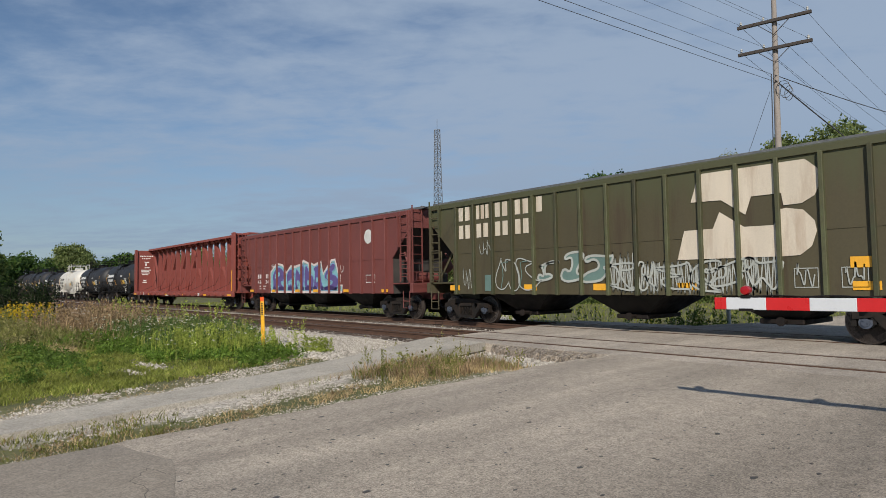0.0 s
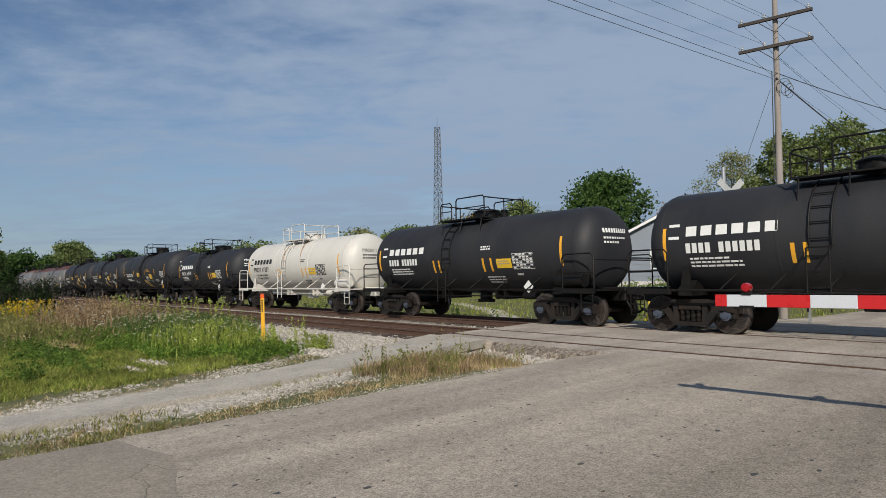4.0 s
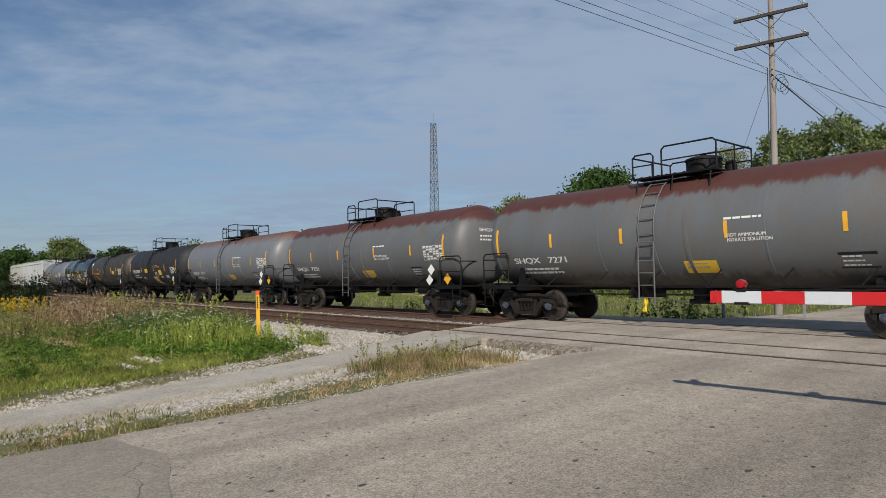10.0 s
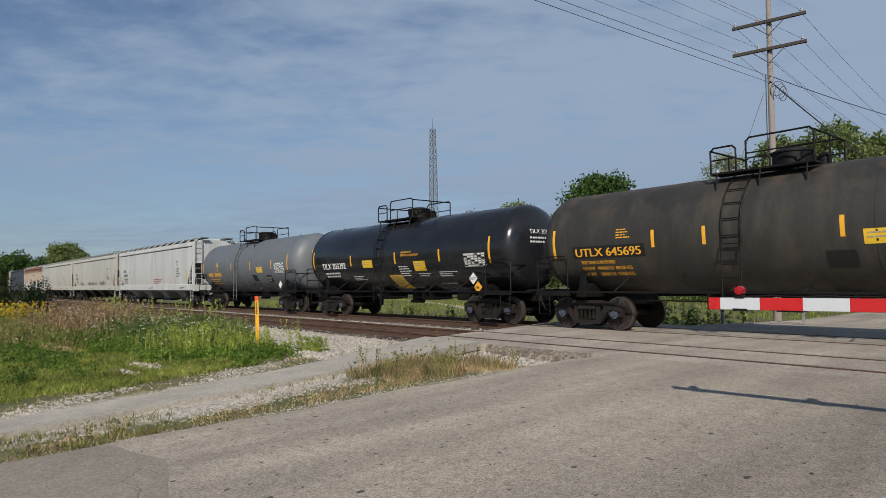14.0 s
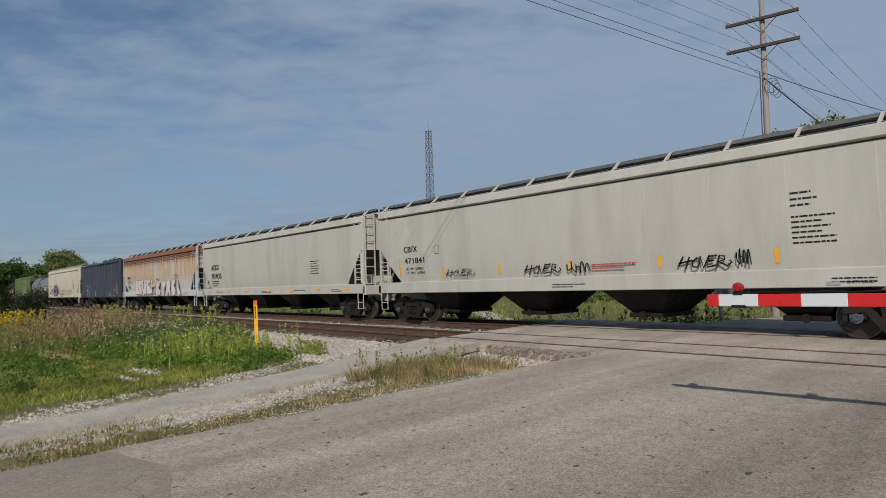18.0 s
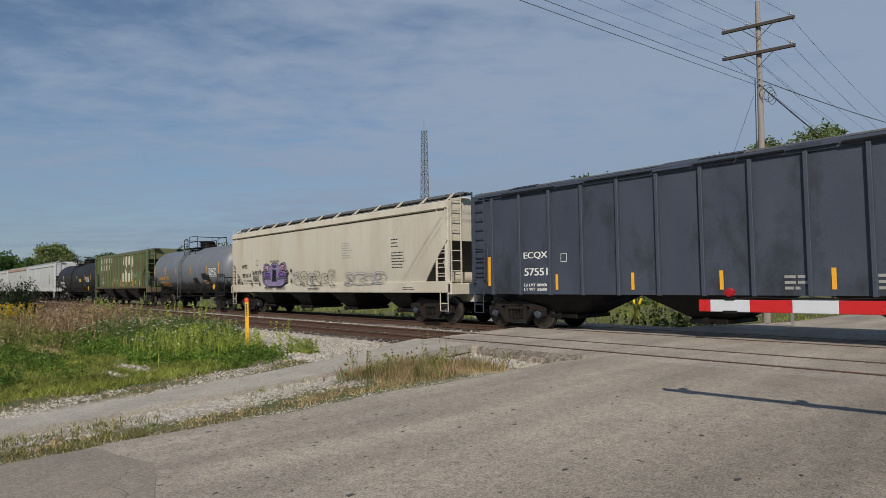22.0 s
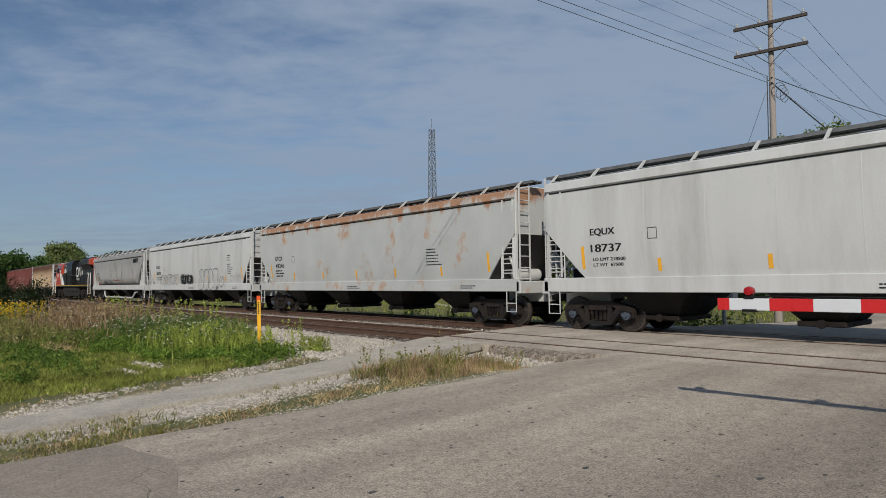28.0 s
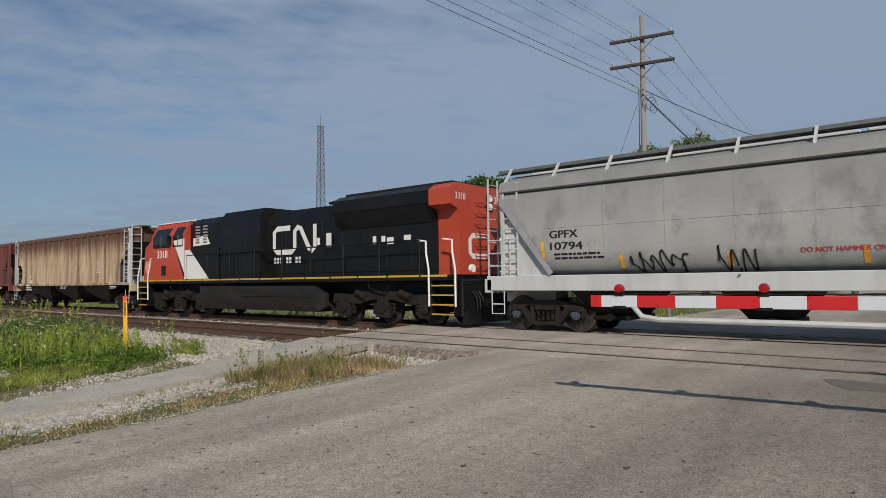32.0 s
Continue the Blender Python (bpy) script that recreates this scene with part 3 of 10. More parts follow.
def add_truck(car, x):
    truck = part("truck", TRUCKS["bolster"], None, car, "dusty cast-steel freight truck", at=pose(x, 0, 0))
    for y in (-1.0, 1.0):
        part("side_frame", TRUCKS["side_frame"], None, truck, at=pose(0, y, 0))
        part("spring_nest", TRUCKS["spring_nest"], None, truck, at=pose(0, y, 0))
    for dx in (-0.889, 0.889):
        ROLLING.append((part("wheelset", TRUCKS["wheels"], None, truck, at=pose(dx, 0, 0.457)), car))


def coupler_mesh():
    s = Shell().box(-0.45, 0.14, -0.07, 0.07, 0.80, 0.96, c=0.02).box(0.06, 0.30, -0.17, 0.02, 0.74, 1.02, c=0.05).box(0.2, 0.36, 0.03, 0.15, 0.76, 1.0, c=0.04)
    s.pipe([(0.0, -0.3, 0.72), (0.16, -0.34, 0.5), (0.38, -0.32, 0.42), (0.5, -0.28, 0.5)], 0.035, 6)
    return s.mesh("coupler", STEEL)


COUPLER = coupler_mesh()


def add_couplers(car, half):
    part("coupler", COUPLER, None, car, at=pose(half - 0.3, 0, 0))
    part("coupler", COUPLER, None, car, at=pose(-half + 0.3, 0, 0, 0, 0, 180))


def flat_side(y):
    return lambda x, z: y


def round_side(r, zc):
    return lambda x, z: -math.sqrt(max(0.01, r * r - (z - zc) ** 2))


def decal(car, name, quads, surf, mat, label="", lift=0.007):
    """Flat stencilled shapes laid on a car's near side: outlines in x and z."""
    s, seen = Shell(), {}
    for q in quads:
        face = []
        for x, z in q:
            key = (round(x, 4), round(z, 4))
            if key not in seen:
                seen[key] = len(s.v)
                s.v.append((x, surf(x, z) - lift, z))
            face.append(seen[key])
        if len(set(face)) == len(face):
            s.f.append(tuple(face))
            s.m.append(0)
    return part(name, s, mat, car, label, smooth=0)


def rect(x0, x1, z0, z1):
    return [(x0, z0), (x1, z0), (x1, z1), (x0, z1)]


def bars(x, z, pattern, h, ratio=0.62, gap=0.28):
    """Plain bars in place of writing: one bar a character, spaces left open."""
    out = []
    for ch in pattern:
        w = h * ratio
        if ch != " ":
            out.append(rect(x, x + w * (1 - gap), z, z + h))
        x += w
    return out


def lines(x, z, rows, width, h, step, seed=0):
    """Small unreadable rows of writing as short bars."""
    rng, out = random.Random(seed), []
    for i in range(rows):
        a, end = x, x + width * rng.uniform(0.6, 1)
        while a < end:
            w = rng.uniform(1.5, 4.5) * h
            out.append(rect(a, min(end, a + w), z - i * step, z - i * step + h))
            a += w + h * 0.6
    return out


def glyphs(shell, text, span, put):
    """Adds writing that fills span to a shell; put turns a place on the sheet into one in the car's space."""
    cu = bpy.data.curves.new("letters", "FONT")
    cu.body = text
    ob = bpy.data.objects.new("letters", cu)
    me = bpy.data.meshes.new_from_object(ob)
    xs, zs = [v.co.x for v in me.vertices], [v.co.y for v in me.vertices]
    fx, fz = span[0] / (max(xs) - min(xs)), span[1] / (max(zs) - min(zs))
    for p in me.polygons:
        shell.face([put((xs[i] - min(xs)) * fx, (zs[i] - min(zs)) * fz) for i in p.vertices])
    bpy.data.objects.remove(ob)
    bpy.data.curves.remove(cu)
    bpy.data.meshes.remove(me)
    return shell


def lettering(car, text, x, z, size, surf, mat, lift=0.008, squeeze=1.0, name="stencil", span=None):
    """Writing in the built-in font; span, where given, is (width, height) that it fills."""
    cu = bpy.data.curves.new("letters", "FONT")
    cu.body, cu.size, cu.offset = text, size, 0.0
    ob = bpy.data.objects.new("letters", cu)
    me = bpy.data.meshes.new_from_object(ob)
    s = Shell()
    left, bottom, tall = 0.0, 0.0, 1.0
    if span:
        xs, zs = [v.co.x for v in me.vertices], [v.co.y for v in me.vertices]
        left, bottom = min(xs), min(zs)
        squeeze, tall = span[0] / (max(xs) - left), span[1] / (max(zs) - bottom)
    spots = [(x + (v.co.x - left) * squeeze, z + (v.co.y - bottom) * tall) for v in me.vertices]
    weight = (span[1] if span else size * 0.5) * 0.05
    for q, shift in enumerate((0.0, -weight, weight)):
        k = len(s.v)
        s.v += [(a + shift, surf(a, b) - lift - 0.0012 * q, b) for a, b in spots]
        s.f += [tuple(k + i for i in p.vertices) for p in me.polygons]
    s.m = [0] * len(s.f)
    bpy.data.objects.remove(ob)
    bpy.data.curves.remove(cu)
    bpy.data.meshes.remove(me)
    return part(name, s, mat, car, smooth=0)


def ribbon(pts, w):
    """Quads of a painted stroke along points."""
    out = []
    for (ax, az), (bx, bz) in zip(pts, pts[1:]):
        d = math.hypot(bx - ax, bz - az) or 1
        nx, nz = -(bz - az) / d * w / 2, (bx - ax) / d * w / 2
        ex, ez = (bx - ax) / d * w * 0.3, (bz - az) / d * w * 0.3
        out.append([(ax - nx - ex, az - nz - ez), (bx - nx + ex, bz - nz + ez), (bx + nx + ex, bz + nz + ez), (ax + nx - ex, az + nz - ez)])
    return out


def ladder(car, x, y, z0, z1, mat, w=0.42, along="x", rungs=None, name="ladder", r=0.018):
    s = Shell()
    n = rungs or int((z1 - z0) / 0.34)
    for d in (-w / 2, w / 2):
        a = (x + d, y, z0) if along == "x" else (x, y + d, z0)
        s.box(a[0] - 0.02, a[0] + 0.02, a[1] - 0.02, a[1] + 0.02, z0, z1)
    ob = part(name, s, mat, car)
    rung = Shell().rod((-w / 2, 0, 0) if along == "x" else (0, -w / 2, 0), (w / 2, 0, 0) if along == "x" else (0, w / 2, 0), r, 6).mesh("rung", mat)
    for i in range(n):
        part("rung", rung, None, ob, at=pose(x, y, z0 + (i + 0.5) * (z1 - z0) / n))
    return ob


def stroke(pts, w, closed=False):
    """Quads of one unbroken painted stroke."""
    n, sides = len(pts), []
    for i, (x, z) in enumerate(pts):
        a = pts[i - 1] if closed or i else pts[0]
        b = pts[(i + 1) % n] if closed or i < n - 1 else pts[-1]
        d = math.hypot(b[0] - a[0], b[1] - a[1]) or 1
        nx, nz = -(b[1] - a[1]) / d * w / 2, (b[0] - a[0]) / d * w / 2
        sides.append(((x - nx, z - nz), (x + nx, z + nz)))
    pairs = list(zip(sides, sides[1:] + (sides[:1] if closed else [])))
    return [[p[0], q[0], q[1], p[1]] for p, q in pairs]


BLOCKS = [
    [(0, 0), (0.35, 0), (0.4, 0.35), (0.6, 0.35), (0.65, 0), (1, 0), (0.9, 1), (0.6, 1), (0.55, 0.65), (0.4, 0.65), (0.4, 1), (0.08, 1)],
    [(0, 0.1), (0.15, 0), (1, 0), (0.95, 0.3), (0.4, 0.32), (0.38, 0.68), (0.95, 0.7), (1, 1), (0.2, 1), (0, 0.85)],
    [(0, 0), (1, 0.05), (0.95, 0.28), (0.4, 0.25), (0.4, 0.4), (0.8, 0.42), (0.8, 0.6), (0.4, 0.6), (0.4, 0.75), (1, 0.78), (0.95, 1), (0.05, 1)],
    [(0.1, 0), (0.9, 0.1), (0.8, 0.4), (0.6, 0.35), (0.65, 0.8), (1, 0.75), (0.6, 1.0), (0.1, 0.85), (0.3, 0.75), (0.28, 0.3), (0, 0.35)],
]


def graffiti(car, x0, x1, z0, z1, letters, seed, surf, fill=None, edge=BLACK, inner=None, width=0.05, jag=0.16, lift=0.018):
    """Abstract spray-painted block shapes side by side: filling, outline and inner strokes."""
    rng = random.Random(seed)
    w, h = (x1 - x0) / letters, z1 - z0
    for i in range(letters):
        shape = BLOCKS[(i * 3 + seed + rng.randrange(2)) % len(BLOCKS)]
        slant, drop, wide = rng.uniform(-0.2, 0.3), rng.uniform(-0.05, 0.05), rng.uniform(1.15, 1.4)
        pts, flip, turn = [], rng.random() < 0.5, rng.random() < 0.5
        for a, b in shape:
            a, b = (1 - a if flip else a), (1 - b if turn else b)
            a, b = a + slant * (b - 0.5) + rng.uniform(-jag, jag) * 0.75, b + rng.uniform(-jag, jag) * 0.75
            pts.append((x0 + (i + 0.5 + (a - 0.5) * wide) * w, min(z1, max(z0, z0 + (b + drop) * h))))
        # rounded corners, as a spray can leaves them
        for _ in range(2):
            pts = [p for a, b in zip(pts, pts[1:] + pts[:1]) for p in ((a[0] * 0.72 + b[0] * 0.28, a[1] * 0.72 + b[1] * 0.28), (a[0] * 0.28 + b[0] * 0.72, a[1] * 0.28 + b[1] * 0.72))]
        if fill:
            decal(car, "graffiti_fill", [pts], surf, fill, "spray-painted graffiti filling", lift + 0.0004 * i)
        decal(car, "graffiti_outline", stroke(pts, width, True), surf, edge, "spray-painted graffiti outline", lift + 0.008 + 0.0004 * i)
        if inner:
            line = [(x0 + (i + 0.2) * w, z0 + 0.12 * h), (x0 + (i + 0.32) * w, z0 + 0.5 * h), (x0 + (i + 0.25) * w, z0 + 0.85 * h), (x0 + (i + 0.6) * w, z0 + 0.88 * h)]
            decal(car, "graffiti_stroke", stroke(line, width * 0.9), surf, inner, "spray-painted graffiti stroke", lift + 0.012)


def sprayed(car, shapes, surf, fill, edge, width=0.035, lift=0.018, soft=0):
    """Spray-painted shapes drawn as outlines with a filling; soft rounds the corners."""
    for i, pts in enumerate(shapes):
        for _ in range(soft):
            pts = [p for a, b in zip(pts, pts[1:] + pts[:1]) for p in ((a[0] * 0.72 + b[0] * 0.28, a[1] * 0.72 + b[1] * 0.28), (a[0] * 0.28 + b[0] * 0.72, a[1] * 0.28 + b[1] * 0.72))]
        if fill:
            decal(car, "graffiti_fill", [pts], surf, fill, "spray-painted graffiti filling", lift + 0.0004 * i)
        decal(car, "graffiti_outline", stroke(pts, width, True), surf, edge, "spray-painted graffiti outline", lift + 0.008 + 0.0004 * i)


def winged_piece(car, cx, surf):
    """A lilac winged shape with black lashes, pink curls and dots, even on both sides."""
    right = [(0, 1.36), (0.5, 1.36), (0.95, 1.42), (1.25, 1.58), (1.3, 1.78), (1.18, 1.86), (1.38, 2.0), (1.42, 2.1), (1.15, 2.12), (1.22, 2.4), (1.02, 2.52), (0.65, 2.47), (0.42, 2.32), (0.33, 2.47), (0, 2.54)]
    whole = right + [(-a, b) for a, b in right[-2:0:-1]]
    sprayed(car, [[(cx + a, b) for a, b in whole]], surf, SPRAY_LILAC, BLACK, 0.035, 0.012, 1)
    oval = lambda a, b, rx, rz: [(cx + a + rx * math.cos(q * 0.4488), b + rz * math.sin(q * 0.4488)) for q in range(14)]
    sprayed(car, [oval(-0.85, 2.27, 0.24, 0.15), oval(0.85, 2.27, 0.24, 0.15)], surf, SPRAY_PINK, BLACK, 0.035, 0.024)
    sprayed(car, [oval(-0.72, 1.93, 0.3, 0.10), oval(0.72, 1.93, 0.3, 0.10), oval(0, 2.36, 0.22, 0.06)], surf, SPRAY_PURPLE, BLACK, 0.035, 0.026)
    marks = []
    for sx in (-1, 1):
        for k in range(11):
            marks.append([(cx + sx * (0.36 + 0.07 * k), 1.83 - 0.03 * (k % 3)), (cx + sx * (0.34 + 0.08 * k), 1.72 - 0.03 * (k % 2))])
            marks.append([(cx + sx * (0.2 + 0.09 * k), 1.38), (cx + sx * (0.18 + 0.09 * k), 1.26)])
        for k in range(6):
            marks.append([(cx + sx * (0.42 + 0.13 * k), 2.05 + 0.03 * (k % 3)), (cx + sx * (0.40 + 0.15 * k), 2.15 + 0.02 * (k % 2))])
            marks.append([(cx + sx * (0.95 + 0.02 * k), 1.5 + 0.11 * k), (cx + sx * (1.28 + 0.02 * k), 1.56 + 0.11 * k)])
        for k in range(4):
            marks.append([(cx + sx * 0.07 * (k + 0.4), 1.6), (cx + sx * 0.05 * (k + 0.4), 2.2)])
        marks.append([(cx + sx * (0.25 + 0.09 * q), 1.3 - 0.04 * math.sin(q * 1.6)) for q in range(9)])
        marks.append([(cx + sx * (0.85 + 0.13 * math.cos(q * 0.7) * q / 8), 2.27 + 0.09 * math.sin(q * 0.7) * q / 8) for q in range(2, 11)])
    for k in range(9):
        a = -0.36 + 0.09 * k
        marks.append([(cx + a, 2.57), (cx + a * 1.3, 2.68 - abs(a) * 0.12)])
    for line in marks:
        decal(car, "graffiti_stroke", stroke(line, 0.034), surf, BLACK, "black spray stroke", 0.042)
    rng = random.Random(23)
    for k in range(26):
        a, b = rng.uniform(0.25, 0.85) * (1 if k % 2 else -1), rng.uniform(1.45, 1.72)
        decal(car, "graffiti_stroke", [oval(a, b, 0.016, 0.016)], surf, BLACK, "black spray dot", 0.04)


def tag(car, x0, x1, z, h, surf, width):
    """The quick black hand-sprayed word HOVER in slanting strokes."""
    strokes = [[(0.0, 0.25), (0.10, 1.0)], [(0.14, 0.0), (0.22, 0.95)], [(0.0, 0.45), (0.28, 0.65)],
               [(0.36, 0.8), (0.27, 0.55), (0.28, 0.15), (0.36, 0.1), (0.42, 0.4), (0.40, 0.75), (0.34, 0.85)],
               [(0.42, 0.95), (0.48, 0.05), (0.60, 1.0)],
               [(0.74, 0.95), (0.58, 0.9), (0.57, 0.55), (0.68, 0.6), (0.55, 0.5), (0.55, 0.08), (0.72, 0.2)],
               [(0.73, 0.0), (0.78, 0.95), (0.88, 0.85), (0.87, 0.6), (0.76, 0.5), (0.92, 0.1), (1.0, 0.4), (0.96, 0.55)]]
    for line in strokes:
        decal(car, "graffiti_tag", stroke([(x0 + a * (x1 - x0), z + b * h) for a, b in line], width), surf, BLACK, "black sprayed tag", 0.02)


def star_mark(car, x, z, r, surf, mat=BLACK):
    for q in range(4):
        a = q * math.pi / 4
        decal(car, "graffiti_stroke", stroke([(x - r * math.cos(a), z - r * math.sin(a)), (x + r * math.cos(a), z + r * math.sin(a))], 0.03), surf, mat, "black sprayed star", 0.02 + 0.001 * q)


def hatching(car, x0, x1, z0, z1, seed, surf, mat, width=0.028):
    """Loose to-and-fro spray strokes that fill a letter."""
    rng = random.Random(seed)
    pts, n = [], 15
    for k in range(n):
        q = k / (n - 1)
        pts.append((x0 + (x1 - x0) * min(1, max(0, q + rng.uniform(-0.06, 0.06))), (z0 if k % 2 else z1) + rng.uniform(-0.1, 0.1) * (z1 - z0)))
    decal(car, "graffiti_stroke", ribbon(pts, width), surf, mat, "loose white spray strokes", 0.012)


def scribble(car, x0, x1, z0, z1, seed, surf, mat=BLACK, width=0.035, n=14, lift=0.02):
    """A quick spray-painted tag: one wandering looped stroke."""
    rng = random.Random(seed)
    fine, m = [], n * 10
    for k in range(m + 1):
        q = k / m
        a = q * n * 3.3 + rng.uniform(-0.05, 0.05)
        tall = (z1 - z0) * (0.32 + 0.16 * math.sin(q * 17 + seed))
        fine.append((x0 + (x1 - x0) * (q * 0.92 + 0.04 + 0.045 * math.cos(a * 1.1)), (z0 + z1) / 2 + tall * math.sin(a) + 0.12 * (z1 - z0) * math.sin(a * 2.3 + seed)))
    decal(car, "graffiti_tag", stroke(fine, width), surf, mat, "spray-painted tag", lift)


# ---- tank car ----
def tank_car(label, half, paint, r=1.45, zc=2.48, trim=None, ink=WHITE, seed=0, head=0.66, dome="platform", bands=(), marks="tilx", tank_half=None, rung_paint=None, number="", signs=True, small=()):
    rng = random.Random(seed)
    car = thing("tank_car", label, "tank car", "freight cars of the passing train")
    trim = trim or STEEL
    th = tank_half or half - (0.74 if dome == "one" else 0.42)
    surf = round_side(r, zc)
    body = Shell()
    rows = []
    for i in range(9):
        a = math.pi / 2 * i / 8
        rows.append((-(th - head) - head * math.cos(a), max(0.001, r * math.sin(a) ** 0.82)))
    rows += [(-(th - head) * 0.33, r), ((th - head) * 0.33, r)] + [(-s, q) for s, q in reversed(rows)]
    body.turned(rows, (0, 0, zc), "x", 48)
    part("tank", body, paint, car)
    for x in (-(th - head), -(th - head) * 0.36, (th - head) * 0.36, th - head):
        part("weld_seam", Shell().turned([(-0.025, r), (-0.02, r + 0.008), (0.02, r + 0.008), (0.025, r)], (x, 0, zc), "x", 48), paint, car)
    for x in bands:
        part("tank_band", Shell().turned([(-0.05, r), (-0.045, r + 0.016), (0.045, r + 0.016), (0.05, r)], (x, 0, zc), "x", 48), paint if rung_paint else trim, car)
    # underframe
    deck = 1.08
    for sx in (-1, 1):
        part("stub_sill", Shell().box(sx * (half - 3.4), sx * (half - 0.35), -0.3, 0.3, 0.72, 1.12, c=0.03), trim, car)
        saddle = Shell()
        xb = sx * (half - 2.0)
        saddle.prism([(-1.28, 0.92), (1.28, 0.92), (1.28, 1.08), (0.98, 1.30), (0.7, zc - math.sqrt(r * r - 0.49) - 0.01), (-0.7, zc - math.sqrt(r * r - 0.49) - 0.01), (-0.98, 1.30), (-1.28, 1.08)], xb - 0.18, xb + 0.18, "x")
        part("saddle", saddle, trim, car)
        for y in (-1, 1):
            brace = Shell().prism([(xb - 0.16, 1.06), (xb + 0.16, 1.06), (xb + 0.07, 1.62), (xb - 0.07, 1.62)], y * 1.16, y * 1.21, "y")
            part("saddle_brace", brace, trim, car)
        plat = Shell().box(sx * (half - 1.75), sx * (half - 0.52), -1.48, 1.48, 1.02, 1.07)
        plat.box(sx * (half - 1.75), sx * (half - 0.52), -1.50, -1.46, 0.96, 1.10).box(sx * (half - 1.75), sx * (half - 0.52), 1.46, 1.50, 0.96, 1.10)
        part("end_platform", plat, trim, car)
        for y in (-1.46, 1.46):
            xe, xi = sx * (half - 0.56), sx * (half - 1.66)
            rail = Shell().pipe([(xi, y, 1.05), (xi, y, 1.98), (xi + sx * 0.1, y, 2.08), (xe - sx * 0.1, y, 2.08), (xe, y, 1.98), (xe, y, 1.05)], 0.022, 6)
            rail = part("end_handrail", rail, trim, car)
            part("middle_rail", Shell().pipe([(xi, y, 1.55), (xe, y, 1.55)], 0.018, 6), trim, rail)
        part("end_crossrail", Shell().pipe([(sx * (half - 0.56), -1.46, 1.9), (sx * (half - 0.56), 1.46, 1.9)], 0.02, 6), trim, car)
        for y in (-1, 1):
            xs = sx * (half - 0.8)
            step = part("sill_step", Shell().pipe([(xs - 0.2, y * 1.47, 1.02), (xs - 0.2, y * 1.47, 0.42), (xs + 0.2, y * 1.47, 0.42), (xs + 0.2, y * 1.47, 1.02)], 0.016, 6), trim, car)
            part("rung", Shell().rod((xs - 0.2, y * 1.47, 0.7), (xs + 0.2, y * 1.47, 0.7), 0.016, 6), trim, step)
    for y in (-1.47, 1.47):
        side = Shell().pipe([(-half + 1.7, y, 1.06), (half - 1.7, y, 1.06)], 0.03, 6)
        part("side_rail", side, trim, car)
        n = 6
        for i in range(n):
            x = (i + 0.5) / n * 2 * (half - 2.4) - (half - 2.4)
            part("rail_strut", Shell().rod((x, y, 1.06), (x + 0.22, surf(x, 1.45) * (1 if y < 0 else -1), 1.45), 0.02, 6), trim, car)
    # bottom fittings
    low = Shell()
    low.rod((-half + 2.6, 0.35, 0.95), (half - 2.6, 0.35, 0.95), 0.035, 6).rod((-half + 2.6, -0.55, 0.82), (half - 2.6, -0.55, 0.82), 0.02, 6)
    for x in (-1.7, -1.35, 1.1, 1.5):
        low.box(x - 0.03, x + 0.03, -0.62, 0.5, 0.72, 1.05)
    low.rod((0, 0, 1.1), (0, 0, 0.66), 0.22, 12).box(-0.3, 0.3, -0.16, 0.16, 0.58, 0.7, c=0.02)
    part("bottom_outlet", low, trim, car)
    part("air_reservoir", Shell().rod((half - 2.1, -1.12, 1.32), (half - 1.12, -1.12, 1.32), 0.2, 14) if dome == "one" else Shell().rod((half - 3.1, -0.7, 1.12), (half - 2.15, -0.7, 1.12), 0.15, 14), trim, car)
    part("brake_cylinder", Shell().rod((half - 3.9, -0.6, 0.86), (half - 3.35, -0.6, 0.86), 0.13, 12), trim, car)
    # top fittings
    top = zc + r
    hatch = Shell().rod((0, 0, top - 0.1), (0, 0, top + 0.36), 0.44, 24)
    hatch.turned([(0.36, 0.47), (0.40, 0.47), (0.46, 0.32), (0.48, 0.02)], (0, 0, top), "z", 20)
    for i in range(8):
        a = i * math.pi / 4
        hatch.box(0.42 * math.cos(a) - 0.03, 0.42 * math.cos(a) + 0.03, 0.42 * math.sin(a) - 0.03, 0.42 * math.sin(a) + 0.03, top + 0.22, top + 0.38)
    part("manway", hatch, trim, car, "bolted round manway", at=pose(0.15, 0, 0) if dome != "one" else pose(0.1, 0, -0.12))
    part("valve_housing", Shell().rod((0.76, 0.2, top - 0.08), (0.76, 0.2, top + 0.2), 0.15, 12).box(0.66, 0.86, 0.1, 0.3, top + 0.2, top + 0.3, c=0.03), trim, car)
    pl = Shell()
    for y in (-1, 1):
        pl.box(-1.35, 0.95, y * 0.45 if y > 0 else -0.98, 0.98 if y > 0 else -0.45, top - 0.05, top - 0.01)
        for i in range(10):
            pl.box(-1.35 + i * 0.24, -1.32 + i * 0.24, y * 0.45 if y > 0 else -0.98, 0.98 if y > 0 else -0.45, top - 0.012, top + 0.006)
        for x in (-1.2, -0.2, 0.8):
            pl.rod((x, y * 0.95, top - 0.04), (x, y * 1.05, zc + math.sqrt(r * r - 1.05 ** 2)), 0.02, 6)
    part("top_platform", pl, trim, car)
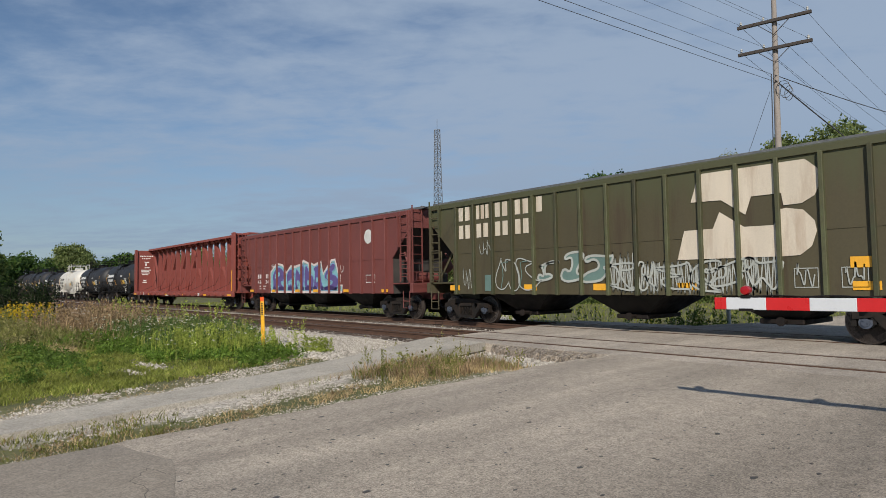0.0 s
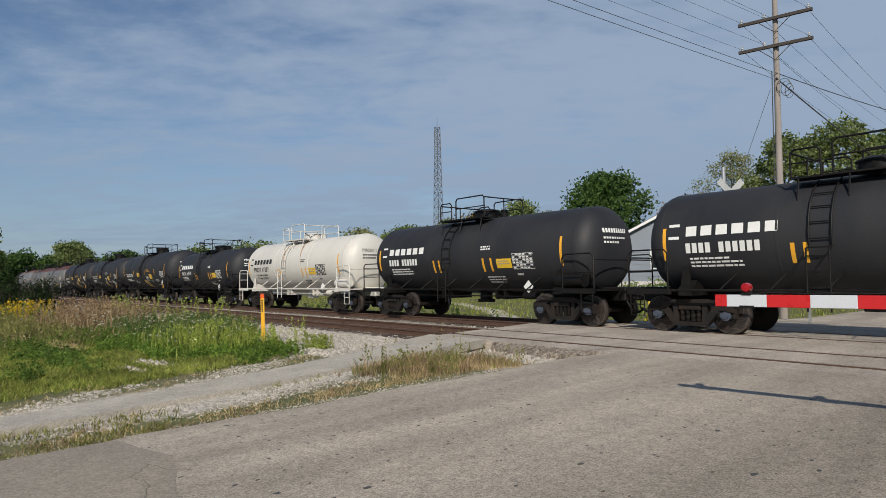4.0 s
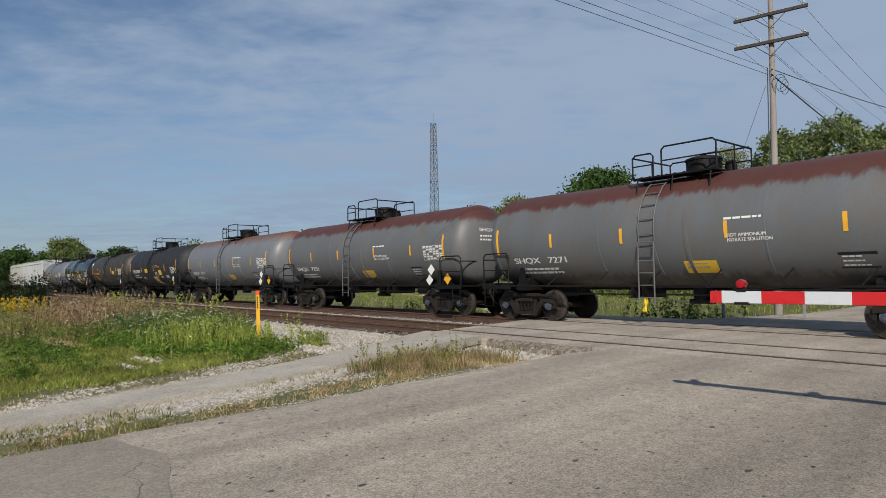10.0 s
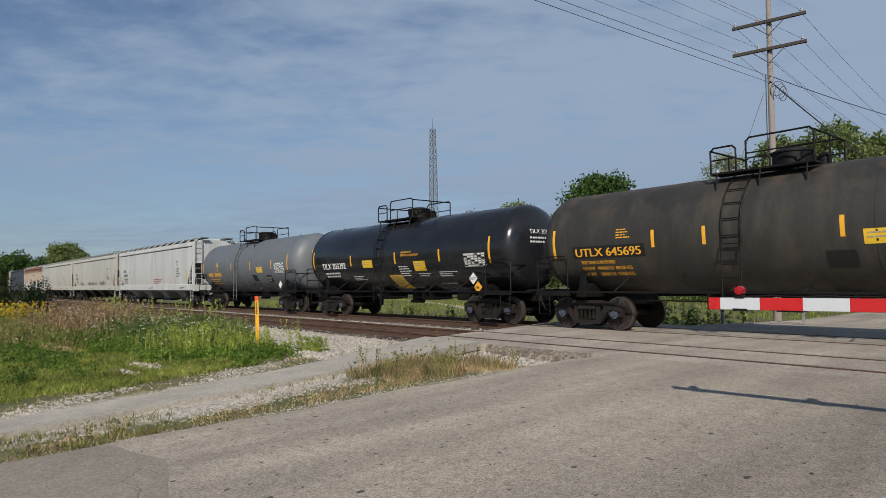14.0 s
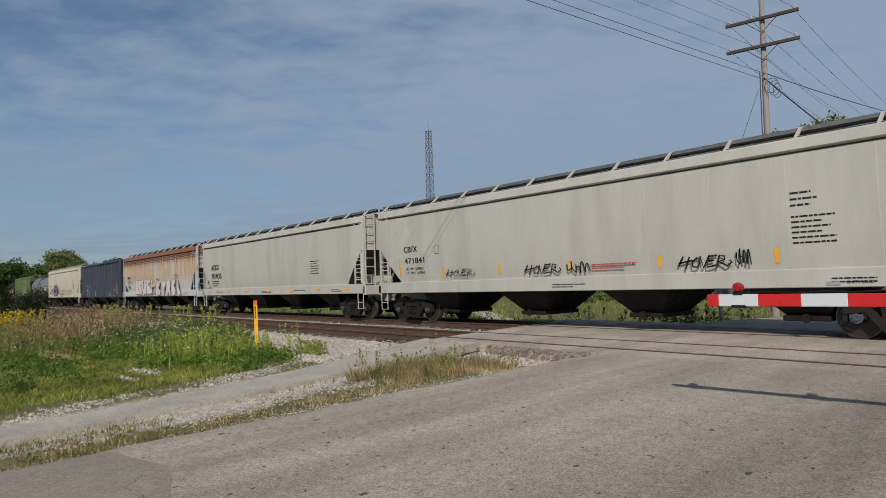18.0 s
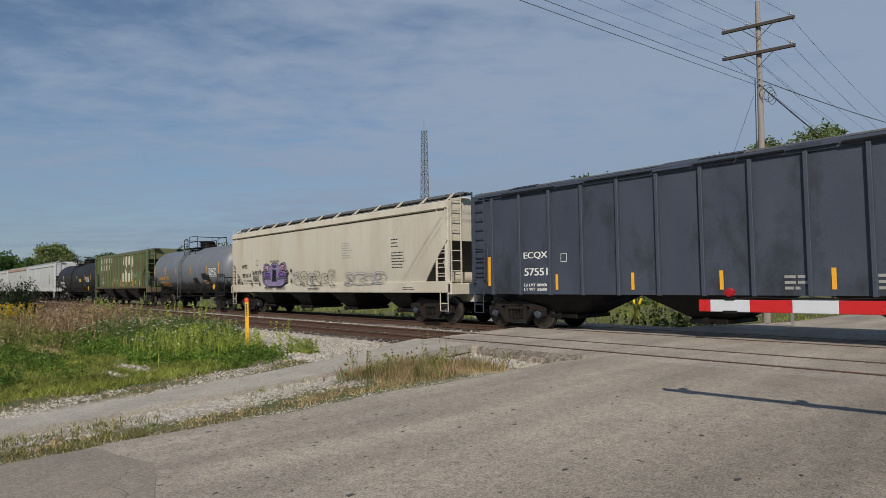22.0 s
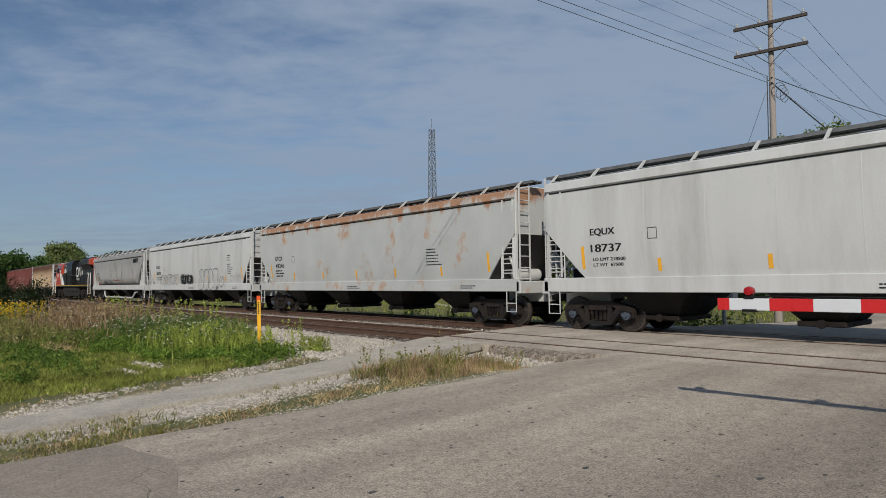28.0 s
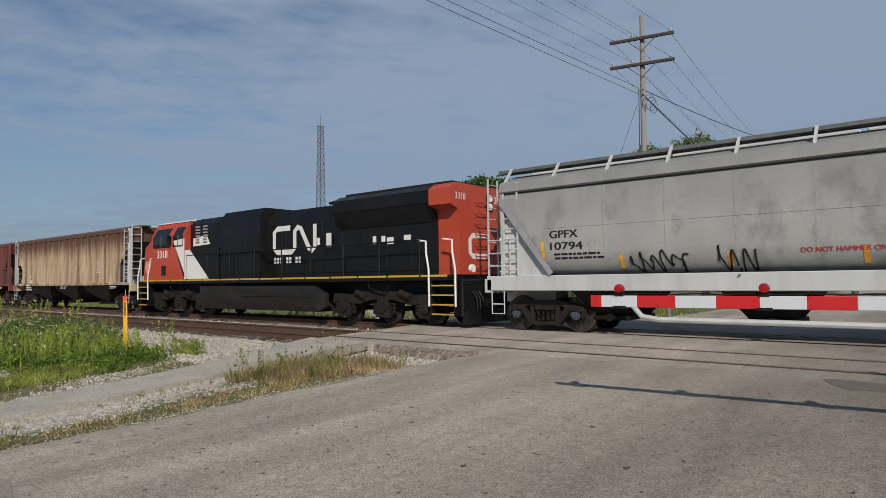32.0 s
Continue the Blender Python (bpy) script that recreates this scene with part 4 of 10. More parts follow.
    for x0, x1, tall in ((-1.35, -0.74, 0.60), (-0.5, 0.95, 0.72)):
        for y in (-0.96, 0.96):
            rails = Shell().pipe([(x0, y, top - 0.03), (x0, y, top + tall - 0.08), (x0 + 0.08, y, top + tall), (x1 - 0.08, y, top + tall), (x1, y, top + tall - 0.08), (x1, y, top - 0.03)], 0.024, 6)
            rails = part("platform_railing", rails, trim, car)
            part("middle_rail", Shell().pipe([(x0, y, top + tall * 0.5), (x1, y, top + tall * 0.5)], 0.018, 6), trim, rails)
        e = x0 if x0 < -1 else x1
        part("platform_railing", Shell().pipe([(e, -0.96, top + tall - 0.06), (e, 0.96, top + tall - 0.06)], 0.024, 6), trim, car)
        part("railing_post", Shell().pipe([(e, 0, top + tall - 0.06), (e, 0, top - 0.03)], 0.02, 6), trim, car)
    # side ladder bent over the shell
    for y in (-1, 1):
        s = Shell()
        arc = [(y * 1.53, 0.62), (y * 1.53, zc - 0.3)]
        for k in range(6):
            a = -0.2 + k * 0.26
            arc.append((y * (r + 0.06) * math.cos(a), zc + (r + 0.06) * math.sin(a)))
        spots = []
        for dx in (-0.22, 0.22):
            s.pipe([(-0.68 + dx, b, c) for b, c in arc], 0.02, 6)
        for (b0, c0), (b1, c1) in zip(arc, arc[1:]):
            n = max(1, int(math.hypot(b1 - b0, c1 - c0) / 0.3))
            for k in range(n):
                q = (k + 0.5) / n
                spots.append((b0 + (b1 - b0) * q, c0 + (c1 - c0) * q))
        ob = part("ladder", s, rung_paint or trim, car)
        rung = Shell().rod((-0.90, 0, 0), (-0.46, 0, 0), 0.014, 6).mesh("rung", rung_paint or trim)
        for b, c in spots:
            part("rung", rung, None, ob, at=pose(0, b, c))
    # markings on the near side
    k = (th - head) / 5.9
    kr = k * 0.965
    st = lambda quads, mat=ink: decal(car, "stencil", quads, surf, mat)
    strip = lambda x, z, tall, w=0.09: decal(car, "reflector", [rect(x, x + w, z + q * tall / 4, z + (q + 1) * tall / 4) for q in range(4)], surf, YELLOW, "yellow reflective strip")

    def sign(x0, x1, z0, z1, mat=SIGN_YELLOW, slant=0.0):
        n = 5
        decal(car, "warning_sign", [[(x0 + slant * (1 - q / n), z0 + (z1 - z0) * q / n), (x1 + slant * (1 - q / n), z0 + (z1 - z0) * q / n), (x1 + slant * (1 - (q + 1) / n), z0 + (z1 - z0) * (q + 1) / n), (x0 + slant * (1 - (q + 1) / n), z0 + (z1 - z0) * (q + 1) / n)] for q in range(n)], surf, mat, "yellow warning sign")
        decal(car, "stencil", lines(x0 + 0.06 + slant * 0.5, z1 - 0.09, max(2, int((z1 - z0) / 0.1) - 1), x1 - x0 - 0.12, 0.028, 0.085, seed), surf, GREY, lift=0.012)

    def grid(x0, x1, z0, z1):
        """A table of small white boxes with dark writing left open."""
        nx, nz = 6, 6
        quads = [rect(x0, x1, z1 - 0.012, z1), rect(x0, x1, z0, z0 + 0.012)]
        for i in range(nz):
            z = z0 + (z1 - z0) * i / nz
            quads.append(rect(x0, x1, z, z + 0.01))
            for j in range(nx):
                if (i * 7 + j * 3 + seed) % 4:
                    x = x0 + (x1 - x0) * j / nx
                    quads.append(rect(x + 0.02, x + (x1 - x0) / nx - 0.02, z + 0.025, z + (z1 - z0) / nz - 0.015))
        quads += [rect(x0 + (x1 - x0) * j / nx, x0 + (x1 - x0) * j / nx + 0.01, z0, z1) for j in range(nx + 1)]
        decal(car, "data_panel", quads, surf, ink if ink is not YELLOW else WHITE)

    def placard(x, z, mat, word=""):
        y = flat_side(min(-1.3, surf(0, z - 0.12) - 0.05))
        board = part("placard", Shell().prism([(x - 0.2, z), (x, z - 0.2), (x + 0.2, z), (x, z + 0.2)], y(0, 0) - 0.008, y(0, 0), "y"), mat, car, "white diamond placard" if mat is WHITE else "yellow diamond placard")
        if word:
            lettering(car, word, x - 0.055 * len(word) * 0.85, z - 0.05, 0.13, y, BLACK, lift=0.012)

    def number_row(x, z, wide, tall):
        if number:
            lettering(car, number, x * k, z, tall, surf, ink, span=(wide, tall))
        else:
            st(bars(x * k, z, "XXXX XXXXXX", tall, wide / 11 / tall))
        for row, words in enumerate(small):
            lettering(car, words, x * k + 0.12, z - tall * 0.5 - 0.1 - 0.16 * row, 0.1, surf, ink, span=(0.058 * len(words), 0.09))

    ends = th - head
    strip(-ends + 0.06, zc - 0.45, 0.8)
    strip(ends - 0.48, zc - 0.5, 0.88)
    if marks == "tilx":
        for x in (-2.75, 0.35, 2.95):
            strip(x * k, zc - 0.36, 0.44)
        number_row(-5.06, zc - 0.46, 1.95, 0.25)
        if not small:
            st(lines(-4.92 * k, zc - 0.68, 2, 1.6, 0.07, 0.13, seed))
        st(lines(-2.8 * k, zc - 0.82, 3, 0.95, 0.03, 0.07, seed + 1))
        sign(-1.85 * k, -1.15 * k, zc - 0.46, zc - 0.16)
        sign(-0.25 * k, 0.55 * k, zc - 1.32, zc - 0.78, slant=0.12)
        sign(1.55 * kr, 2.25 * kr, zc - 0.66, zc - 0.30)
        lettering(car, "AMMONIUM\nNITRATE SOLUTION", 0.78 * k, zc + 0.02, 0.115, surf, YELLOW if seed % 2 == 0 else ink)
        st(lines(0.55 * k, zc - 0.5, 5, 0.8, 0.035, 0.085, seed + 2))
        st(lines(1.7 * kr, zc - 0.78, 2, 0.8, 0.03, 0.075, seed + 3))
        st(lines(2.9 * kr, zc - 0.74, 3, 1.0, 0.03, 0.07, seed + 4))
        grid(4.4 * kr, 5.45 * kr, zc - 0.58, zc - 0.14)
        placard(4.75 * kr, zc - 0.98, WHITE, "HOT")
        placard(4.98 * kr, zc - 1.27, YELLOW, "2426")
        lettering(car, "VENT TANK WHEN UNLOADING", 2.6 * kr, zc - 1.15, 0.06, surf, ink)
    elif marks == "prox":
        for x in (-1.75, -1.4, 1.35, 1.8):
            strip(x * k, zc - 0.6, 0.44)
        logo = [rect(-4.98 * k + j * 0.376, -4.98 * k + j * 0.376 + 0.27, zc + 0.12, zc + 0.36) for j in range(6)]
        st(logo)
        number_row(-5.0, zc - 0.29, 1.82, 0.24)
        if not small:
            st(lines(-4.9 * k, zc - 0.45, 3, 1.4, 0.045, 0.09, seed))
        decal(car, "emblem", [rect(-4.98 * k - 0.46, -4.98 * k - 0.18, zc + 0.06, zc + 0.44)], surf, ink, "square emblem")
        if paint is TANK_WHITE:
            rust = material("rust_streak", (0.44, 0.27, 0.14), 0.8, 0, 0.3, 4, 50, 0.1)
            for x, low, w in ((-1.0, -0.35, 0.12), (0.75, -0.05, 0.12)):
                run = [(x + 0.05 * q, w * (1 - q / 9), zc + 1.12 - (1.12 - low) * q / 8) for q in range(9)]
                decal(car, "rust_streak", [[(x0 - w0 / 2, z0), (x0 + w0 / 2, z0), (x1 + w1 / 2, z1), (x1 - w1 / 2, z1)] for (x0, w0, z0), (x1, w1, z1) in zip(run, run[1:])], surf, rust, "orange rust streak", lift=0.005)
        sign(2.15 * k, 2.95 * k, zc - 0.5, zc - 0.2)
        grid(3.0 * k, 4.05 * k, zc - 0.55, zc - 0.05)
        st(lines(1.4 * k, zc - 0.8, 3, 0.9, 0.04, 0.085, seed + 1))
        st(bars(3.1 * k, zc - 0.74, "XXXXXX", 0.07))
        st(lines(1.3 * k, zc + 0.2, 2, 0.6, 0.045, 0.08, seed + 2))
        placard(3.85 * k, zc - 1.1, WHITE)
    elif marks == "shgx":
        for x in (-3.75, -1.45, 1.25, 3.6):
            strip(x * k, zc - 0.3, 0.4)
        number_row(-5.2, zc - 0.77, 2.0, 0.2)
        st(lines(-5.1 * k, zc - 0.94, 2, 1.9, 0.06, 0.11, seed))
        sign(0.15 * k, 0.95 * k, zc - 1.1, zc - 0.8)
        lettering(car, "HOT AMMONIUM\nNITRATE SOLUTION", 1.35 * kr, zc - 0.28, 0.11, surf, ink)
        st(lines(1.3 * kr, zc + 0.12, 1, 1.2, 0.05, 0.09, seed + 2))
        grid(4.55 * kr, 5.65 * kr, zc - 0.5, zc + 0.02)
        decal(car, "notice_plate", [rect(3.55 * kr, 4.25 * kr, zc - 1.05, zc - 0.72)], surf, BLACK)
        st(lines(3.62 * kr, zc - 0.82, 3, 0.55, 0.03, 0.09, seed + 3))
        placard(4.85 * kr, zc - 0.84, WHITE)
        placard(4.75 * kr, zc - 1.22, WHITE)
        placard(5.75 * kr, zc - 1.18, YELLOW)
    else:
        for x in ((-2.7, -1.37, 1.5, 3.3) if seed == 15 else (-3.6, -1.52, 1.05, 3.66)):
            strip(x * k, zc - 0.28, 0.44)
        if seed == 15:
            decal(car, "notice_plate", [rect(-5.15 * k, -2.9 * k, zc - 0.49 + q * 0.11, zc - 0.38 + q * 0.11) for q in range(3)], surf, BLACK, "black number plate panel", lift=0.005)
        number_row(-5.05, zc - 0.44 if seed == 15 else zc - 0.57, 2.05, 0.22)
        if not small:
            st(lines(-4.98 * k, zc - 0.76, 3, 1.9, 0.06, 0.13, seed))
        st(lines(-3.72 * k, zc + 0.22, 4, 0.42, 0.03, 0.07, seed + 1))
        if signs:
            sign(1.9 * k, 2.6 * k, zc - 0.45, zc - 0.15)
        grid(4.0 * k, 5.1 * k, zc - 0.5, zc)
        plate = lambda a, b, z0, z1: decal(car, "notice_plate", [rect(a, b, z0 + (z1 - z0) * q / 5, z0 + (z1 - z0) * (q + 1) / 5) for q in range(5)], surf, BLACK, "black painted patch")
        if signs:
            plate(2.9 * k, 3.5 * k, zc - 0.95, zc - 0.6)
            plate(1.2 * k, 1.75 * k, zc - 0.9, zc - 0.55)
        else:
            plate(2.8 * k, 3.55 * k, zc - 1.0, zc - 0.28)
            plate(3.55 * k, 3.95 * k, zc - 1.0, zc - 0.38)
            plate(1.26 * k, 2.05 * k, zc - 0.89, zc - 0.52)
            for q, words in enumerate(("PLASITE 9573", "APPLIED 05-2022 BY UTCI")):
                lettering(car, words, 2.88 * k, zc - 0.76 - 0.1 * q, 0.1, surf, YELLOW, lift=0.012)
        st(lines(2.95 * k, zc - 0.72, 3, 0.45, 0.03, 0.09, seed + 2), WHITE)
        placard(4.5 * k, zc - 1.1, WHITE if seed % 2 else YELLOW)
    # small writing on the head that faces the camera
    hd = Shell()
    on_head = lambda yy, zz: (th - head * (1 - math.sqrt(max(0.0, 1 - ((yy / r) ** 2 + (zz / r) ** 2) ** 1.2))) + 0.014, yy, zc + zz)
    if number:
        glyphs(hd, number.replace("   ", " "), (1.15, 0.14), lambda a, b: on_head(-0.62 + a, 0.44 + b))
    for row, n, tall in ((0.45, 0 if number else 10, 0.13), (0.27, 9, 0.06), (0.14, 6, 0.06)):
        for j in range(n):
            y = -0.62 + j * 0.11
            hd.face([on_head(y, row), on_head(y + 0.075, row), on_head(y + 0.075, row + tall), on_head(y, row + tall)])
    part("head_stencil", hd, ink, car, smooth=0)
    for x in (-half + 2.0, half - 2.0):
        add_truck(car, x)
    add_couplers(car, half)
    return car


# ---- covered hopper ----
SIDES = {}


def hopper_body(half, profile, cut):
    """Rings of a hopper's shell from the sill up: profile rows of (z, half width); cut(z) is how far the end lies inside the car's end."""
    s = Shell()
    s.loft([[(-(half - cut(z)), -w, z), (half - cut(z), -w, z), (half - cut(z), w, z), (-(half - cut(z)), w, z)] for z, w in profile])
    return s


def hopper_car(label, half, paint, style="smooth", sill_paint=None, trim=None, bays=4, ribs=0, ink=BLACK, seed=0, reflect=True, rib_paint=None, eave=4.24, low=1.45, cut_len=1.31, cut_top=2.87, marks=True, bay_paint=None, groove=True, walkway=None, number=None, mark_at=(-7.6, 2.18, 0.21, 0.37), small=(), knee=None, rib_xs=(), inset=0.62, belly=False):
    car = thing("covered_hopper", label, "hopper car", "freight cars of the passing train")
    sill_paint, trim, bay_paint = sill_paint or paint, trim or paint, bay_paint or STEEL
    walkway = walkway or material("galvanised_grating", (0.16, 0.165, 0.17), 0.6, 0.4, 0.3, 6, 50, 0.2)
    w, top = 1.53, max(4.28, eave + 0.16) if style == "smooth" else eave + 0.1
    body_half = half - inset

    def cut(z):
        if z >= cut_top:
            return 0.0
        return cut_len * min(1.0, (cut_top - z) / (cut_top - (knee or low)))

    if style == "smooth":
        prof = [(low, 1.40), (1.7, 1.45), (2.1, 1.50), (2.7, w), (3.3, w), (eave - 0.34, 1.51), (eave - 0.32, 1.46), (eave - 0.27, 1.46), (eave - 0.24, 1.56), (eave - 0.03, 1.52), (eave + 0.02, 1.46), (eave + 0.06, 1.38), (top - 0.12, 0.95), (top - 0.02, 0.7)]
    else:
        prof = [(low, 1.42), (knee or 1.9, 1.42), (2.75, 1.42), (eave - 0.16, 1.42), (eave - 0.15, 1.47), (eave, 1.47), (eave + 0.04, 1.40), (top, 0.7)]
    if belly:
        prof = [(low, 1.02), (1.6, 1.25), (1.85, 1.42)] + prof[2:]
    prof = sorted(set(prof + [(cut_top, 1.42 if style != "smooth" else w)]))
    part("body", hopper_body(body_half, prof, cut), paint, car)

    def surf(x, z):
        for (z0, w0), (z1, w1) in zip(prof, prof[1:]):
            if z0 <= z <= z1:
                return -(w0 + (w1 - w0) * (z - z0) / (z1 - z0))
        return -w

    # sills and end platforms
    SIDES[car.name] = surf
    if cut_len > 0.5:
        # sheet colour holds brake grime plus the shade under the car's end
        grime = material("shaded_grimy_slope_sheet", (0.045, 0.042, 0.04), 0.85, 0, 0.3, 2, 40, 0.2, (0.09, 0.08, 0.07), 0.5, 1.4)
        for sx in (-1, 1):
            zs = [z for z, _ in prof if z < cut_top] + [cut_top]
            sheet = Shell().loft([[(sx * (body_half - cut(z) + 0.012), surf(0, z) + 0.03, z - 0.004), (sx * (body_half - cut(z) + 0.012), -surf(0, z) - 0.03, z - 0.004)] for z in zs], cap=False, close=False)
            part("slope_sheet", sheet, grime, car, "grimy slope sheet under the end, coloured darker to stand in for shade")
    for y in (-1, 1) if low > 1.2 else ():
        sill = Shell()
        a, b = (1.36, 1.50) if style == "smooth" else (1.30, 1.44)
        foot = 1.08 if style == "smooth" else 1.33
        sill.box(-(half - 0.5), half - 0.5, y * a if y > 0 else -b, b if y > 0 else -a, foot, low + 0.03, c=0.015)
        part("side_sill", sill, sill_paint, car)
    for sx in (-1, 1):
        part("end_sill", Shell().box(sx * (half - 0.62), sx * (half - 0.45), -1.5, 1.5, 1.02, 1.40, c=0.02).box(sx * (half - 2.0), sx * (half - 0.4), -0.35, 0.35, 0.75, 1.2), sill_paint, car)
        part("end_platform", Shell().box(sx * (half - 1.9), sx * (half - 0.6), -1.4, 1.4, 1.36, 1.41), trim, car)
        for y in (-1, 1):
            post = Shell()
            post.box(sx * (body_half - 0.04) - 0.05, sx * (body_half - 0.04) + 0.05, y * 1.44 - 0.05, y * 1.44 + 0.05, 1.4, eave, c=0.008)
            part("corner_post", post, trim, car)
            brace = Shell().rod((sx * (half - 0.75), y * 1.2, 1.4), (sx * (half - 1.5), y * 1.05, 2.6), 0.045, 6)
            part("end_brace", brace, trim, car)
            for z in (1.75, 2.1, 2.45):
                part("grab_iron", Shell().rod((sx * (half - 0.58), y * 1.47, z), (sx * (half - 1.25), y * 1.47, z), 0.016, 6), trim, car)
            part("grab_post", Shell().rod((sx * (half - 1.25), y * 1.47, 1.42), (sx * (half - 1.25), y * 1.47, 2.5), 0.018, 6), trim, car)
            xs = sx * (half - 0.85)
            step = part("sill_step", Shell().pipe([(xs - 0.2, y * 1.47, 1.1), (xs - 0.2, y * 1.47, 0.46), (xs + 0.2, y * 1.47, 0.46), (xs + 0.2, y * 1.47, 1.1)], 0.018, 6), trim, car)
            part("rung", Shell().rod((xs - 0.2, y * 1.47, 0.72), (xs + 0.2, y * 1.47, 0.72), 0.018, 6), trim, step)
        ladder(car, sx * (half - 0.52), -1.18, 1.3, eave + 0.2, trim, 0.46, "y", 9)
        ladder(car, sx * (half - 0.52), 1.18, 1.3, eave + 0.2, trim, 0.46, "y", 9)
        ladder(car, sx * (body_half - 0.32), -1.50, 1.5, eave, trim, 0.44, "x", 9)
        brake = Shell().turned([(-0.02, 0.24), (0.02, 0.28), (0.04, 0.24)], (sx * (half - 0.62), 0.35, 2.05), "x", 18) if sx > 0 else Shell().box(-half + 0.7, -half + 1.2, -0.4, 0.3, 1.42, 1.75, c=0.03)
        part("brake_wheel" if sx > 0 else "brake_valve", brake, trim if sx > 0 else STEEL, car)
        part("air_reservoir", Shell().rod((sx * (half - 1.5), -0.6, 1.62), (sx * (half - 1.5), 0.5, 1.62), 0.2, 12), trim, car)
    # roof: running boards on brackets and hatches
    for y in (-1, 1):
        rise = 0.0 if style == "smooth" else -0.08
        board = Shell().box(-body_half - 0.35, body_half + 0.35, 0.62 * y if y > 0 else -1.02, 1.02 if y > 0 else -0.62, top + 0.10 + rise, top + 0.13 + rise)
        board = part("running_board", board, walkway, car, "dark steel grating walkway")
        for yy in (0.62, 0.82, 1.02):
            part("board_edge", Shell().box(-body_half - 0.35, body_half + 0.35, y * yy - 0.012, y * yy + 0.012, top + 0.06 + rise, top + 0.145 + rise), walkway, board)
        n = int(half * 1.3)
        bracket = Shell().prism([(y * 1.02, top + 0.15), (y * 1.08, top + 0.15), (y * 1.44, eave + 0.02), (y * 1.38, eave - 0.02)], -0.03, 0.03, "x").mesh("bracket", trim)
        for i in range(n + 1 if style == "smooth" else 0):
            part("bracket", bracket, None, car, at=pose(-body_half + 0.1 + i * 2 * (body_half - 0.1) / n, 0, 0))
    for i in range(4):
        a = -body_half + 0.3 + i * (2 * body_half - 0.6) / 4
        part("hatch_cover", Shell().box(a + 0.05, a + (2 * body_half - 0.6) / 4 - 0.05, -0.45, 0.45, top - 0.06, top + 0.09, c=0.03), trim, car)
    # discharge bays
    lean = 0.95 if bays == 4 else 0.6
    inner = half - 2.0 if bays == 4 else body_half - cut_len - 0.9
    for i in range(bays):
        x0, x1 = -inner + 2 * inner * i / bays, -inner + 2 * inner * (i + 1) / bays
        xm = (x0 + x1) / 2
        bay = Shell()
        bay.loft([[(x0 + 0.02, -1.36, 1.46), (x1 - 0.02, -1.36, 1.46), (x1 - 0.02, 1.36, 1.46), (x0 + 0.02, 1.36, 1.46)],
                  [(x0 + lean, -1.30, 1.08), (x1 - lean, -1.30, 1.08), (x1 - lean, 1.30, 1.08), (x0 + lean, 1.30, 1.08)],
                  [(xm - 0.42, -0.75, 0.46), (xm + 0.42, -0.75, 0.46), (xm + 0.42, 0.75, 0.46), (xm - 0.42, 0.75, 0.46)]])
        bp = part("discharge_bay", bay, bay_paint, car)
        part("outlet_gate", Shell().box(xm - 0.48, xm + 0.48, -0.85, 0.85, 0.34, 0.46, c=0.02).rod((xm + 0.1, -1.1, 0.42), (xm + 0.1, 1.1, 0.42), 0.05, 8).rod((xm + 0.1, -1.16, 0.42), (xm + 0.1, -1.1, 0.42), 0.1, 10), WHEEL if seed % 2 else STEEL, bp)
    # ribs, weld seams and roof-edge grooves
    if ribs:
        rib = Shell().box(-0.045, 0.045, -0.085, 0.03, low - 0.02, eave - 0.13, c=0.01).mesh("rib", rib_paint or paint)
        for x in rib_xs or [-body_half + 0.1 + i * 2 * (body_half - 0.1) / (ribs - 1) for i in range(ribs)]:
            if abs(x) > body_half - 0.03:
                continue
            lo = abs(x) > body_half - cut_len
            for y in (-1.435, 1.435):
                if lo:
                    z0 = (knee or low) + (abs(x) - (body_half - cut_len)) / cut_len * (cut_top - (knee or low))
                    part("rib", Shell().box(-0.045, 0.045, -0.085 if y < 0 else -0.03, 0.03 if y < 0 else 0.085, z0, eave - 0.13), rib_paint or paint, car, at=pose(x, y, 0))
                else:
                    part("rib", rib, None, car, at=pose(x, y, 0, 0, 0, 0 if y < 0 else 180))
    else:
        seam = Shell().loft([[(-0.014, -b, a), (0, -b - 0.004, a), (0.014, -b, a)] for a, b in prof if a <= eave - 0.3], cap=False, close=False).mesh("weld_seam", paint)
        for i in range(1, 11):
            x = -body_half + i * 2 * body_half / 11
            if abs(x) < body_half - cut_len:
                part("weld_seam", seam, None, car, at=pose(x, 0, 0))
        if groove:
            g = Shell()
            for z, hh in ((eave - 0.31, 0.035),):
                g.box(-body_half + 0.05, body_half - 0.05, surf(0, z) - 0.004, surf(0, z) + 0.03, z, z + hh)
            part("eave_groove", g, material("dark_joint", (0.05, 0.048, 0.045), 0.8), car)
    if marks:
        x0, base, tall, step = mark_at
        for row, word in enumerate((number or ("XXXX", "XXXXXX"))):
            z = base + step * (1 - row)
            if number:
                lettering(car, word, x0, z, tall, surf, ink, span=(tall * 0.92 * len(word), tall))
            else:
                decal(car, "stencil", bars(x0, z, word, tall), surf, ink)
        for row, words in enumerate(small):
            lettering(car, words, x0 + 0.05, base - 0.24 - 0.15 * row, 0.1, surf, ink, span=(0.078 * len(words), 0.085))
        if not small:
            decal(car, "stencil", lines(x0, base - 0.17, 3, 1.05, 0.06, 0.13, seed), surf, ink)
        decal(car, "stencil", ribbon([(x0 + 1.75, 2.45), (x0 + 2.0, 2.45), (x0 + 2.0, 2.72), (x0 + 1.75, 2.72), (x0 + 1.75, 2.45)], 0.015), surf, ink)
        at = body_half * (0.645 if small else 0.52)
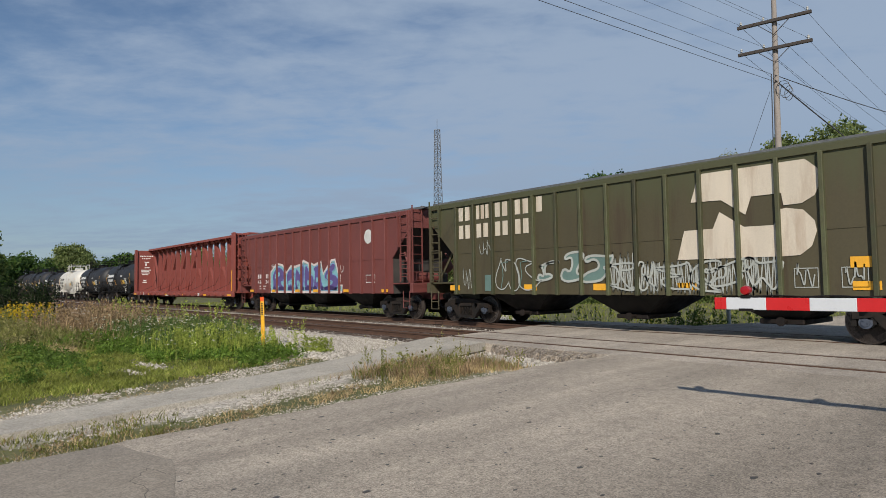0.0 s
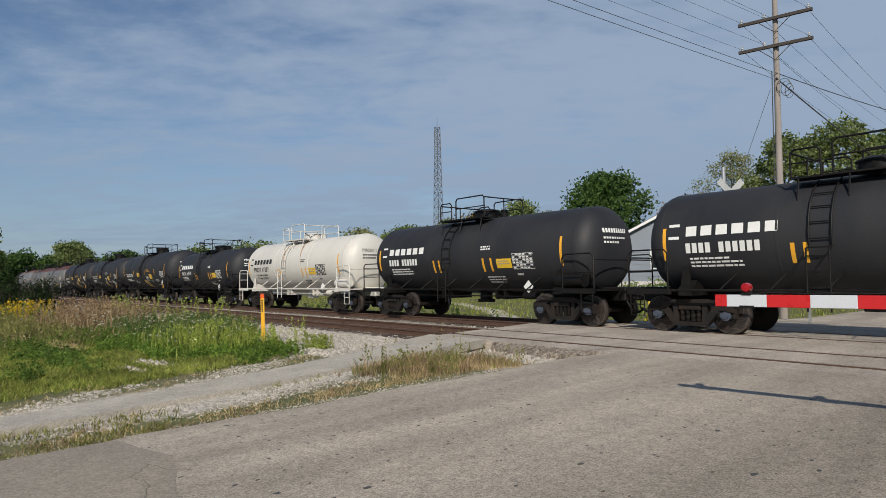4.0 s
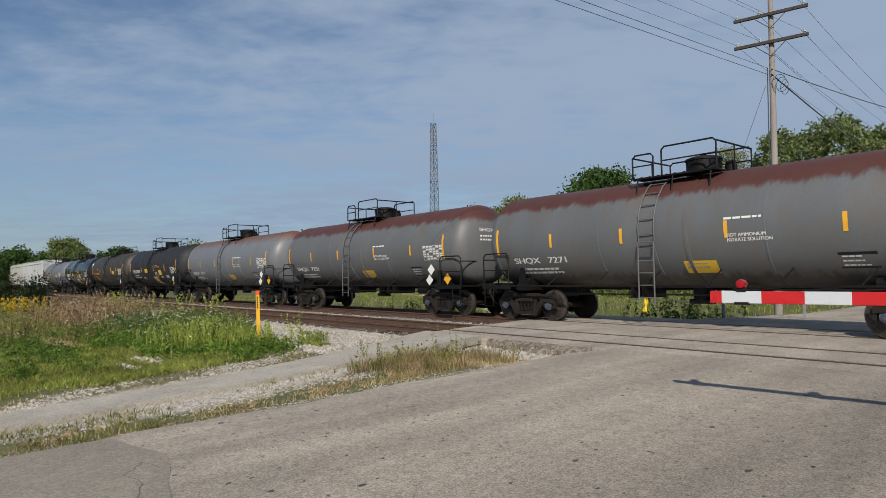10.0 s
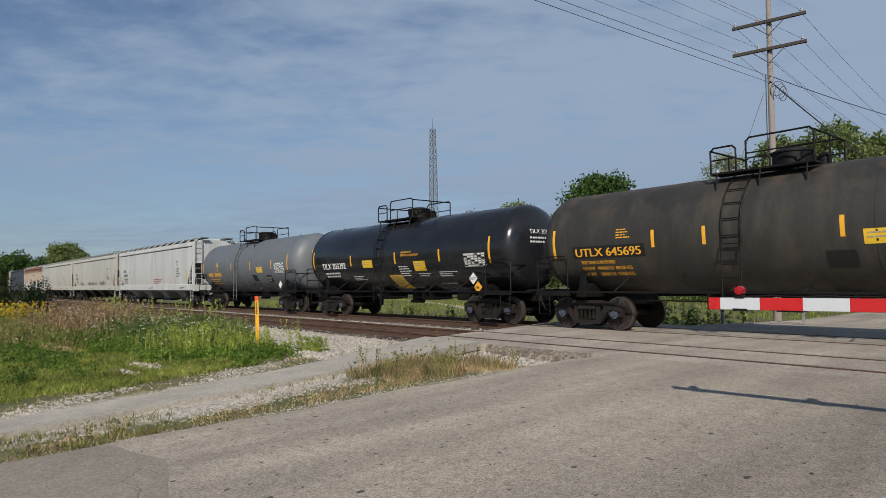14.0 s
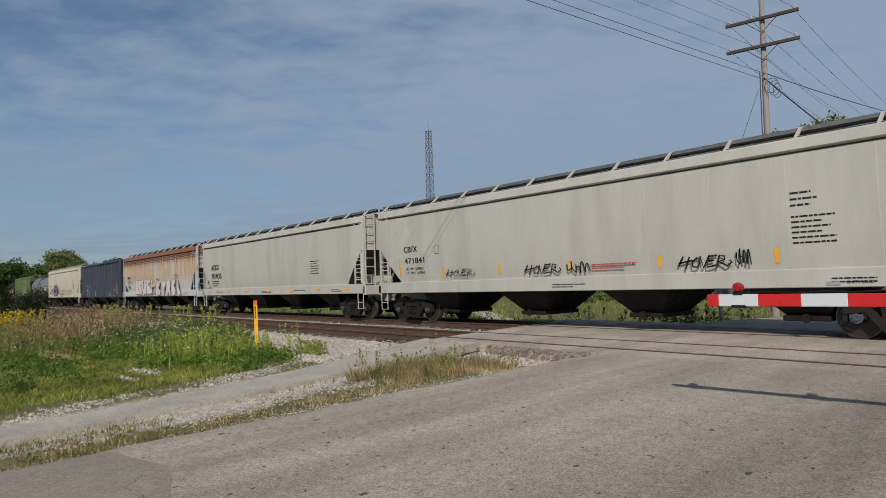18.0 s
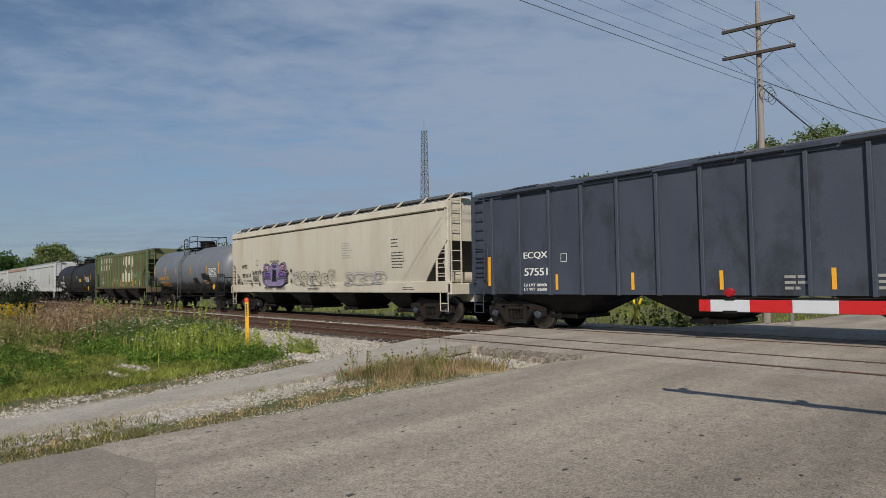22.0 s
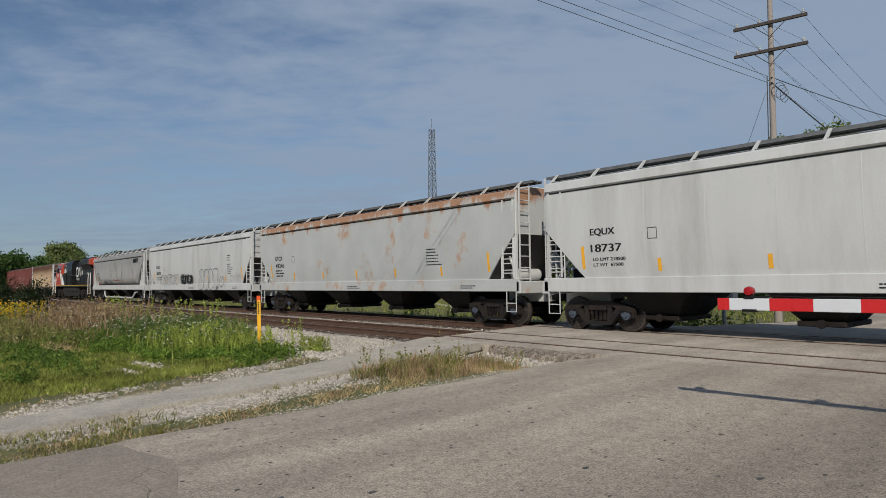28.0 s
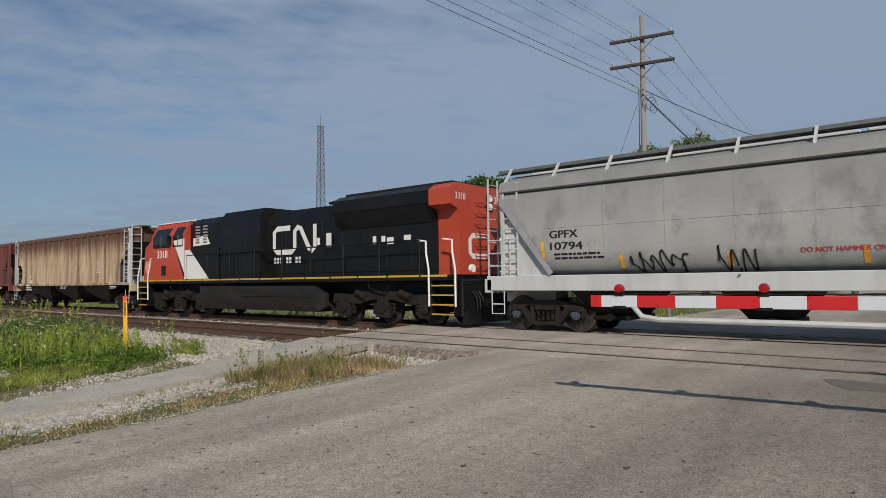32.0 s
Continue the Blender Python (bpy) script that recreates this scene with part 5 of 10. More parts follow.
        decal(car, "stencil", lines(at, 2.56, 6, 0.85, 0.036, 0.11, seed + 3), surf, ink)
        if small:
            decal(car, "stencil", lines(at, 3.06, 3, 0.55, 0.04, 0.13, seed + 6), surf, ink)
        decal(car, "stencil", lines(-0.6, 1.25, 2, 1.2, 0.03, 0.07, seed + 4), flat_side(-1.50 if style == "smooth" else -1.44), ink)
        decal(car, "stencil", lines(body_half * 0.72, 1.25, 2, 0.9, 0.03, 0.07, seed + 5), flat_side(-1.50 if style == "smooth" else -1.44), ink)
    if reflect:
        for i in range(7):
            x = -body_half + 0.9 + i * (2 * body_half - 1.8) / 6
            tall = 0.62 if i in (0, 6) else 0.32
            zz = 1.62 if i not in (0, 6) else 1.72
            if i in (0, 6):
                x += (0.35 if i == 0 else -0.35)
            decal(car, "reflector", [rect(x, x + 0.1, zz + k * tall / 3, zz + (k + 1) * tall / 3) for k in range(3)], surf, YELLOW, "yellow reflective strip")
    for x in (-half + 2.05, half - 2.05):
        add_truck(car, x)
    add_couplers(car, half)
    return car


# ---- centre-beam flat car ----
def centerbeam_car(half, paint):
    car = thing("centerbeam_flatcar", "brick-red centre-beam lumber flat car, empty", "flat car", "freight cars of the passing train")
    b = half - 0.55
    deck = Shell().box(-b, b, -1.45, 1.45, 0.98, 1.06)
    part("deck", deck, paint, car)
    for y in (-1, 1):
        part("side_sill", Shell().box(-b, b, y * 1.40 if y > 0 else -1.52, 1.52 if y > 0 else -1.40, 0.76, 1.02, c=0.015), paint, car)
        winch = Shell().box(-0.14, 0.14, -0.06, 0.06, 0.80, 0.96, c=0.02).rod((-0.18, 0, 0.88), (0.18, 0, 0.88), 0.06, 8).mesh("winch", paint)
        for i in range(17):
            part("winch", winch, None, car, at=pose(-b + 1.6 + i * (2 * b - 3.2) / 16, y * 1.56, 0))
    part("center_sill", Shell().box(-b, b, -0.35, 0.35, 0.62, 0.98), paint, car)
    top = 4.5
    beam = Shell().box(-b + 0.3, b - 0.3, -0.42, 0.42, top, top + 0.08, c=0.01)
    beam = part("top_chord", beam, paint, car)
    for y0, y1, z0, z1 in ((-0.445, -0.421, top - 0.07, top + 0.08), (0.421, 0.445, top - 0.07, top + 0.08), (-0.1, 0.1, top - 0.16, top - 0.001)):
        part("chord_flange", Shell().box(-b + 0.3, b - 0.3, y0, y1, z0, z1), paint, beam)
    # sixteen posts, and braces that span two bays and cross in the middle
    xs = [-8.6 + i * 17.2 / 15 for i in range(16)]
    wide_post = Shell().prism([(-0.26, 1.05), (0.26, 1.05), (0.11, top - 0.7), (0.13, top - 0.3), (0.34, top), (-0.34, top), (-0.13, top - 0.3), (-0.11, top - 0.7)], -0.095, 0.095, "x")
    wide_post.box(-0.11, 0.11, -0.2, -0.17, 1.05, 2.4).box(-0.11, 0.11, 0.17, 0.2, 1.05, 2.4)
    post = wide_post.mesh("beam_post", paint)
    clip = Shell().box(-0.09, 0.09, -0.2, -0.14, 2.5, 2.62, c=0.01).rod((-0.2, -0.17, 2.52), (0.2, -0.17, 2.46), 0.012, 5).mesh("cable_clip", paint)
    for x in xs:
        ob = part("beam_post", post, None, car, at=pose(x, 0, 0))
        part("cable_clip", clip, None, ob)
    braces = [(xs[i], xs[i + 2], 1.1, top - 0.2) for i in (0, 2, 4, 6)] + [(xs[i], xs[i + 2], top - 0.2, 1.1) for i in (7, 9, 11, 13)]
    braces += [(-b + 0.3, xs[0], top - 0.2, 1.1), (xs[15], b - 0.3, 1.1, top - 0.2)]
    for xa, xb, za, zb in braces:
        p0, p1 = Vector((xa, 0, za)), Vector((xb, 0, zb))
        q = (p1 - p0).normalized()
        side = Vector((-q.z, 0, q.x)) * 0.066
        d = Shell().loft([[p + side + Vector((0, -0.08, 0)), p - side + Vector((0, -0.08, 0)), p - side + Vector((0, 0.08, 0)), p + side + Vector((0, 0.08, 0))] for p in (p0, p1)])
        part("diagonal_brace", d, paint, car)
    for sx in (-1, 1):
        bulk = part("bulkhead", Shell().box(sx * (b - 0.30), sx * (b - 0.24), -1.42, 1.42, 1.0, top - 0.02), paint, car)
        for y in (-1, 1):
            part("corner_post", Shell().box(sx * (b - 0.42), sx * b, y * 1.46 if y > 0 else -1.46, y * 1.34 if y > 0 else -1.34, 1.0, top + 0.02, c=0.012), paint, bulk)
            part("end_rib", Shell().box(sx * (b - 0.26), sx * (b - 0.02), y * 0.42 - 0.09, y * 0.42 + 0.09, 1.0, top - 0.02, c=0.01), paint, bulk)
        for z in (1.02, 1.75, 2.45, 3.1, 3.75, top - 0.12):
            part("cross_rib", Shell().box(sx * (b - 0.26), sx * (b - 0.10), -1.34, 1.34, z, z + 0.10, c=0.01), paint, bulk)
        gus = Shell().prism([(sx * (b - 0.3), 1.05), (sx * (b - 1.0), 1.05), (sx * (b - 0.3), 3.2)], -0.06, 0.06, "y")
        part("gusset", gus, paint, car)
        ladder(car, sx * (b + 0.05), -1.0, 1.1, top - 0.1, paint, 0.46, "y", 9)
        ladder(car, sx * (b + 0.05), 1.0, 1.1, top - 0.1, paint, 0.46, "y", 9)
        if sx > 0:
            part("hazard_strip", Shell().box(sx * b - 0.36 * sx - 0.05, sx * b - 0.36 * sx + 0.05, -1.468, -1.462, 1.1, 2.3), YELLOW, bulk, "yellow reflective strip")
    # writing on the inner face of the trailing bulkhead
    face = Shell()
    for yy, z, w_, h_ in [(-1.1 + 0.13 * k, 3.95, 0.1, 0.1) for k in range(9)] + [(-0.95 + 0.14 * k, 3.76, 0.1, 0.09) for k in range(5)] + [(-0.75, 3.45, 0.35, 0.08), (-0.7, 3.2, 0.12, 0.2), (-0.75, 3.0, 0.4, 0.07), (-1.0, 2.8, 0.75, 0.06), (-1.0, 2.68, 0.6, 0.06), (-1.0, 2.56, 0.7, 0.06), (-0.95, 2.44, 0.5, 0.06), (-0.85, 1.9, 0.25, 0.1), (-0.9, 1.76, 0.35, 0.07)]:
        face.face([(-b + 0.306, yy, z), (-b + 0.306, yy + w_, z), (-b + 0.306, yy + w_, z + h_), (-b + 0.306, yy, z + h_)])
    part("stencil", face, WHITE, car, smooth=0)
    sy = flat_side(-1.522)
    decal(car, "stencil", bars(-b + 2.2, 0.80, "XXX   XXX   XXX", 0.17), sy, WHITE)
    decal(car, "stencil", lines(-2.0, 0.84, 2, 1.2, 0.05, 0.09, 5) + bars(4.2, 0.8, "XXX   XXX", 0.17), sy, WHITE)
    for i in range(6):
        x = -b + 0.3 + i * (2 * b - 1.2) / 5
        decal(car, "reflector", [rect(x, x + 0.6, 0.80, 0.90)], sy, YELLOW, "yellow reflective strip")
    for i in range(0, 16, 2):
        x = -b + 1.4 + i * (2 * b - 2.8) / 16
        part("tie_down_cable", Shell().pipe([(x, -1.48, 0.98), (x + 0.5, -0.5, 1.5), (x + 0.75, -0.32, 2.1)], 0.012, 5), STEEL, car)
    for x in (-half + 2.3, half - 2.3):
        add_truck(car, x)
    add_couplers(car, half)
    return car


# ---- diesel locomotive, cab end first at -x ----
def locomotive(half):
    car = thing("diesel_locomotive", "black diesel locomotive with orange-red ends and white stripes", "locomotive")
    blk = material("loco_black", (0.0075, 0.0075, 0.0085), 0.4, 0, 0.3, 2, 40, 0.06, (0.022, 0.02, 0.018), 0.5, 1.2, spec=0.3)
    red = material("loco_red", (0.45, 0.062, 0.03), 0.42, 0, 0.1, 2, 40, 0.04, (0.36, 0.05, 0.03), 0.4, 1.5)
    grey = material("tank_grey", (0.018, 0.0175, 0.017), 0.7, 0, 0.25, 3, 40, 0.1, (0.05, 0.04, 0.033), 0.5, 1.6, spec=0.3)
    white = material("loco_white", (0.74, 0.73, 0.70), 0.45, 0, 0.06, 3, 50, 0.02)
    glass = material("dark_glass", (0.012, 0.014, 0.016), 0.06, 0, 0.05, 3, 30, 0)
    yw = material("loco_yellow", (0.55, 0.33, 0.04), 0.45, 0, 0.1, 4, 50, 0.03)
    lamp = material("lamp_lens", (0.8, 0.8, 0.76), 0.1)
    dark = material("loco_grille", (0.008, 0.008, 0.009), 0.7)
    h = half - 0.4
    part("underframe", Shell().box(-h + 0.4, h - 0.5, -1.5, 1.5, 1.38, 1.55, c=0.02).box(-h + 0.2, h - 0.2, -0.5, 0.5, 0.9, 1.38), blk, car)
    # cab and short nose
    cab = Shell().prism([(-1.48, 1.55), (1.48, 1.55), (1.48, 3.55), (1.15, 4.16), (-1.15, 4.16), (-1.48, 3.55)], -8.55, -5.55, "x")
    part("cab", cab, red, car)
    nose = Shell().loft([[(-9.72, -1.2, 1.55), (-9.72, 1.2, 1.55), (-9.70, 1.1, 2.95), (-9.70, -1.1, 2.95)],
                         [(-9.45, -1.42, 1.55), (-9.45, 1.42, 1.55), (-9.42, 1.36, 3.08), (-9.42, -1.36, 3.08)],
                         [(-8.54, -1.475, 1.55), (-8.54, 1.475, 1.55), (-8.54, 1.475, 3.42), (-8.54, -1.475, 3.42)]])
    part("nose", nose, red, car)
    part("cab_roof", Shell().prism([(-1.2, 4.14), (1.2, 4.14), (0.95, 4.24), (-0.95, 4.24)], -8.7, -5.5, "x"), white, car, "white cab roof")
    part("windshield", Shell().box(-8.575, -8.55, -1.25, 1.25, 3.45, 4.0), glass, car)
    for a, c in ((-8.35, -6.95), (-6.5, -5.75)):
        win = part("side_window", Shell().prism([(-1.486, 3.08), (-1.486, 3.55), (-1.30, 3.90), (-1.28, 3.88), (-1.46, 3.5), (-1.46, 3.08)], a, c, "x"), glass, car, "dark cab side window")
        fr = Shell().box(a - 0.04, a, -1.495, -1.46, 3.04, 3.55).box(c, c + 0.04, -1.495, -1.46, 3.04, 3.55).box(a - 0.04, c + 0.04, -1.495, -1.46, 3.02, 3.08)
        part("window_frame", fr, blk, win)
        part("window_post", Shell().box((a + c) / 2 - 0.03, (a + c) / 2 + 0.03, -1.495, -1.47, 3.08, 3.54), MATS["galvanised_grating"] if "galvanised_grating" in MATS else STEEL, win)
    part("mirror", Shell().box(-6.75, -6.68, -1.7, -1.5, 3.1, 3.55, c=0.01), blk, car)
    # low cabinet behind the cab, tall equipment cabinet, engine hood
    part("equipment_cabinet", Shell().box(-5.55, -2.9, -1.47, 1.47, 1.55, 2.85, c=0.02), blk, car)
    part("equipment_cabinet", Shell().prism([(-1.2, 2.8), (1.2, 2.8), (1.2, 3.95), (0.95, 4.2), (-0.95, 4.2), (-1.2, 3.95)], -5.55, -2.6, "x"), blk, car)
    part("blower_housing", Shell().prism([(-1.38, 1.55), (1.38, 1.55), (1.38, 3.9), (1.1, 4.3), (-1.1, 4.3), (-1.38, 3.9)], -2.9, -0.1, "x"), blk, car)
    res = Shell()
    for x in (-4.9, -4.3):
        for k in range(6):
            res.box(x - 0.14, x + 0.14, -1.26, -1.2, 3.15 + k * 0.13, 3.21 + k * 0.13)
    part("louvre", res, GREY, car)
    part("hood", Shell().prism([(-0.98, 1.55), (0.98, 1.55), (0.98, 3.75), (0.75, 4.12), (-0.75, 4.12), (-0.98, 3.75)], -0.1, 4.3, "x"), blk, car)
    for x in (0.1, 1.15, 2.2, 3.25):
        part("hood_door", Shell().box(x, x + 0.98, -1.0, -0.975, 1.7, 3.6, c=0.008), blk, car)
    for x in (-2.75, -1.85, -0.98):
        part("cabinet_door", Shell().box(x, x + 0.82, -1.4, -1.375, 1.7, 3.2, c=0.008), blk, car)
    part("exhaust_stack", Shell().rod((3.9, 0, 4.0), (3.9, 0, 4.42), 0.34, 18), material("stack_steel", (0.42, 0.42, 0.40), 0.4, 0.8), car)
    horn = Shell().box(2.7, 3.3, -0.3, 0.2, 4.1, 4.2)
    for q in range(3):
        horn.rod((2.7, -0.25 + q * 0.18, 4.3), (3.3, -0.25 + q * 0.18, 4.3), 0.05, 8, 0.11)
    part("horn", horn, STEEL, car)
    # flared radiator housing at the rear
    part("radiator_housing", Shell().prism([(-1.47, 3.72), (-1.05, 3.15), (-1.02, 1.55), (1.02, 1.55), (1.05, 3.15), (1.47, 3.72), (1.47, 4.1), (1.2, 4.26), (-1.2, 4.26), (-1.47, 4.1)], 4.3, 8.6, "x"), blk, car)
    part("radiator_grille", Shell().prism([(-1.42, 3.68), (-1.06, 3.18), (-1.08, 3.17), (-1.44, 3.67)], 4.5, 8.4, "x"), dark, car)
    part("radiator_fan_deck", Shell().box(4.5, 9.2, -1.1, 1.1, 4.26, 4.36, c=0.02), dark, car)
    for x in (4.45, 5.5, 6.55, 7.6):
        part("hood_door", Shell().box(x, x + 0.95, -1.05, -1.015, 1.7, 3.0, c=0.008), blk, car)
    part("rear_hood", Shell().prism([(-1.48, 3.62), (-1.1, 3.5), (-1.03, 3.1), (-1.03, 1.55), (1.03, 1.55), (1.03, 3.1), (1.1, 3.5), (1.48, 3.62), (1.48, 4.1), (1.2, 4.27), (-1.2, 4.27), (-1.48, 4.1)], 8.6, 9.42, "x"), red, car)
    for q in range(7):
        z = 1.8 + q * 0.33
        part("grab_iron", Shell().pipe([(9.42, -0.28, z), (9.52, -0.28, z - 0.05), (9.52, 0.22, z - 0.05), (9.42, 0.22, z)], 0.02, 6), red, car)
    part("headlight", Shell().box(9.42, 9.46, 0.32, 0.62, 3.52, 4.05, c=0.01).rod((9.45, 0.47, 3.66), (9.49, 0.47, 3.66), 0.11, 14, mi=1).rod((9.45, 0.47, 3.92), (9.49, 0.47, 3.92), 0.11, 14, mi=1), [blk, lamp], car)
    for y in (-0.95, 0.95):
        part("ditch_light", Shell().rod((9.75, y, 1.72), (9.84, y, 1.72), 0.12, 14), lamp, car)
    for y in (-1, 1):
        x = -9.4
        while x < 9.2:
            part("sill_stripe", Shell().box(x, min(9.3, x + 1.28), y * 1.505 - 0.006, y * 1.505 + 0.006, 1.49, 1.55), yw, car, "yellow reflective sill stripe")
            x += 1.36
        xs = [-5.4 + q * 13.6 / 8 for q in range(9)]
        part("handrail", Shell().pipe([(xs[0], y * 1.47, 2.6), (xs[-1], y * 1.47, 2.6)], 0.024, 6), blk, car)
        for x in xs:
            part("handrail_post", Shell().rod((x, y * 1.47, 1.45), (x, y * 1.47, 2.6), 0.024, 6), blk, car)
        for x, sx in ((-9.35, -1), (9.1, 1)):
            for dx in (-0.5, 0.5):
                part("step_handrail", Shell().pipe([(x + dx, y * 1.5, 0.62), (x + dx, y * 1.51, 1.7), (x + dx - sx * 0.12, y * 1.48, 2.2), (x + dx - sx * 0.14, y * 1.46, 2.55), (x + dx - sx * 0.5, y * 1.44, 2.6)], 0.032, 6), white, car, "white step handrail")
            sw = Shell()
            for q in range(4):
                sw.box(x - 0.42, x + 0.42, y * 1.48 if y > 0 else -1.48, y * 1.1 if y > 0 else -1.1, 0.36 + q * 0.28, 0.41 + q * 0.28)
            sw.box(x - 0.46, x - 0.42, -1.49 if y < 0 else 1.1, -1.1 if y < 0 else 1.49, 0.34, 1.5).box(x + 0.42, x + 0.46, -1.49 if y < 0 else 1.1, -1.1 if y < 0 else 1.49, 0.34, 1.5)
            well = part("step_well", sw, blk, car)
            for q in range(4):
                part("step_edge", Shell().box(x - 0.42, x + 0.42, y * 1.485 - 0.006, y * 1.485 + 0.006, 0.37 + q * 0.28, 0.41 + q * 0.28), yw, well, "yellow step edge")
    for sx in (-1, 1):
        part("pilot", Shell().box(sx * (h - 0.12), sx * h, -1.42, 1.42, 0.32, 1.4, c=0.03).prism([(-1.4, 0.12), (1.4, 0.12), (1.3, 0.5), (-1.3, 0.5)], sx * (h - 0.06), sx * (h + 0.1), "x"), blk, car)
        for y in (-0.95, -0.8, -0.65, 0.65, 0.8, 0.95):
            part("brake_hose", Shell().pipe([(sx * h, y, 1.05), (sx * (h + 0.15), y, 0.85), (sx * (h + 0.17), y, 0.5)], 0.028, 6), STEEL, car)
        part("jumper_cable", Shell().pipe([(sx * h, -0.7, 1.5), (sx * (h + 0.2), -0.4, 1.25), (sx * (h + 0.2), 0.2, 1.2), (sx * h, 0.5, 1.45)], 0.03, 6), STEEL, car)
    part("fuel_tank", Shell().prism([(-1.46, 1.25), (1.46, 1.25), (1.46, 0.74), (1.25, 0.32), (-1.25, 0.32), (-1.46, 0.74)], -4.3, 3.2, "x"), grey, car)
    part("tank_rib", Shell().box(-1.2, 3.1, -1.49, -1.455, 0.86, 0.93), grey, car)
    part("tank_bracket", Shell().prism([(3.2, 1.2), (3.75, 0.95), (3.75, 0.5), (3.4, 0.35), (3.2, 0.5)], -1.4, -1.2, "y"), grey, car)
    # six-wheel trucks
    for xc in (-6.5, 6.4):
        tr = part("truck", Shell().box(-2.5, 2.5, -0.3, 0.3, 0.6, 0.9), TRUCK, car, "six-wheel diesel locomotive truck", at=pose(xc, 0, 0))
        for y in (-1, 1):
            fm = Shell().prism([(-2.45, 0.66), (-2.35, 0.98), (-1.2, 0.94), (-0.9, 1.05), (0.9, 1.05), (1.2, 0.94), (2.35, 0.98), (2.45, 0.66), (2.0, 0.74), (1.2, 0.62), (0.5, 0.78), (-0.5, 0.78), (-1.2, 0.62), (-2.0, 0.74)], y * 1.05, y * 1.22, "y")
            part("side_frame", fm, TRUCK, tr)
            for dx in (-1.85, 0, 1.85):
                bx = Shell().prism([(dx - 0.22, 0.78), (dx + 0.22, 0.78), (dx + 0.34, 0.36), (dx + 0.3, 0.22), (dx - 0.3, 0.22), (dx - 0.34, 0.36)], y * 1.02, y * 1.24, "y")
                bx.rod((dx, y * 1.2, 0.5), (dx, y * 1.3, 0.5), 0.14, 12)
                part("journal_box", bx, TRUCK, tr)
                for q in (-0.42, 0.42):
                    cs = Shell()
                    coil(cs, dx + q, y * 1.14, 0.30, 0.68, 0.09)
                    part("coil_spring", cs, TRUCK, tr)
            for x in (-1.0, 1.0):
                part("brake_cylinder", Shell().rod((x - 0.2, y * 1.25, 1.02), (x + 0.25, y * 1.28, 0.86), 0.1, 10), TRUCK, tr)
            part("sand_hose", Shell().pipe([(-0.6, y * 1.32, 1.5), (-0.5, y * 1.34, 1.15), (0.2, y * 1.34, 1.02), (0.5, y * 1.32, 1.4)], 0.025, 6), STEEL, tr)
        for dx in (-1.85, 0, 1.85):
            ROLLING.append((part("wheelset", TRUCKS["wheels"], None, tr, at=pose(dx, 0, 0.457)), car))
    add_couplers(car, half)
    # paint shapes and stencils
    flush = flat_side(-1.482)
    decal(car, "white_stripe", [[(-6.55, 3.30), (-5.56, 3.36), (-5.56, 2.86), (-5.55, 1.57), (-5.4, 1.57)]], flush, white)
    decal(car, "white_stripe", [[(-5.545, 2.845), (-5.1, 2.845), (-3.55, 1.57), (-5.4, 1.57), (-5.545, 1.75)]], flat_side(-1.475), white)
    decal(car, "white_stripe", [[(-5.3, 3.35), (-4.2, 3.45), (-3.9, 3.05), (-5.3, 3.0)]], flat_side(-1.21), white)
    logo = flat_side(-1.005)
    c_band = stroke([(1.35, 3.42), (0.55, 3.42), (0.36, 3.28), (0.36, 2.66), (0.55, 2.52), (1.45, 2.52), (1.62, 2.66), (1.62, 3.28), (1.80, 3.42), (1.98, 3.36), (2.45, 2.62), (2.62, 2.52), (2.78, 2.64), (2.78, 3.48)], 0.2)
    decal(car, "white_band", c_band, logo, white, "white looped band logo", lift=0.028)
    decal(car, "stencil", bars(0.35, 2.1, "XXX XX XX", 0.22, 0.85), logo, white, lift=0.03)
    lettering(car, "3318", -8.0, 2.55, 0.4, flush, white, span=(0.95, 0.34))
    decal(car, "emblem", [[(-9.0 + 0.22 * math.cos(q), 2.15 + 0.3 * math.sin(q)) for q in [j * 0.524 for j in range(12)]]], flat_side(-1.452), material("pale_red", (0.62, 0.30, 0.24), 0.5))
    decal(car, "vent_panel", [rect(-7.6, -7.2, 1.75, 2.2)], flush, dark)
    end = Shell()
    for q in stroke([(0.35, 2.72), (-0.42, 2.72), (-0.55, 2.6), (-0.55, 2.22), (-0.42, 2.1), (0.4, 2.1)], 0.16):
        end.face([(9.428, y, z) for y, z in q])
    part("white_band", end, white, car, "white looped band logo", smooth=0)
    nums = Shell()
    for y0 in (-1.25, 0.75):
        glyphs(nums, "3318", (0.5, 0.2), lambda a, b: (9.430, y0 + a, 3.78 + b))
    part("stencil", nums, white, car, smooth=0)
    for x, z, w, tall, m in ((3.45, 2.95, 0.28, 0.5, white), (2.95, 3.05, 0.16, 0.26, white), (6.2, 3.0, 0.18, 0.2, white), (6.45, 2.92, 0.3, 0.22, white), (7.2, 3.02, 0.3, 0.16, white), (5.8, 2.95, 0.16, 0.26, white)):
        decal(car, "notice_plate", [rect(x, x + w, z - 0.35, z - 0.35 + tall)], flat_side(-1.06), m)
    return car

# ---- the train, from its leading visible car back ----
SPEED = 14.861
CARS = []


def place(car, front, back):
    """Set a car between two coupling points, in metres along the train at the clip's start."""
    CARS.append((car, (front + back) / 2))
    car.matrix_world = pose((front + back) / 2, FAR, 0)


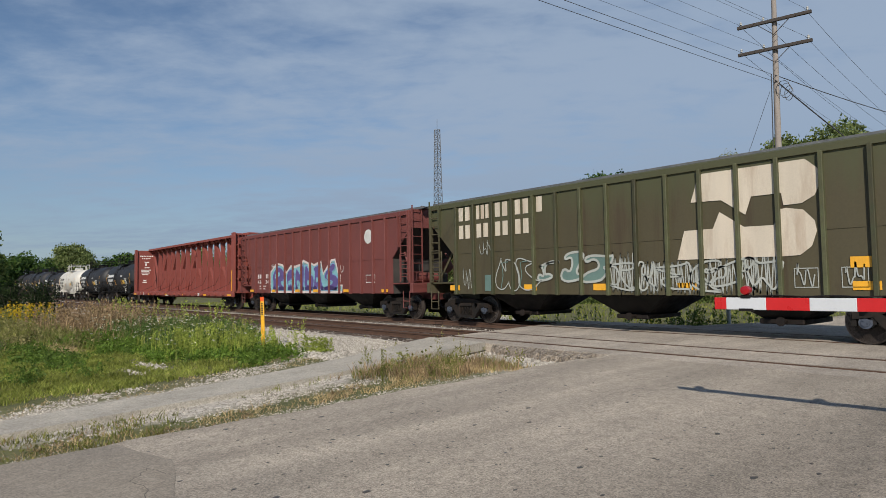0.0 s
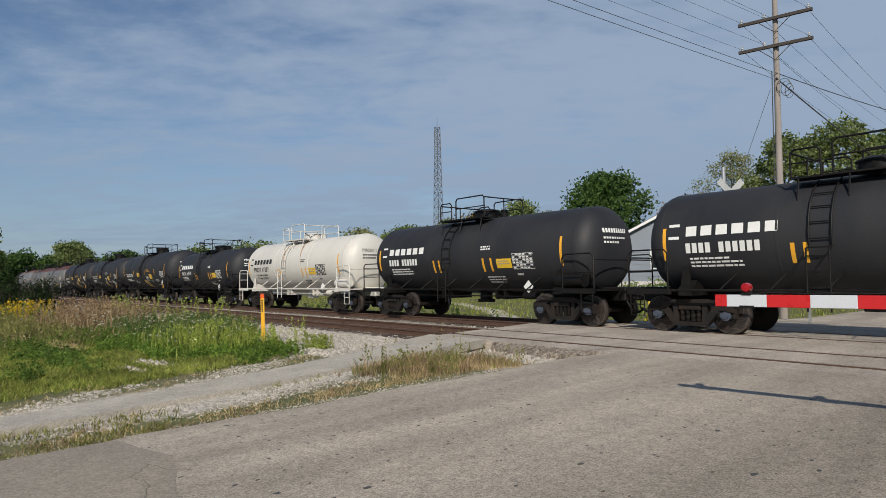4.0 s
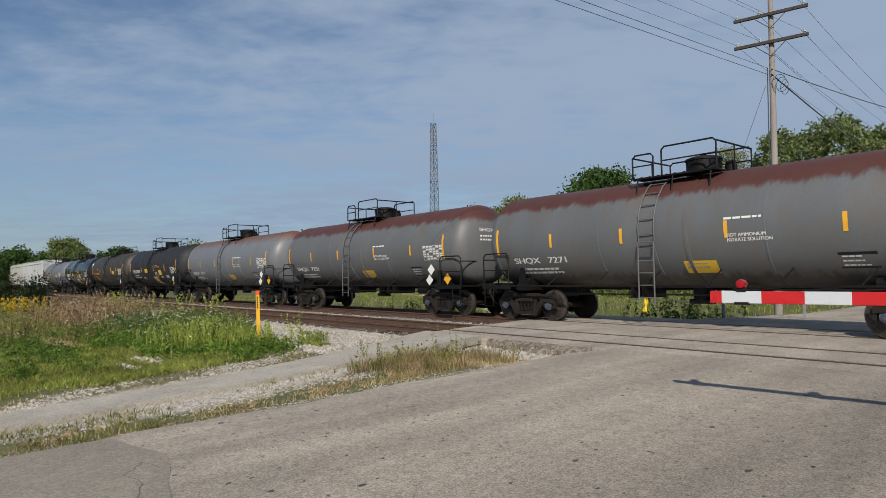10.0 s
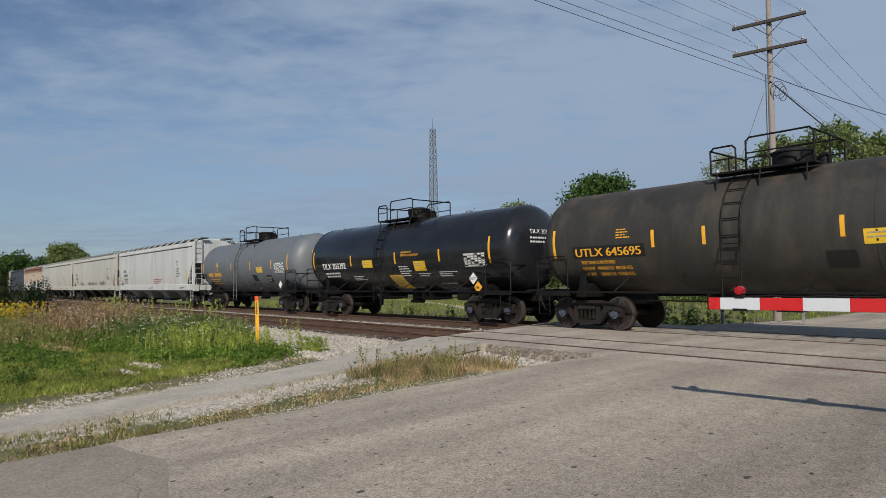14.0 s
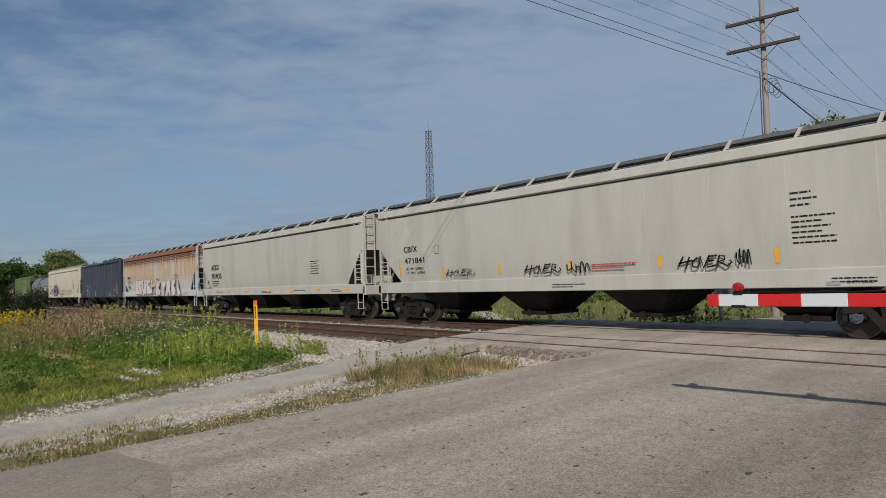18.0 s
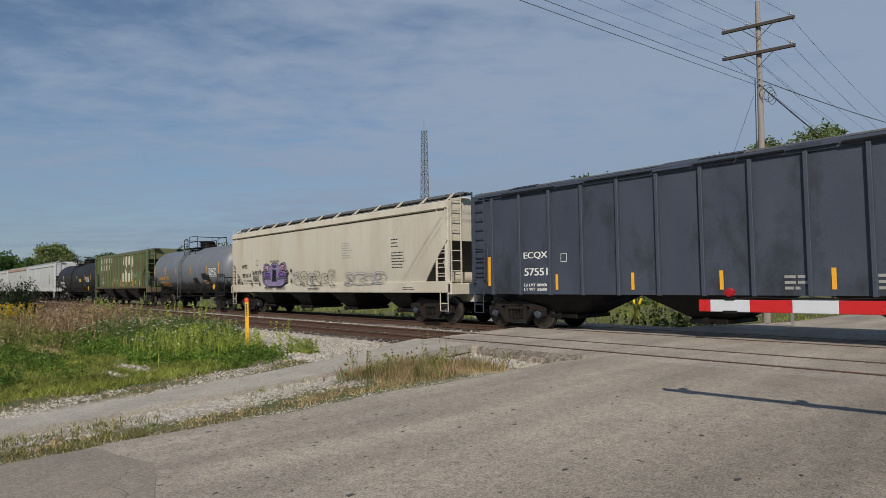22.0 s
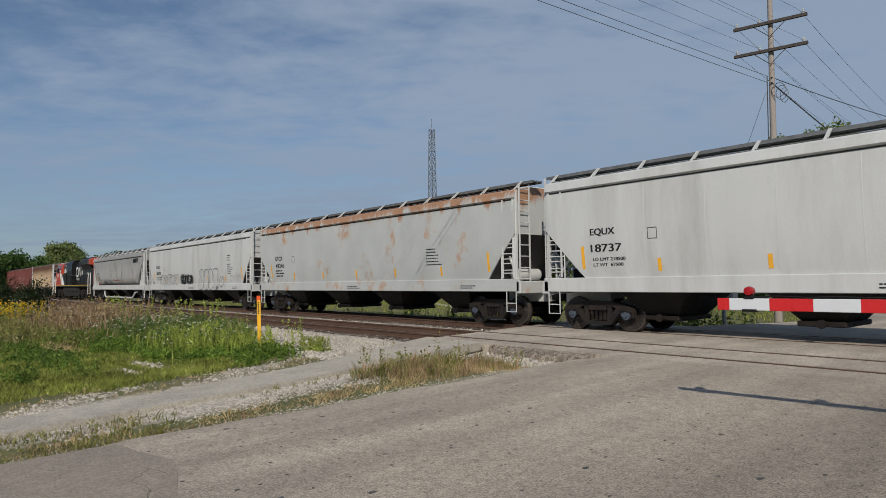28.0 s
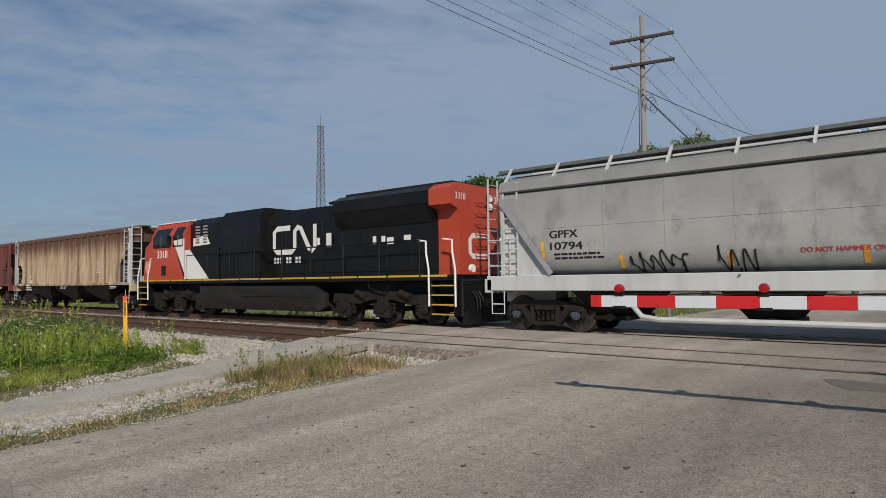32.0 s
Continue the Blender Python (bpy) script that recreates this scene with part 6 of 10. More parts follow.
TANK_BLACK = material("tank_black", (0.0215, 0.0225, 0.0265), 0.62, 0, 0.3, 1.0, 30, 0.06, (0.040, 0.037, 0.034), 0.5, 0.9, streak=3, spec=0.35)
TANK_GLOSS = material("tank_gloss_black", (0.014, 0.015, 0.018), 0.22, 0, 0.2, 1.0, 30, 0.03, (0.03, 0.03, 0.03), 0.4, 0.9)
TANK_DIRTY = graded("tank_dirty_black", (0.030, 0.029, 0.026), (0.16, 0.09, 0.05), 4.2, 0.5, rough=0.6, grime=(0.11, 0.085, 0.06), grime_amount=0.55)
TANK_WHITE = material("tank_white", (0.60, 0.58, 0.53), 0.5, 0, 0.08, 1.0, 30, 0.05, (0.42, 0.24, 0.10), 0.7, 1.3, streak=6, low=0.58, high=0.8)
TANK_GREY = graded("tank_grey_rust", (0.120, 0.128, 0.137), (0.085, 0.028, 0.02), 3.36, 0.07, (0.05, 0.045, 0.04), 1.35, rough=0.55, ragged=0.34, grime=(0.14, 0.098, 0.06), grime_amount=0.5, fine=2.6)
TANK_GREY_PLAIN = graded("tank_grey_light", (0.150, 0.164, 0.184), (0.15, 0.066, 0.035), 3.55, 0.2, rough=0.5, ragged=0.45, grime=(0.16, 0.12, 0.085), grime_amount=0.5, fine=2.6)
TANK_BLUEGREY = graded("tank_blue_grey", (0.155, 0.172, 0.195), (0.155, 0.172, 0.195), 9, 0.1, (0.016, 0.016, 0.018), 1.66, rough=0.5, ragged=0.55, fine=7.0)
TANK_BLUE = material("tank_plain_blue_grey", (0.135, 0.148, 0.165), 0.5, 0, 0.12, 1.0, 30, 0.05, (0.09, 0.095, 0.10), 0.5, 0.9, streak=4)
LIGHT_GREY = material("fittings_grey", (0.11, 0.112, 0.115), 0.55, 0, 0.15, 4, 40, 0.05)
HOP_WHITE = material("hopper_white", (0.525, 0.535, 0.530), 0.55, 0, 0.06, 0.8, 30, 0.05, (0.27, 0.265, 0.25), 0.6, 0.9, streak=6)
BAY_GREY = material("dusty_grey_bay", (0.16, 0.16, 0.16), 0.7, 0, 0.25, 2, 40, 0.1, (0.06, 0.056, 0.05), 0.6, 1.2)
PALE_BLUE = material("fittings_pale_blue", (0.40, 0.46, 0.50), 0.6, 0, 0.12, 3, 40, 0.05, (0.30, 0.2, 0.12), 0.5, 2.5)
HOP_CREAM = material("hopper_pale_grey", (0.475, 0.465, 0.42), 0.55, 0, 0.06, 0.8, 30, 0.05, (0.30, 0.285, 0.25), 0.6, 0.9, streak=6)
HOP_TAN = material("hopper_cream", (0.56, 0.525, 0.44), 0.6, 0, 0.07, 0.8, 30, 0.05, (0.42, 0.30, 0.18), 0.55, 1.1, streak=6)
HOP_RUST = graded("hopper_rusted", (0.46, 0.33, 0.21), (0.19, 0.055, 0.026), 3.55, 0.22, (0.48, 0.50, 0.50), 2.15, rough=0.75, amount=0.85, ragged=1.25, grime=(0.46, 0.47, 0.45), grime_amount=0.85, fine=3.0, low=0.46, high=0.60, run=5)
HOP_PATCH = graded("hopper_patchy_rust", (0.43, 0.445, 0.44), (0.33, 0.15, 0.06), 3.98, 0.10, rough=0.65, ragged=0.95, amount=0.85, grime=(0.42, 0.19, 0.06), grime_amount=0.8, grime_scale=0.7, low=0.555, high=0.66, run=1.3)
HOP_GREY = graded("hopper_streaked_grey", (0.36, 0.36, 0.35), (0.24, 0.24, 0.235), 3.3, 0.8, rough=0.6, ragged=0.9, grime=(0.10, 0.096, 0.09), grime_amount=0.75, grime_scale=0.9, low=0.5, high=0.7, run=1.5)
HOP_GREEN = graded("hopper_dirty_green", (0.074, 0.063, 0.034), (0.072, 0.075, 0.036), 3.5, 0.4, rough=0.65, ragged=1.2, streak=14, grime=(0.045, 0.024, 0.016), grime_amount=0.8, grime_scale=2.2, low=0.52, high=0.7)
HOP_BROWN = graded("hopper_brown_green", (0.115, 0.085, 0.05), (0.12, 0.125, 0.056), 3.6, 0.4, rough=0.65, ragged=0.9, streak=10, grime=(0.05, 0.036, 0.024), grime_amount=0.6, grime_scale=1.6)
HOP_GREEN_DARK_RIB = material("rib_dark_green", (0.065, 0.072, 0.034), 0.6, 0, 0.3, 2, 40, 0.1, (0.055, 0.026, 0.018), 0.7, 1.2, random_tint=0.35)
HOP_GREEN_RIB = material("rib_green", (0.105, 0.15, 0.06), 0.6, 0, 0.2, 2, 40, 0.1, (0.08, 0.07, 0.04), 0.5, 1.5)
HOP_RED = material("oxide_red", (0.165, 0.048, 0.042), 0.62, 0, 0.14, 1.2, 30, 0.08, (0.10, 0.04, 0.035), 0.55, 0.9, streak=4)
BEAM_RED = material("beam_red", (0.25, 0.062, 0.048), 0.6, 0, 0.14, 1.2, 30, 0.08, (0.14, 0.05, 0.04), 0.5, 1.1, streak=3)
HOP_SLATE = material("slate_blue_grey", (0.050, 0.061, 0.086), 0.6, 0, 0.2, 1.0, 30, 0.06, (0.022, 0.025, 0.03), 0.8, 0.7, streak=2, low=0.52, high=0.64)
HOP_BURNT = graded("hopper_burnt_tan", (0.50, 0.40, 0.27), (0.10, 0.045, 0.03), 3.3, 0.4, rough=0.75, ragged=1.2, grime=(0.17, 0.075, 0.038), grime_amount=0.95, fine=4.0, low=0.44, high=0.6, run=9)

# coupling points along the train
C = [-1.4, -18.4, -35.45, -58.0, -69.55, -82.2, -95.15, -107.3, -121.5, -134.9, -149.6, -164.0, -178.3, -192.8, -207.0, -221.1, -235.25, -249.3,
     -268.9, -288.6, -307.7, -326.2, -342.4, -361.5, -375.8, -392.2, -409.9, -428.9, -448.3, -467.9, -486.3, -506.7, -524.3, -541.3, -558.3, -575.3]


def half(i):
    return (C[i - 1] - C[i]) / 2


def ribbed(i, label, paint, **more):
    args = dict(style="ribbed", bays=3, ribs=15, ink=WHITE, seed=i, cut_len=1.2, cut_top=3.5, knee=2.37, groove=False, reflect=False, eave=4.14, mark_at=(-5.9, 1.5, 0.2, 0.3))
    args.update(more)
    return hopper_car(label, half(i), paint, **args)


def tank(i, label, paint, **more):
    return tank_car(label, half(i), paint, seed=i, **more)


def build_train():
    out = {}
    out[1] = ribbed(1, "dirty dark green ribbed covered hopper with cream lettering", HOP_GREEN, rib_paint=HOP_GREEN_DARK_RIB, marks=False, ribs=18, low=1.0, rib_xs=[-7.35 + 0.883 * i for i in range(18)])
    out[2] = ribbed(2, "oxide-red ribbed covered hopper with blue graffiti", HOP_RED, low=1.0, marks=False, ribs=18, rib_xs=[-7.8 + 0.88 * i for i in range(18)])
    out[3] = centerbeam_car(half(3), BEAM_RED)
    out[4] = tank(4, "black tank car with white lettering", TANK_BLACK, marks="prox", r=1.3, zc=2.25, dome="one")
    out[5] = tank(5, "black tank car with white lettering", TANK_BLACK, marks="prox", r=1.3, zc=2.25, dome="one")
    out[6] = tank(6, "white tank car with rust streaks and white railings", TANK_WHITE, trim=TANK_WHITE, ink=BLACK, marks="prox", r=1.3, zc=2.25, dome="one", number="PROX 17377", small=("LD LMT 202400 LB 91800 KG", "LT WT  60600 LB 27500 KG"))
    out[7] = tank(7, "black tank car with white lettering", TANK_BLACK, number="PROX 16573", marks="prox", r=1.3, zc=2.25, dome="one")
    for i, number in ((8, "TILX 202339"), (9, "TILX 202322"), (10, "TILX 202342")):
        out[i] = tank(i, "black tank car with yellow reflective strips", TANK_BLACK, bands=(-0.55, 0.35), number=number)
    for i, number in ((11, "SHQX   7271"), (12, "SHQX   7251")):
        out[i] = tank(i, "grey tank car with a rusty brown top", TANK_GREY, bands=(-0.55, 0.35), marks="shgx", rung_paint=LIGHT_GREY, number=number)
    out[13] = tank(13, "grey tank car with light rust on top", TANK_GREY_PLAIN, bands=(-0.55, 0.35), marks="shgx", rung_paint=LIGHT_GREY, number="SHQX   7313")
    out[14] = tank(14, "black tank car with white lettering", TANK_BLACK, number="TILX 202043", small=("LD LMT 214500 LB  97250 KG", "LT  WT   71500 LB  32450 KG"))
    out[15] = tank(15, "dusty black tank car with a rust-stained end", TANK_DIRTY, ink=YELLOW, marks="utlx", number="UTLX 645695", small=("THE TANK CAR PEOPLE", "LD LMT  194600 LB  88250 KG", "LT WT    68400 LB  31050 KG"))
    out[16] = tank(16, "glossy black tank car with yellow signs", TANK_GLOSS, number="TILX 203292")
    out[17] = tank(17, "plain blue-grey tank car with yellow lettering", TANK_BLUE, ink=YELLOW, marks="utlx", rung_paint=LIGHT_GREY)
    out[18] = hopper_car("white covered hopper with four discharge bays", half(18), HOP_WHITE, seed=18, bay_paint=BAY_GREY, number=("IARX", "625295"), small=("LD LMT 218700 LD", "LT WT  67300", "CU FT  6241"))
    out[19] = hopper_car("pale grey covered hopper with black scribbled tags", half(19), HOP_CREAM, seed=19, number=("CBFX", "471841"), mark_at=(-7.6, 2.16, 0.21, 0.42), small=("LD LMT 219000", "LT  WT   67000"))
    out[20] = hopper_car("pale grey covered hopper with black lettering", half(20), HOP_CREAM, seed=20, reflect=False, number=("AOKX", "90408"), mark_at=(-7.5, 2.05, 0.33, 0.52))
    out[21] = hopper_car("rust-streaked pale covered hopper with outlined graffiti", half(21), HOP_RUST, seed=21, trim=PALE_BLUE, number=("WLPX", "44729"), mark_at=(-7.2, 2.1, 0.22, 0.36))
    out[22] = ribbed(22, "slate blue-grey ribbed covered hopper", HOP_SLATE, reflect=False, marks=False, low=1.05, ribs=13, cut_len=0.02, cut_top=1.5, knee=None, eave=4.2, bays=3, rib_xs=[-6.6 + 1.14 * i for i in range(13)])
    out[23] = hopper_car("cream covered hopper with purple graffiti", half(23), HOP_TAN, seed=23, reflect=False, number=("WFRX", "883837"), mark_at=(-7.64, 1.86, 0.19, 0.47), small=("LD LMT 220500   100000 KG", "LT WT   65500    29700 KG"))
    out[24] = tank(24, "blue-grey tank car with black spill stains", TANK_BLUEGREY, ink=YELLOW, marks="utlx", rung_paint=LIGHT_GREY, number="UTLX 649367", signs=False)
    out[25] = ribbed(25, "dirty green ribbed covered hopper with cream lettering", HOP_BROWN, trim=HOP_GREEN_RIB, rib_paint=HOP_GREEN_RIB, marks=False, ribs=17, sill_paint=HOP_BROWN, rib_xs=[6.1 - 0.853 * i for i in range(17)])
    out[26] = tank(26, "dull black tank car with faded marks", TANK_BLACK, marks="utlx")
    out[27] = hopper_car("pale grey covered hopper with yellow reflective strips", half(27), HOP_WHITE, seed=27, number=("EQUX", "18737"), mark_at=(-7.3, 2.17, 0.21, 0.43), small=("LD LMT 218500", "LT WT  67500"))
    out[28] = hopper_car("pale grey covered hopper with orange rust patches", half(28), HOP_PATCH, seed=28, trim=HOP_WHITE, number=("UTCX", "49245"), mark_at=(-7.3, 2.2, 0.2, 0.36))
    out[29] = hopper_car("pale grey covered hopper with outlined graffiti", half(29), HOP_WHITE, seed=29, number=("EQUX", "18079"), mark_at=(-7.3, 2.17, 0.21, 0.43), small=("LD LMT 218500", "LT WT  67500"))
    out[30] = hopper_car("streaked grey covered hopper with a white sill", half(30), HOP_GREY, seed=30, sill_paint=HOP_WHITE, trim=HOP_WHITE, cut_len=1.5, cut_top=3.4, marks=False, eave=3.98, inset=0.98, belly=True)
    out[31] = locomotive(half(31))
    out[32] = ribbed(32, "burnt tan ribbed covered hopper streaked with rust", HOP_BURNT, ribs=21, trim=HOP_WHITE)
    for i in (33, 34, 35):
        out[i] = ribbed(i, "oxide-red ribbed covered hopper", HOP_RED)
    for i, car in out.items():
        place(car, C[i - 1], C[i])
    return out


TRAIN = build_train()

# ---- plants and stones: many small pieces in one mesh ----
def many(name, verts, faces, mat, label, category, kind="stuff", parent=None, smooth=False):
    """A mesh from arrays of vertices and equal-sided faces."""
    me = bpy.data.meshes.new(name)
    nv, nf, k = len(verts), len(faces), faces.shape[1]
    me.vertices.add(nv)
    me.vertices.foreach_set("co", verts.astype(np.float32).ravel())
    me.loops.add(nf * k)
    me.loops.foreach_set("vertex_index", faces.astype(np.int32).ravel())
    me.polygons.add(nf)
    me.polygons.foreach_set("loop_start", np.arange(0, nf * k, k, dtype=np.int32))
    me.materials.append(mat)
    me.update(calc_edges=True)
    me.validate()
    if smooth:
        me.shade_smooth()
    ob = new(name, me)
    if parent is not None:
        ob.parent = parent
        return tagged(ob, label)
    return tagged(ob, label, category, "", kind)


def leafy(name, base, tip, rough=0.6, through_light=0.35, vary=0.35):
    """Leaf material: colour differs from leaf to leaf, with light coming through."""
    if name in MATS:
        return MATS[name]
    m = bpy.data.materials.new(name)
    m.use_nodes = True
    n, l = m.node_tree.nodes, m.node_tree.links
    b = n["Principled BSDF"]
    geo = n.new("ShaderNodeNewGeometry")
    mix = n.new("ShaderNodeMix")
    mix.data_type = "RGBA"
    l.new(geo.outputs["Random Per Island"], mix.inputs[0])
    mix.inputs[6].default_value, mix.inputs[7].default_value = (*base, 1), (*tip, 1)
    ns = n.new("ShaderNodeTexNoise")
    ns.inputs["Scale"].default_value, ns.inputs["Detail"].default_value = 0.9, 4
    l.new(geo.outputs["Position"], ns.inputs["Vector"])
    mr = n.new("ShaderNodeMapRange")
    mr.inputs[1].default_value, mr.inputs[2].default_value = 0.3, 0.7
    mr.inputs[3].default_value, mr.inputs[4].default_value = 1 - vary, 1 + vary
    l.new(ns.outputs[0], mr.inputs[0])
    sc = n.new("ShaderNodeVectorMath")
    sc.operation = "SCALE"
    l.new(mix.outputs[2], sc.inputs[0])
    patch = n.new("ShaderNodeTexNoise")
    patch.inputs["Scale"].default_value, patch.inputs["Detail"].default_value = 5.5, 3
    l.new(geo.outputs["Position"], patch.inputs["Vector"])
    pr = n.new("ShaderNodeMapRange")
    pr.inputs[1].default_value, pr.inputs[2].default_value = 0.32, 0.68
    pr.inputs[3].default_value, pr.inputs[4].default_value = 1 - vary * 0.9, 1 + vary * 0.9
    l.new(patch.outputs[0], pr.inputs[0])
    both = n.new("ShaderNodeMath")
    both.operation = "MULTIPLY"
    l.new(mr.outputs[0], both.inputs[0])
    l.new(pr.outputs[0], both.inputs[1])
    l.new(both.outputs[0], sc.inputs["Scale"])
    l.new(sc.outputs[0], b.inputs["Base Color"])
    b.inputs["Roughness"].default_value = rough
    b.inputs["Specular IOR Level"].default_value = 0.25
    tr = n.new("ShaderNodeBsdfTranslucent")
    l.new(sc.outputs[0], tr.inputs[0])
    ms = n.new("ShaderNodeMixShader")
    ms.inputs[0].default_value = through_light
    l.new(b.outputs[0], ms.inputs[1])
    l.new(tr.outputs[0], ms.inputs[2])
    l.new(ms.outputs[0], n["Material Output"].inputs[0])
    MATS[name] = m
    return m


def scatter(rng, n, x0, x1, y0, y1, keep=None):
    """n random places in a box of the plan, thinned by keep(x, y) in 0..1."""
    x, y = rng.uniform(x0, x1, n), rng.uniform(y0, y1, n)
    if keep is not None:
        ok = rng.uniform(0, 1, n) < keep(x, y)
        x, y = x[ok], y[ok]
    z = np.array([ground_height(a, b) for a, b in zip(x, y)])
    return x, y, z


def tufts(name, rng, x, y, z, h, w, mat, label, category="grass", lean=0.35):
    """Blades: tapered strips of two quads that bend over."""
    n = len(x)
    a = rng.uniform(0, 2 * np.pi, n)
    hh = h * rng.uniform(0.45, 1.25, n)
    b = rng.uniform(0, 2 * np.pi, n)
    bend = hh * lean * rng.uniform(0.2, 1.6, n)
    ux, uy = np.cos(a) * w, np.sin(a) * w
    dx, dy = np.cos(b) * bend, np.sin(b) * bend
    v = np.empty((n, 6, 3))
    for i, (q, t, s) in enumerate(((0, 0, -1), (0, 0, 1), (0.35, 0.55, 0.8), (0.35, 0.55, -0.8), (1, 1, 0.12), (1, 1, -0.12))):
        v[:, i, 0], v[:, i, 1], v[:, i, 2] = x + dx * q + ux * s, y + dy * q + uy * s, z - 0.02 + hh * t
    f = (np.arange(n)[:, None] * 6)[:, :, None] + np.array([[0, 1, 2, 3], [3, 2, 4, 5]])[None]
    return many(name, v.reshape(-1, 3), f.reshape(-1, 4), mat, label, category)


def leaf_quads(rng, px, py, pz, size, flat=0.3):
    """Small leaves at points, turned at random."""
    n = len(px)
    p = np.stack([px, py, pz], 1)
    u = rng.normal(size=(n, 3))
    u /= np.linalg.norm(u, axis=1, keepdims=True)
    t = rng.normal(size=(n, 3))
    t[:, 2] += flat
    w = np.cross(u, t)
    w /= np.linalg.norm(w, axis=1, keepdims=True) + 1e-9
    s = (size * rng.uniform(0.5, 1.4, n))[:, None]
    v = np.stack([p - u * s, p + w * s * 0.55, p + u * s, p - w * s * 0.55], 1)
    return v.reshape(-1, 3), np.arange(n * 4).reshape(n, 4)


def forbs(name, rng, x, y, z, h, spread, leaves, size, mat, label, category="weeds", top_heavy=1.0):
    """Leafy weeds: for each plant a cloud of leaves round a leaning stem."""
    n = len(x)
    i = np.repeat(np.arange(n), leaves)
    t = rng.uniform(0, 1, n * leaves) ** (1 / top_heavy)
    hh = (h * rng.uniform(0.55, 1.2, n))[i]
    la, lb = rng.normal(0, 0.12, n)[i], rng.normal(0, 0.12, n)[i]
    r = spread * (1.05 - t * 0.8) * np.sqrt(rng.uniform(0, 1, n * leaves))
    a = rng.uniform(0, 2 * np.pi, n * leaves)
    v, f = leaf_quads(rng, x[i] + la * t * hh + r * np.cos(a), y[i] + lb * t * hh + r * np.sin(a), z[i] + t * hh, size)
    return many(name, v, f, mat, label, category)


def stones(name, rng, x, y, z, size, mat, label):
    n = len(x)
    base = np.array([(1, 0, -0.4), (-0.2, 0, 1), (0, 1, -0.4), (0, -1, -0.4), (0.25, 0, 1), (-1, 0, -0.4)], float)
    tri = np.array([(0, 2, 4), (2, 1, 4), (2, 5, 1), (5, 3, 1), (1, 3, 4), (3, 0, 4)])
    s = (size * rng.uniform(0.45, 1.3, n))[:, None, None] * rng.uniform(0.6, 1.2, (n, 6, 3)) * np.array([1, 1, 0.65])
    v = base[None] * s
    a = rng.uniform(0, 2 * np.pi, n)[:, None]
    vx, vy = v[..., 0] * np.cos(a) - v[..., 1] * np.sin(a), v[..., 0] * np.sin(a) + v[..., 1] * np.cos(a)
    v = np.stack([vx + x[:, None], vy + y[:, None], v[..., 2] + (z + size * 0.25)[:, None]], 2)
    return many(name, v.reshape(-1, 3), (np.arange(n)[:, None, None] * 6 + tri[None]).reshape(-1, 3), mat, label, "gravel")


STONE_WHITE = leafy("limestone", (0.23, 0.205, 0.17), (0.60, 0.55, 0.475), 0.95, 0.0, 0.12)
STONE_GREY = leafy("ballast_stone", (0.20, 0.165, 0.14), (0.58, 0.53, 0.47), 0.95, 0.0, 0.25)
LEAF_LUSH = leafy("lush_green", (0.055, 0.112, 0.010), (0.20, 0.30, 0.05))
LEAF_LIME = leafy("lime_green", (0.22, 0.30, 0.04), (0.44, 0.48, 0.11))
LEAF_LAWN = leafy("lawn_green", (0.14, 0.18, 0.026), (0.34, 0.355, 0.085))
LEAF_DRY = leafy("dry_straw", (0.32, 0.24, 0.11), (0.56, 0.44, 0.25))
LEAF_BROWN = leafy("brown_seed", (0.20, 0.135, 0.075), (0.46, 0.33, 0.19))
LEAF_OLIVE = leafy("olive_green", (0.12, 0.135, 0.032), (0.27, 0.265, 0.08))
LEAF_TAN = leafy("tan_green", (0.17, 0.175, 0.05), (0.38, 0.33, 0.15))
BLOOM_GOLD = leafy("gold_bloom", (0.42, 0.29, 0.012), (0.66, 0.46, 0.03))
BLOOM_WHITE = leafy("white_bloom", (0.5, 0.5, 0.36), (0.72, 0.72, 0.58))
LEAF_CLOVER = leafy("clover_green", (0.05, 0.10, 0.012), (0.16, 0.235, 0.042))
LEAF_BLUE = leafy("blue_green", (0.055, 0.105, 0.02), (0.165, 0.235, 0.07))
LEAF_SHRUB = leafy("shrub_dark", (0.008, 0.018, 0.006), (0.03, 0.05, 0.015))


def path_west(y):
    return -9.2 - 0.10 * y - 0.023 * y * np.maximum(y, 0)


def path_east(y):
    return -8.35 - 0.10 * y - 0.0115 * y * np.maximum(y, 0)


def wave(x, y, s=1.0, p=0.0):
    return 0.5 + 0.25 * (np.sin(x * 0.9 * s + p) * np.cos(y * 1.3 * s + 2 * p) + np.sin(x * 2.3 * s + y * 1.7 * s + p))


def clumped(rng, n, per, x0, x1, y0, y1, keep, spread):
    """Places gathered in clumps, with a height factor that the blades of one clump share."""
    cx, cy, cz = scatter(rng, n, x0, x1, y0, y1, keep)
    k = len(cx)
    i = np.repeat(np.arange(k), per)
    tall = rng.uniform(0.45, 1.35, k)[i]
    wide = (spread * rng.uniform(0.4, 1.3, k))[i]
    return cx[i] + rng.normal(0, 1, k * per) * wide, cy[i] + rng.normal(0, 1, k * per) * wide, cz[i], tall


def across_verge(x, y):
    """0 at the path's edge, 1 at the road's."""
    e = path_east(y)
    return (x - e) / (ROAD_W - e)


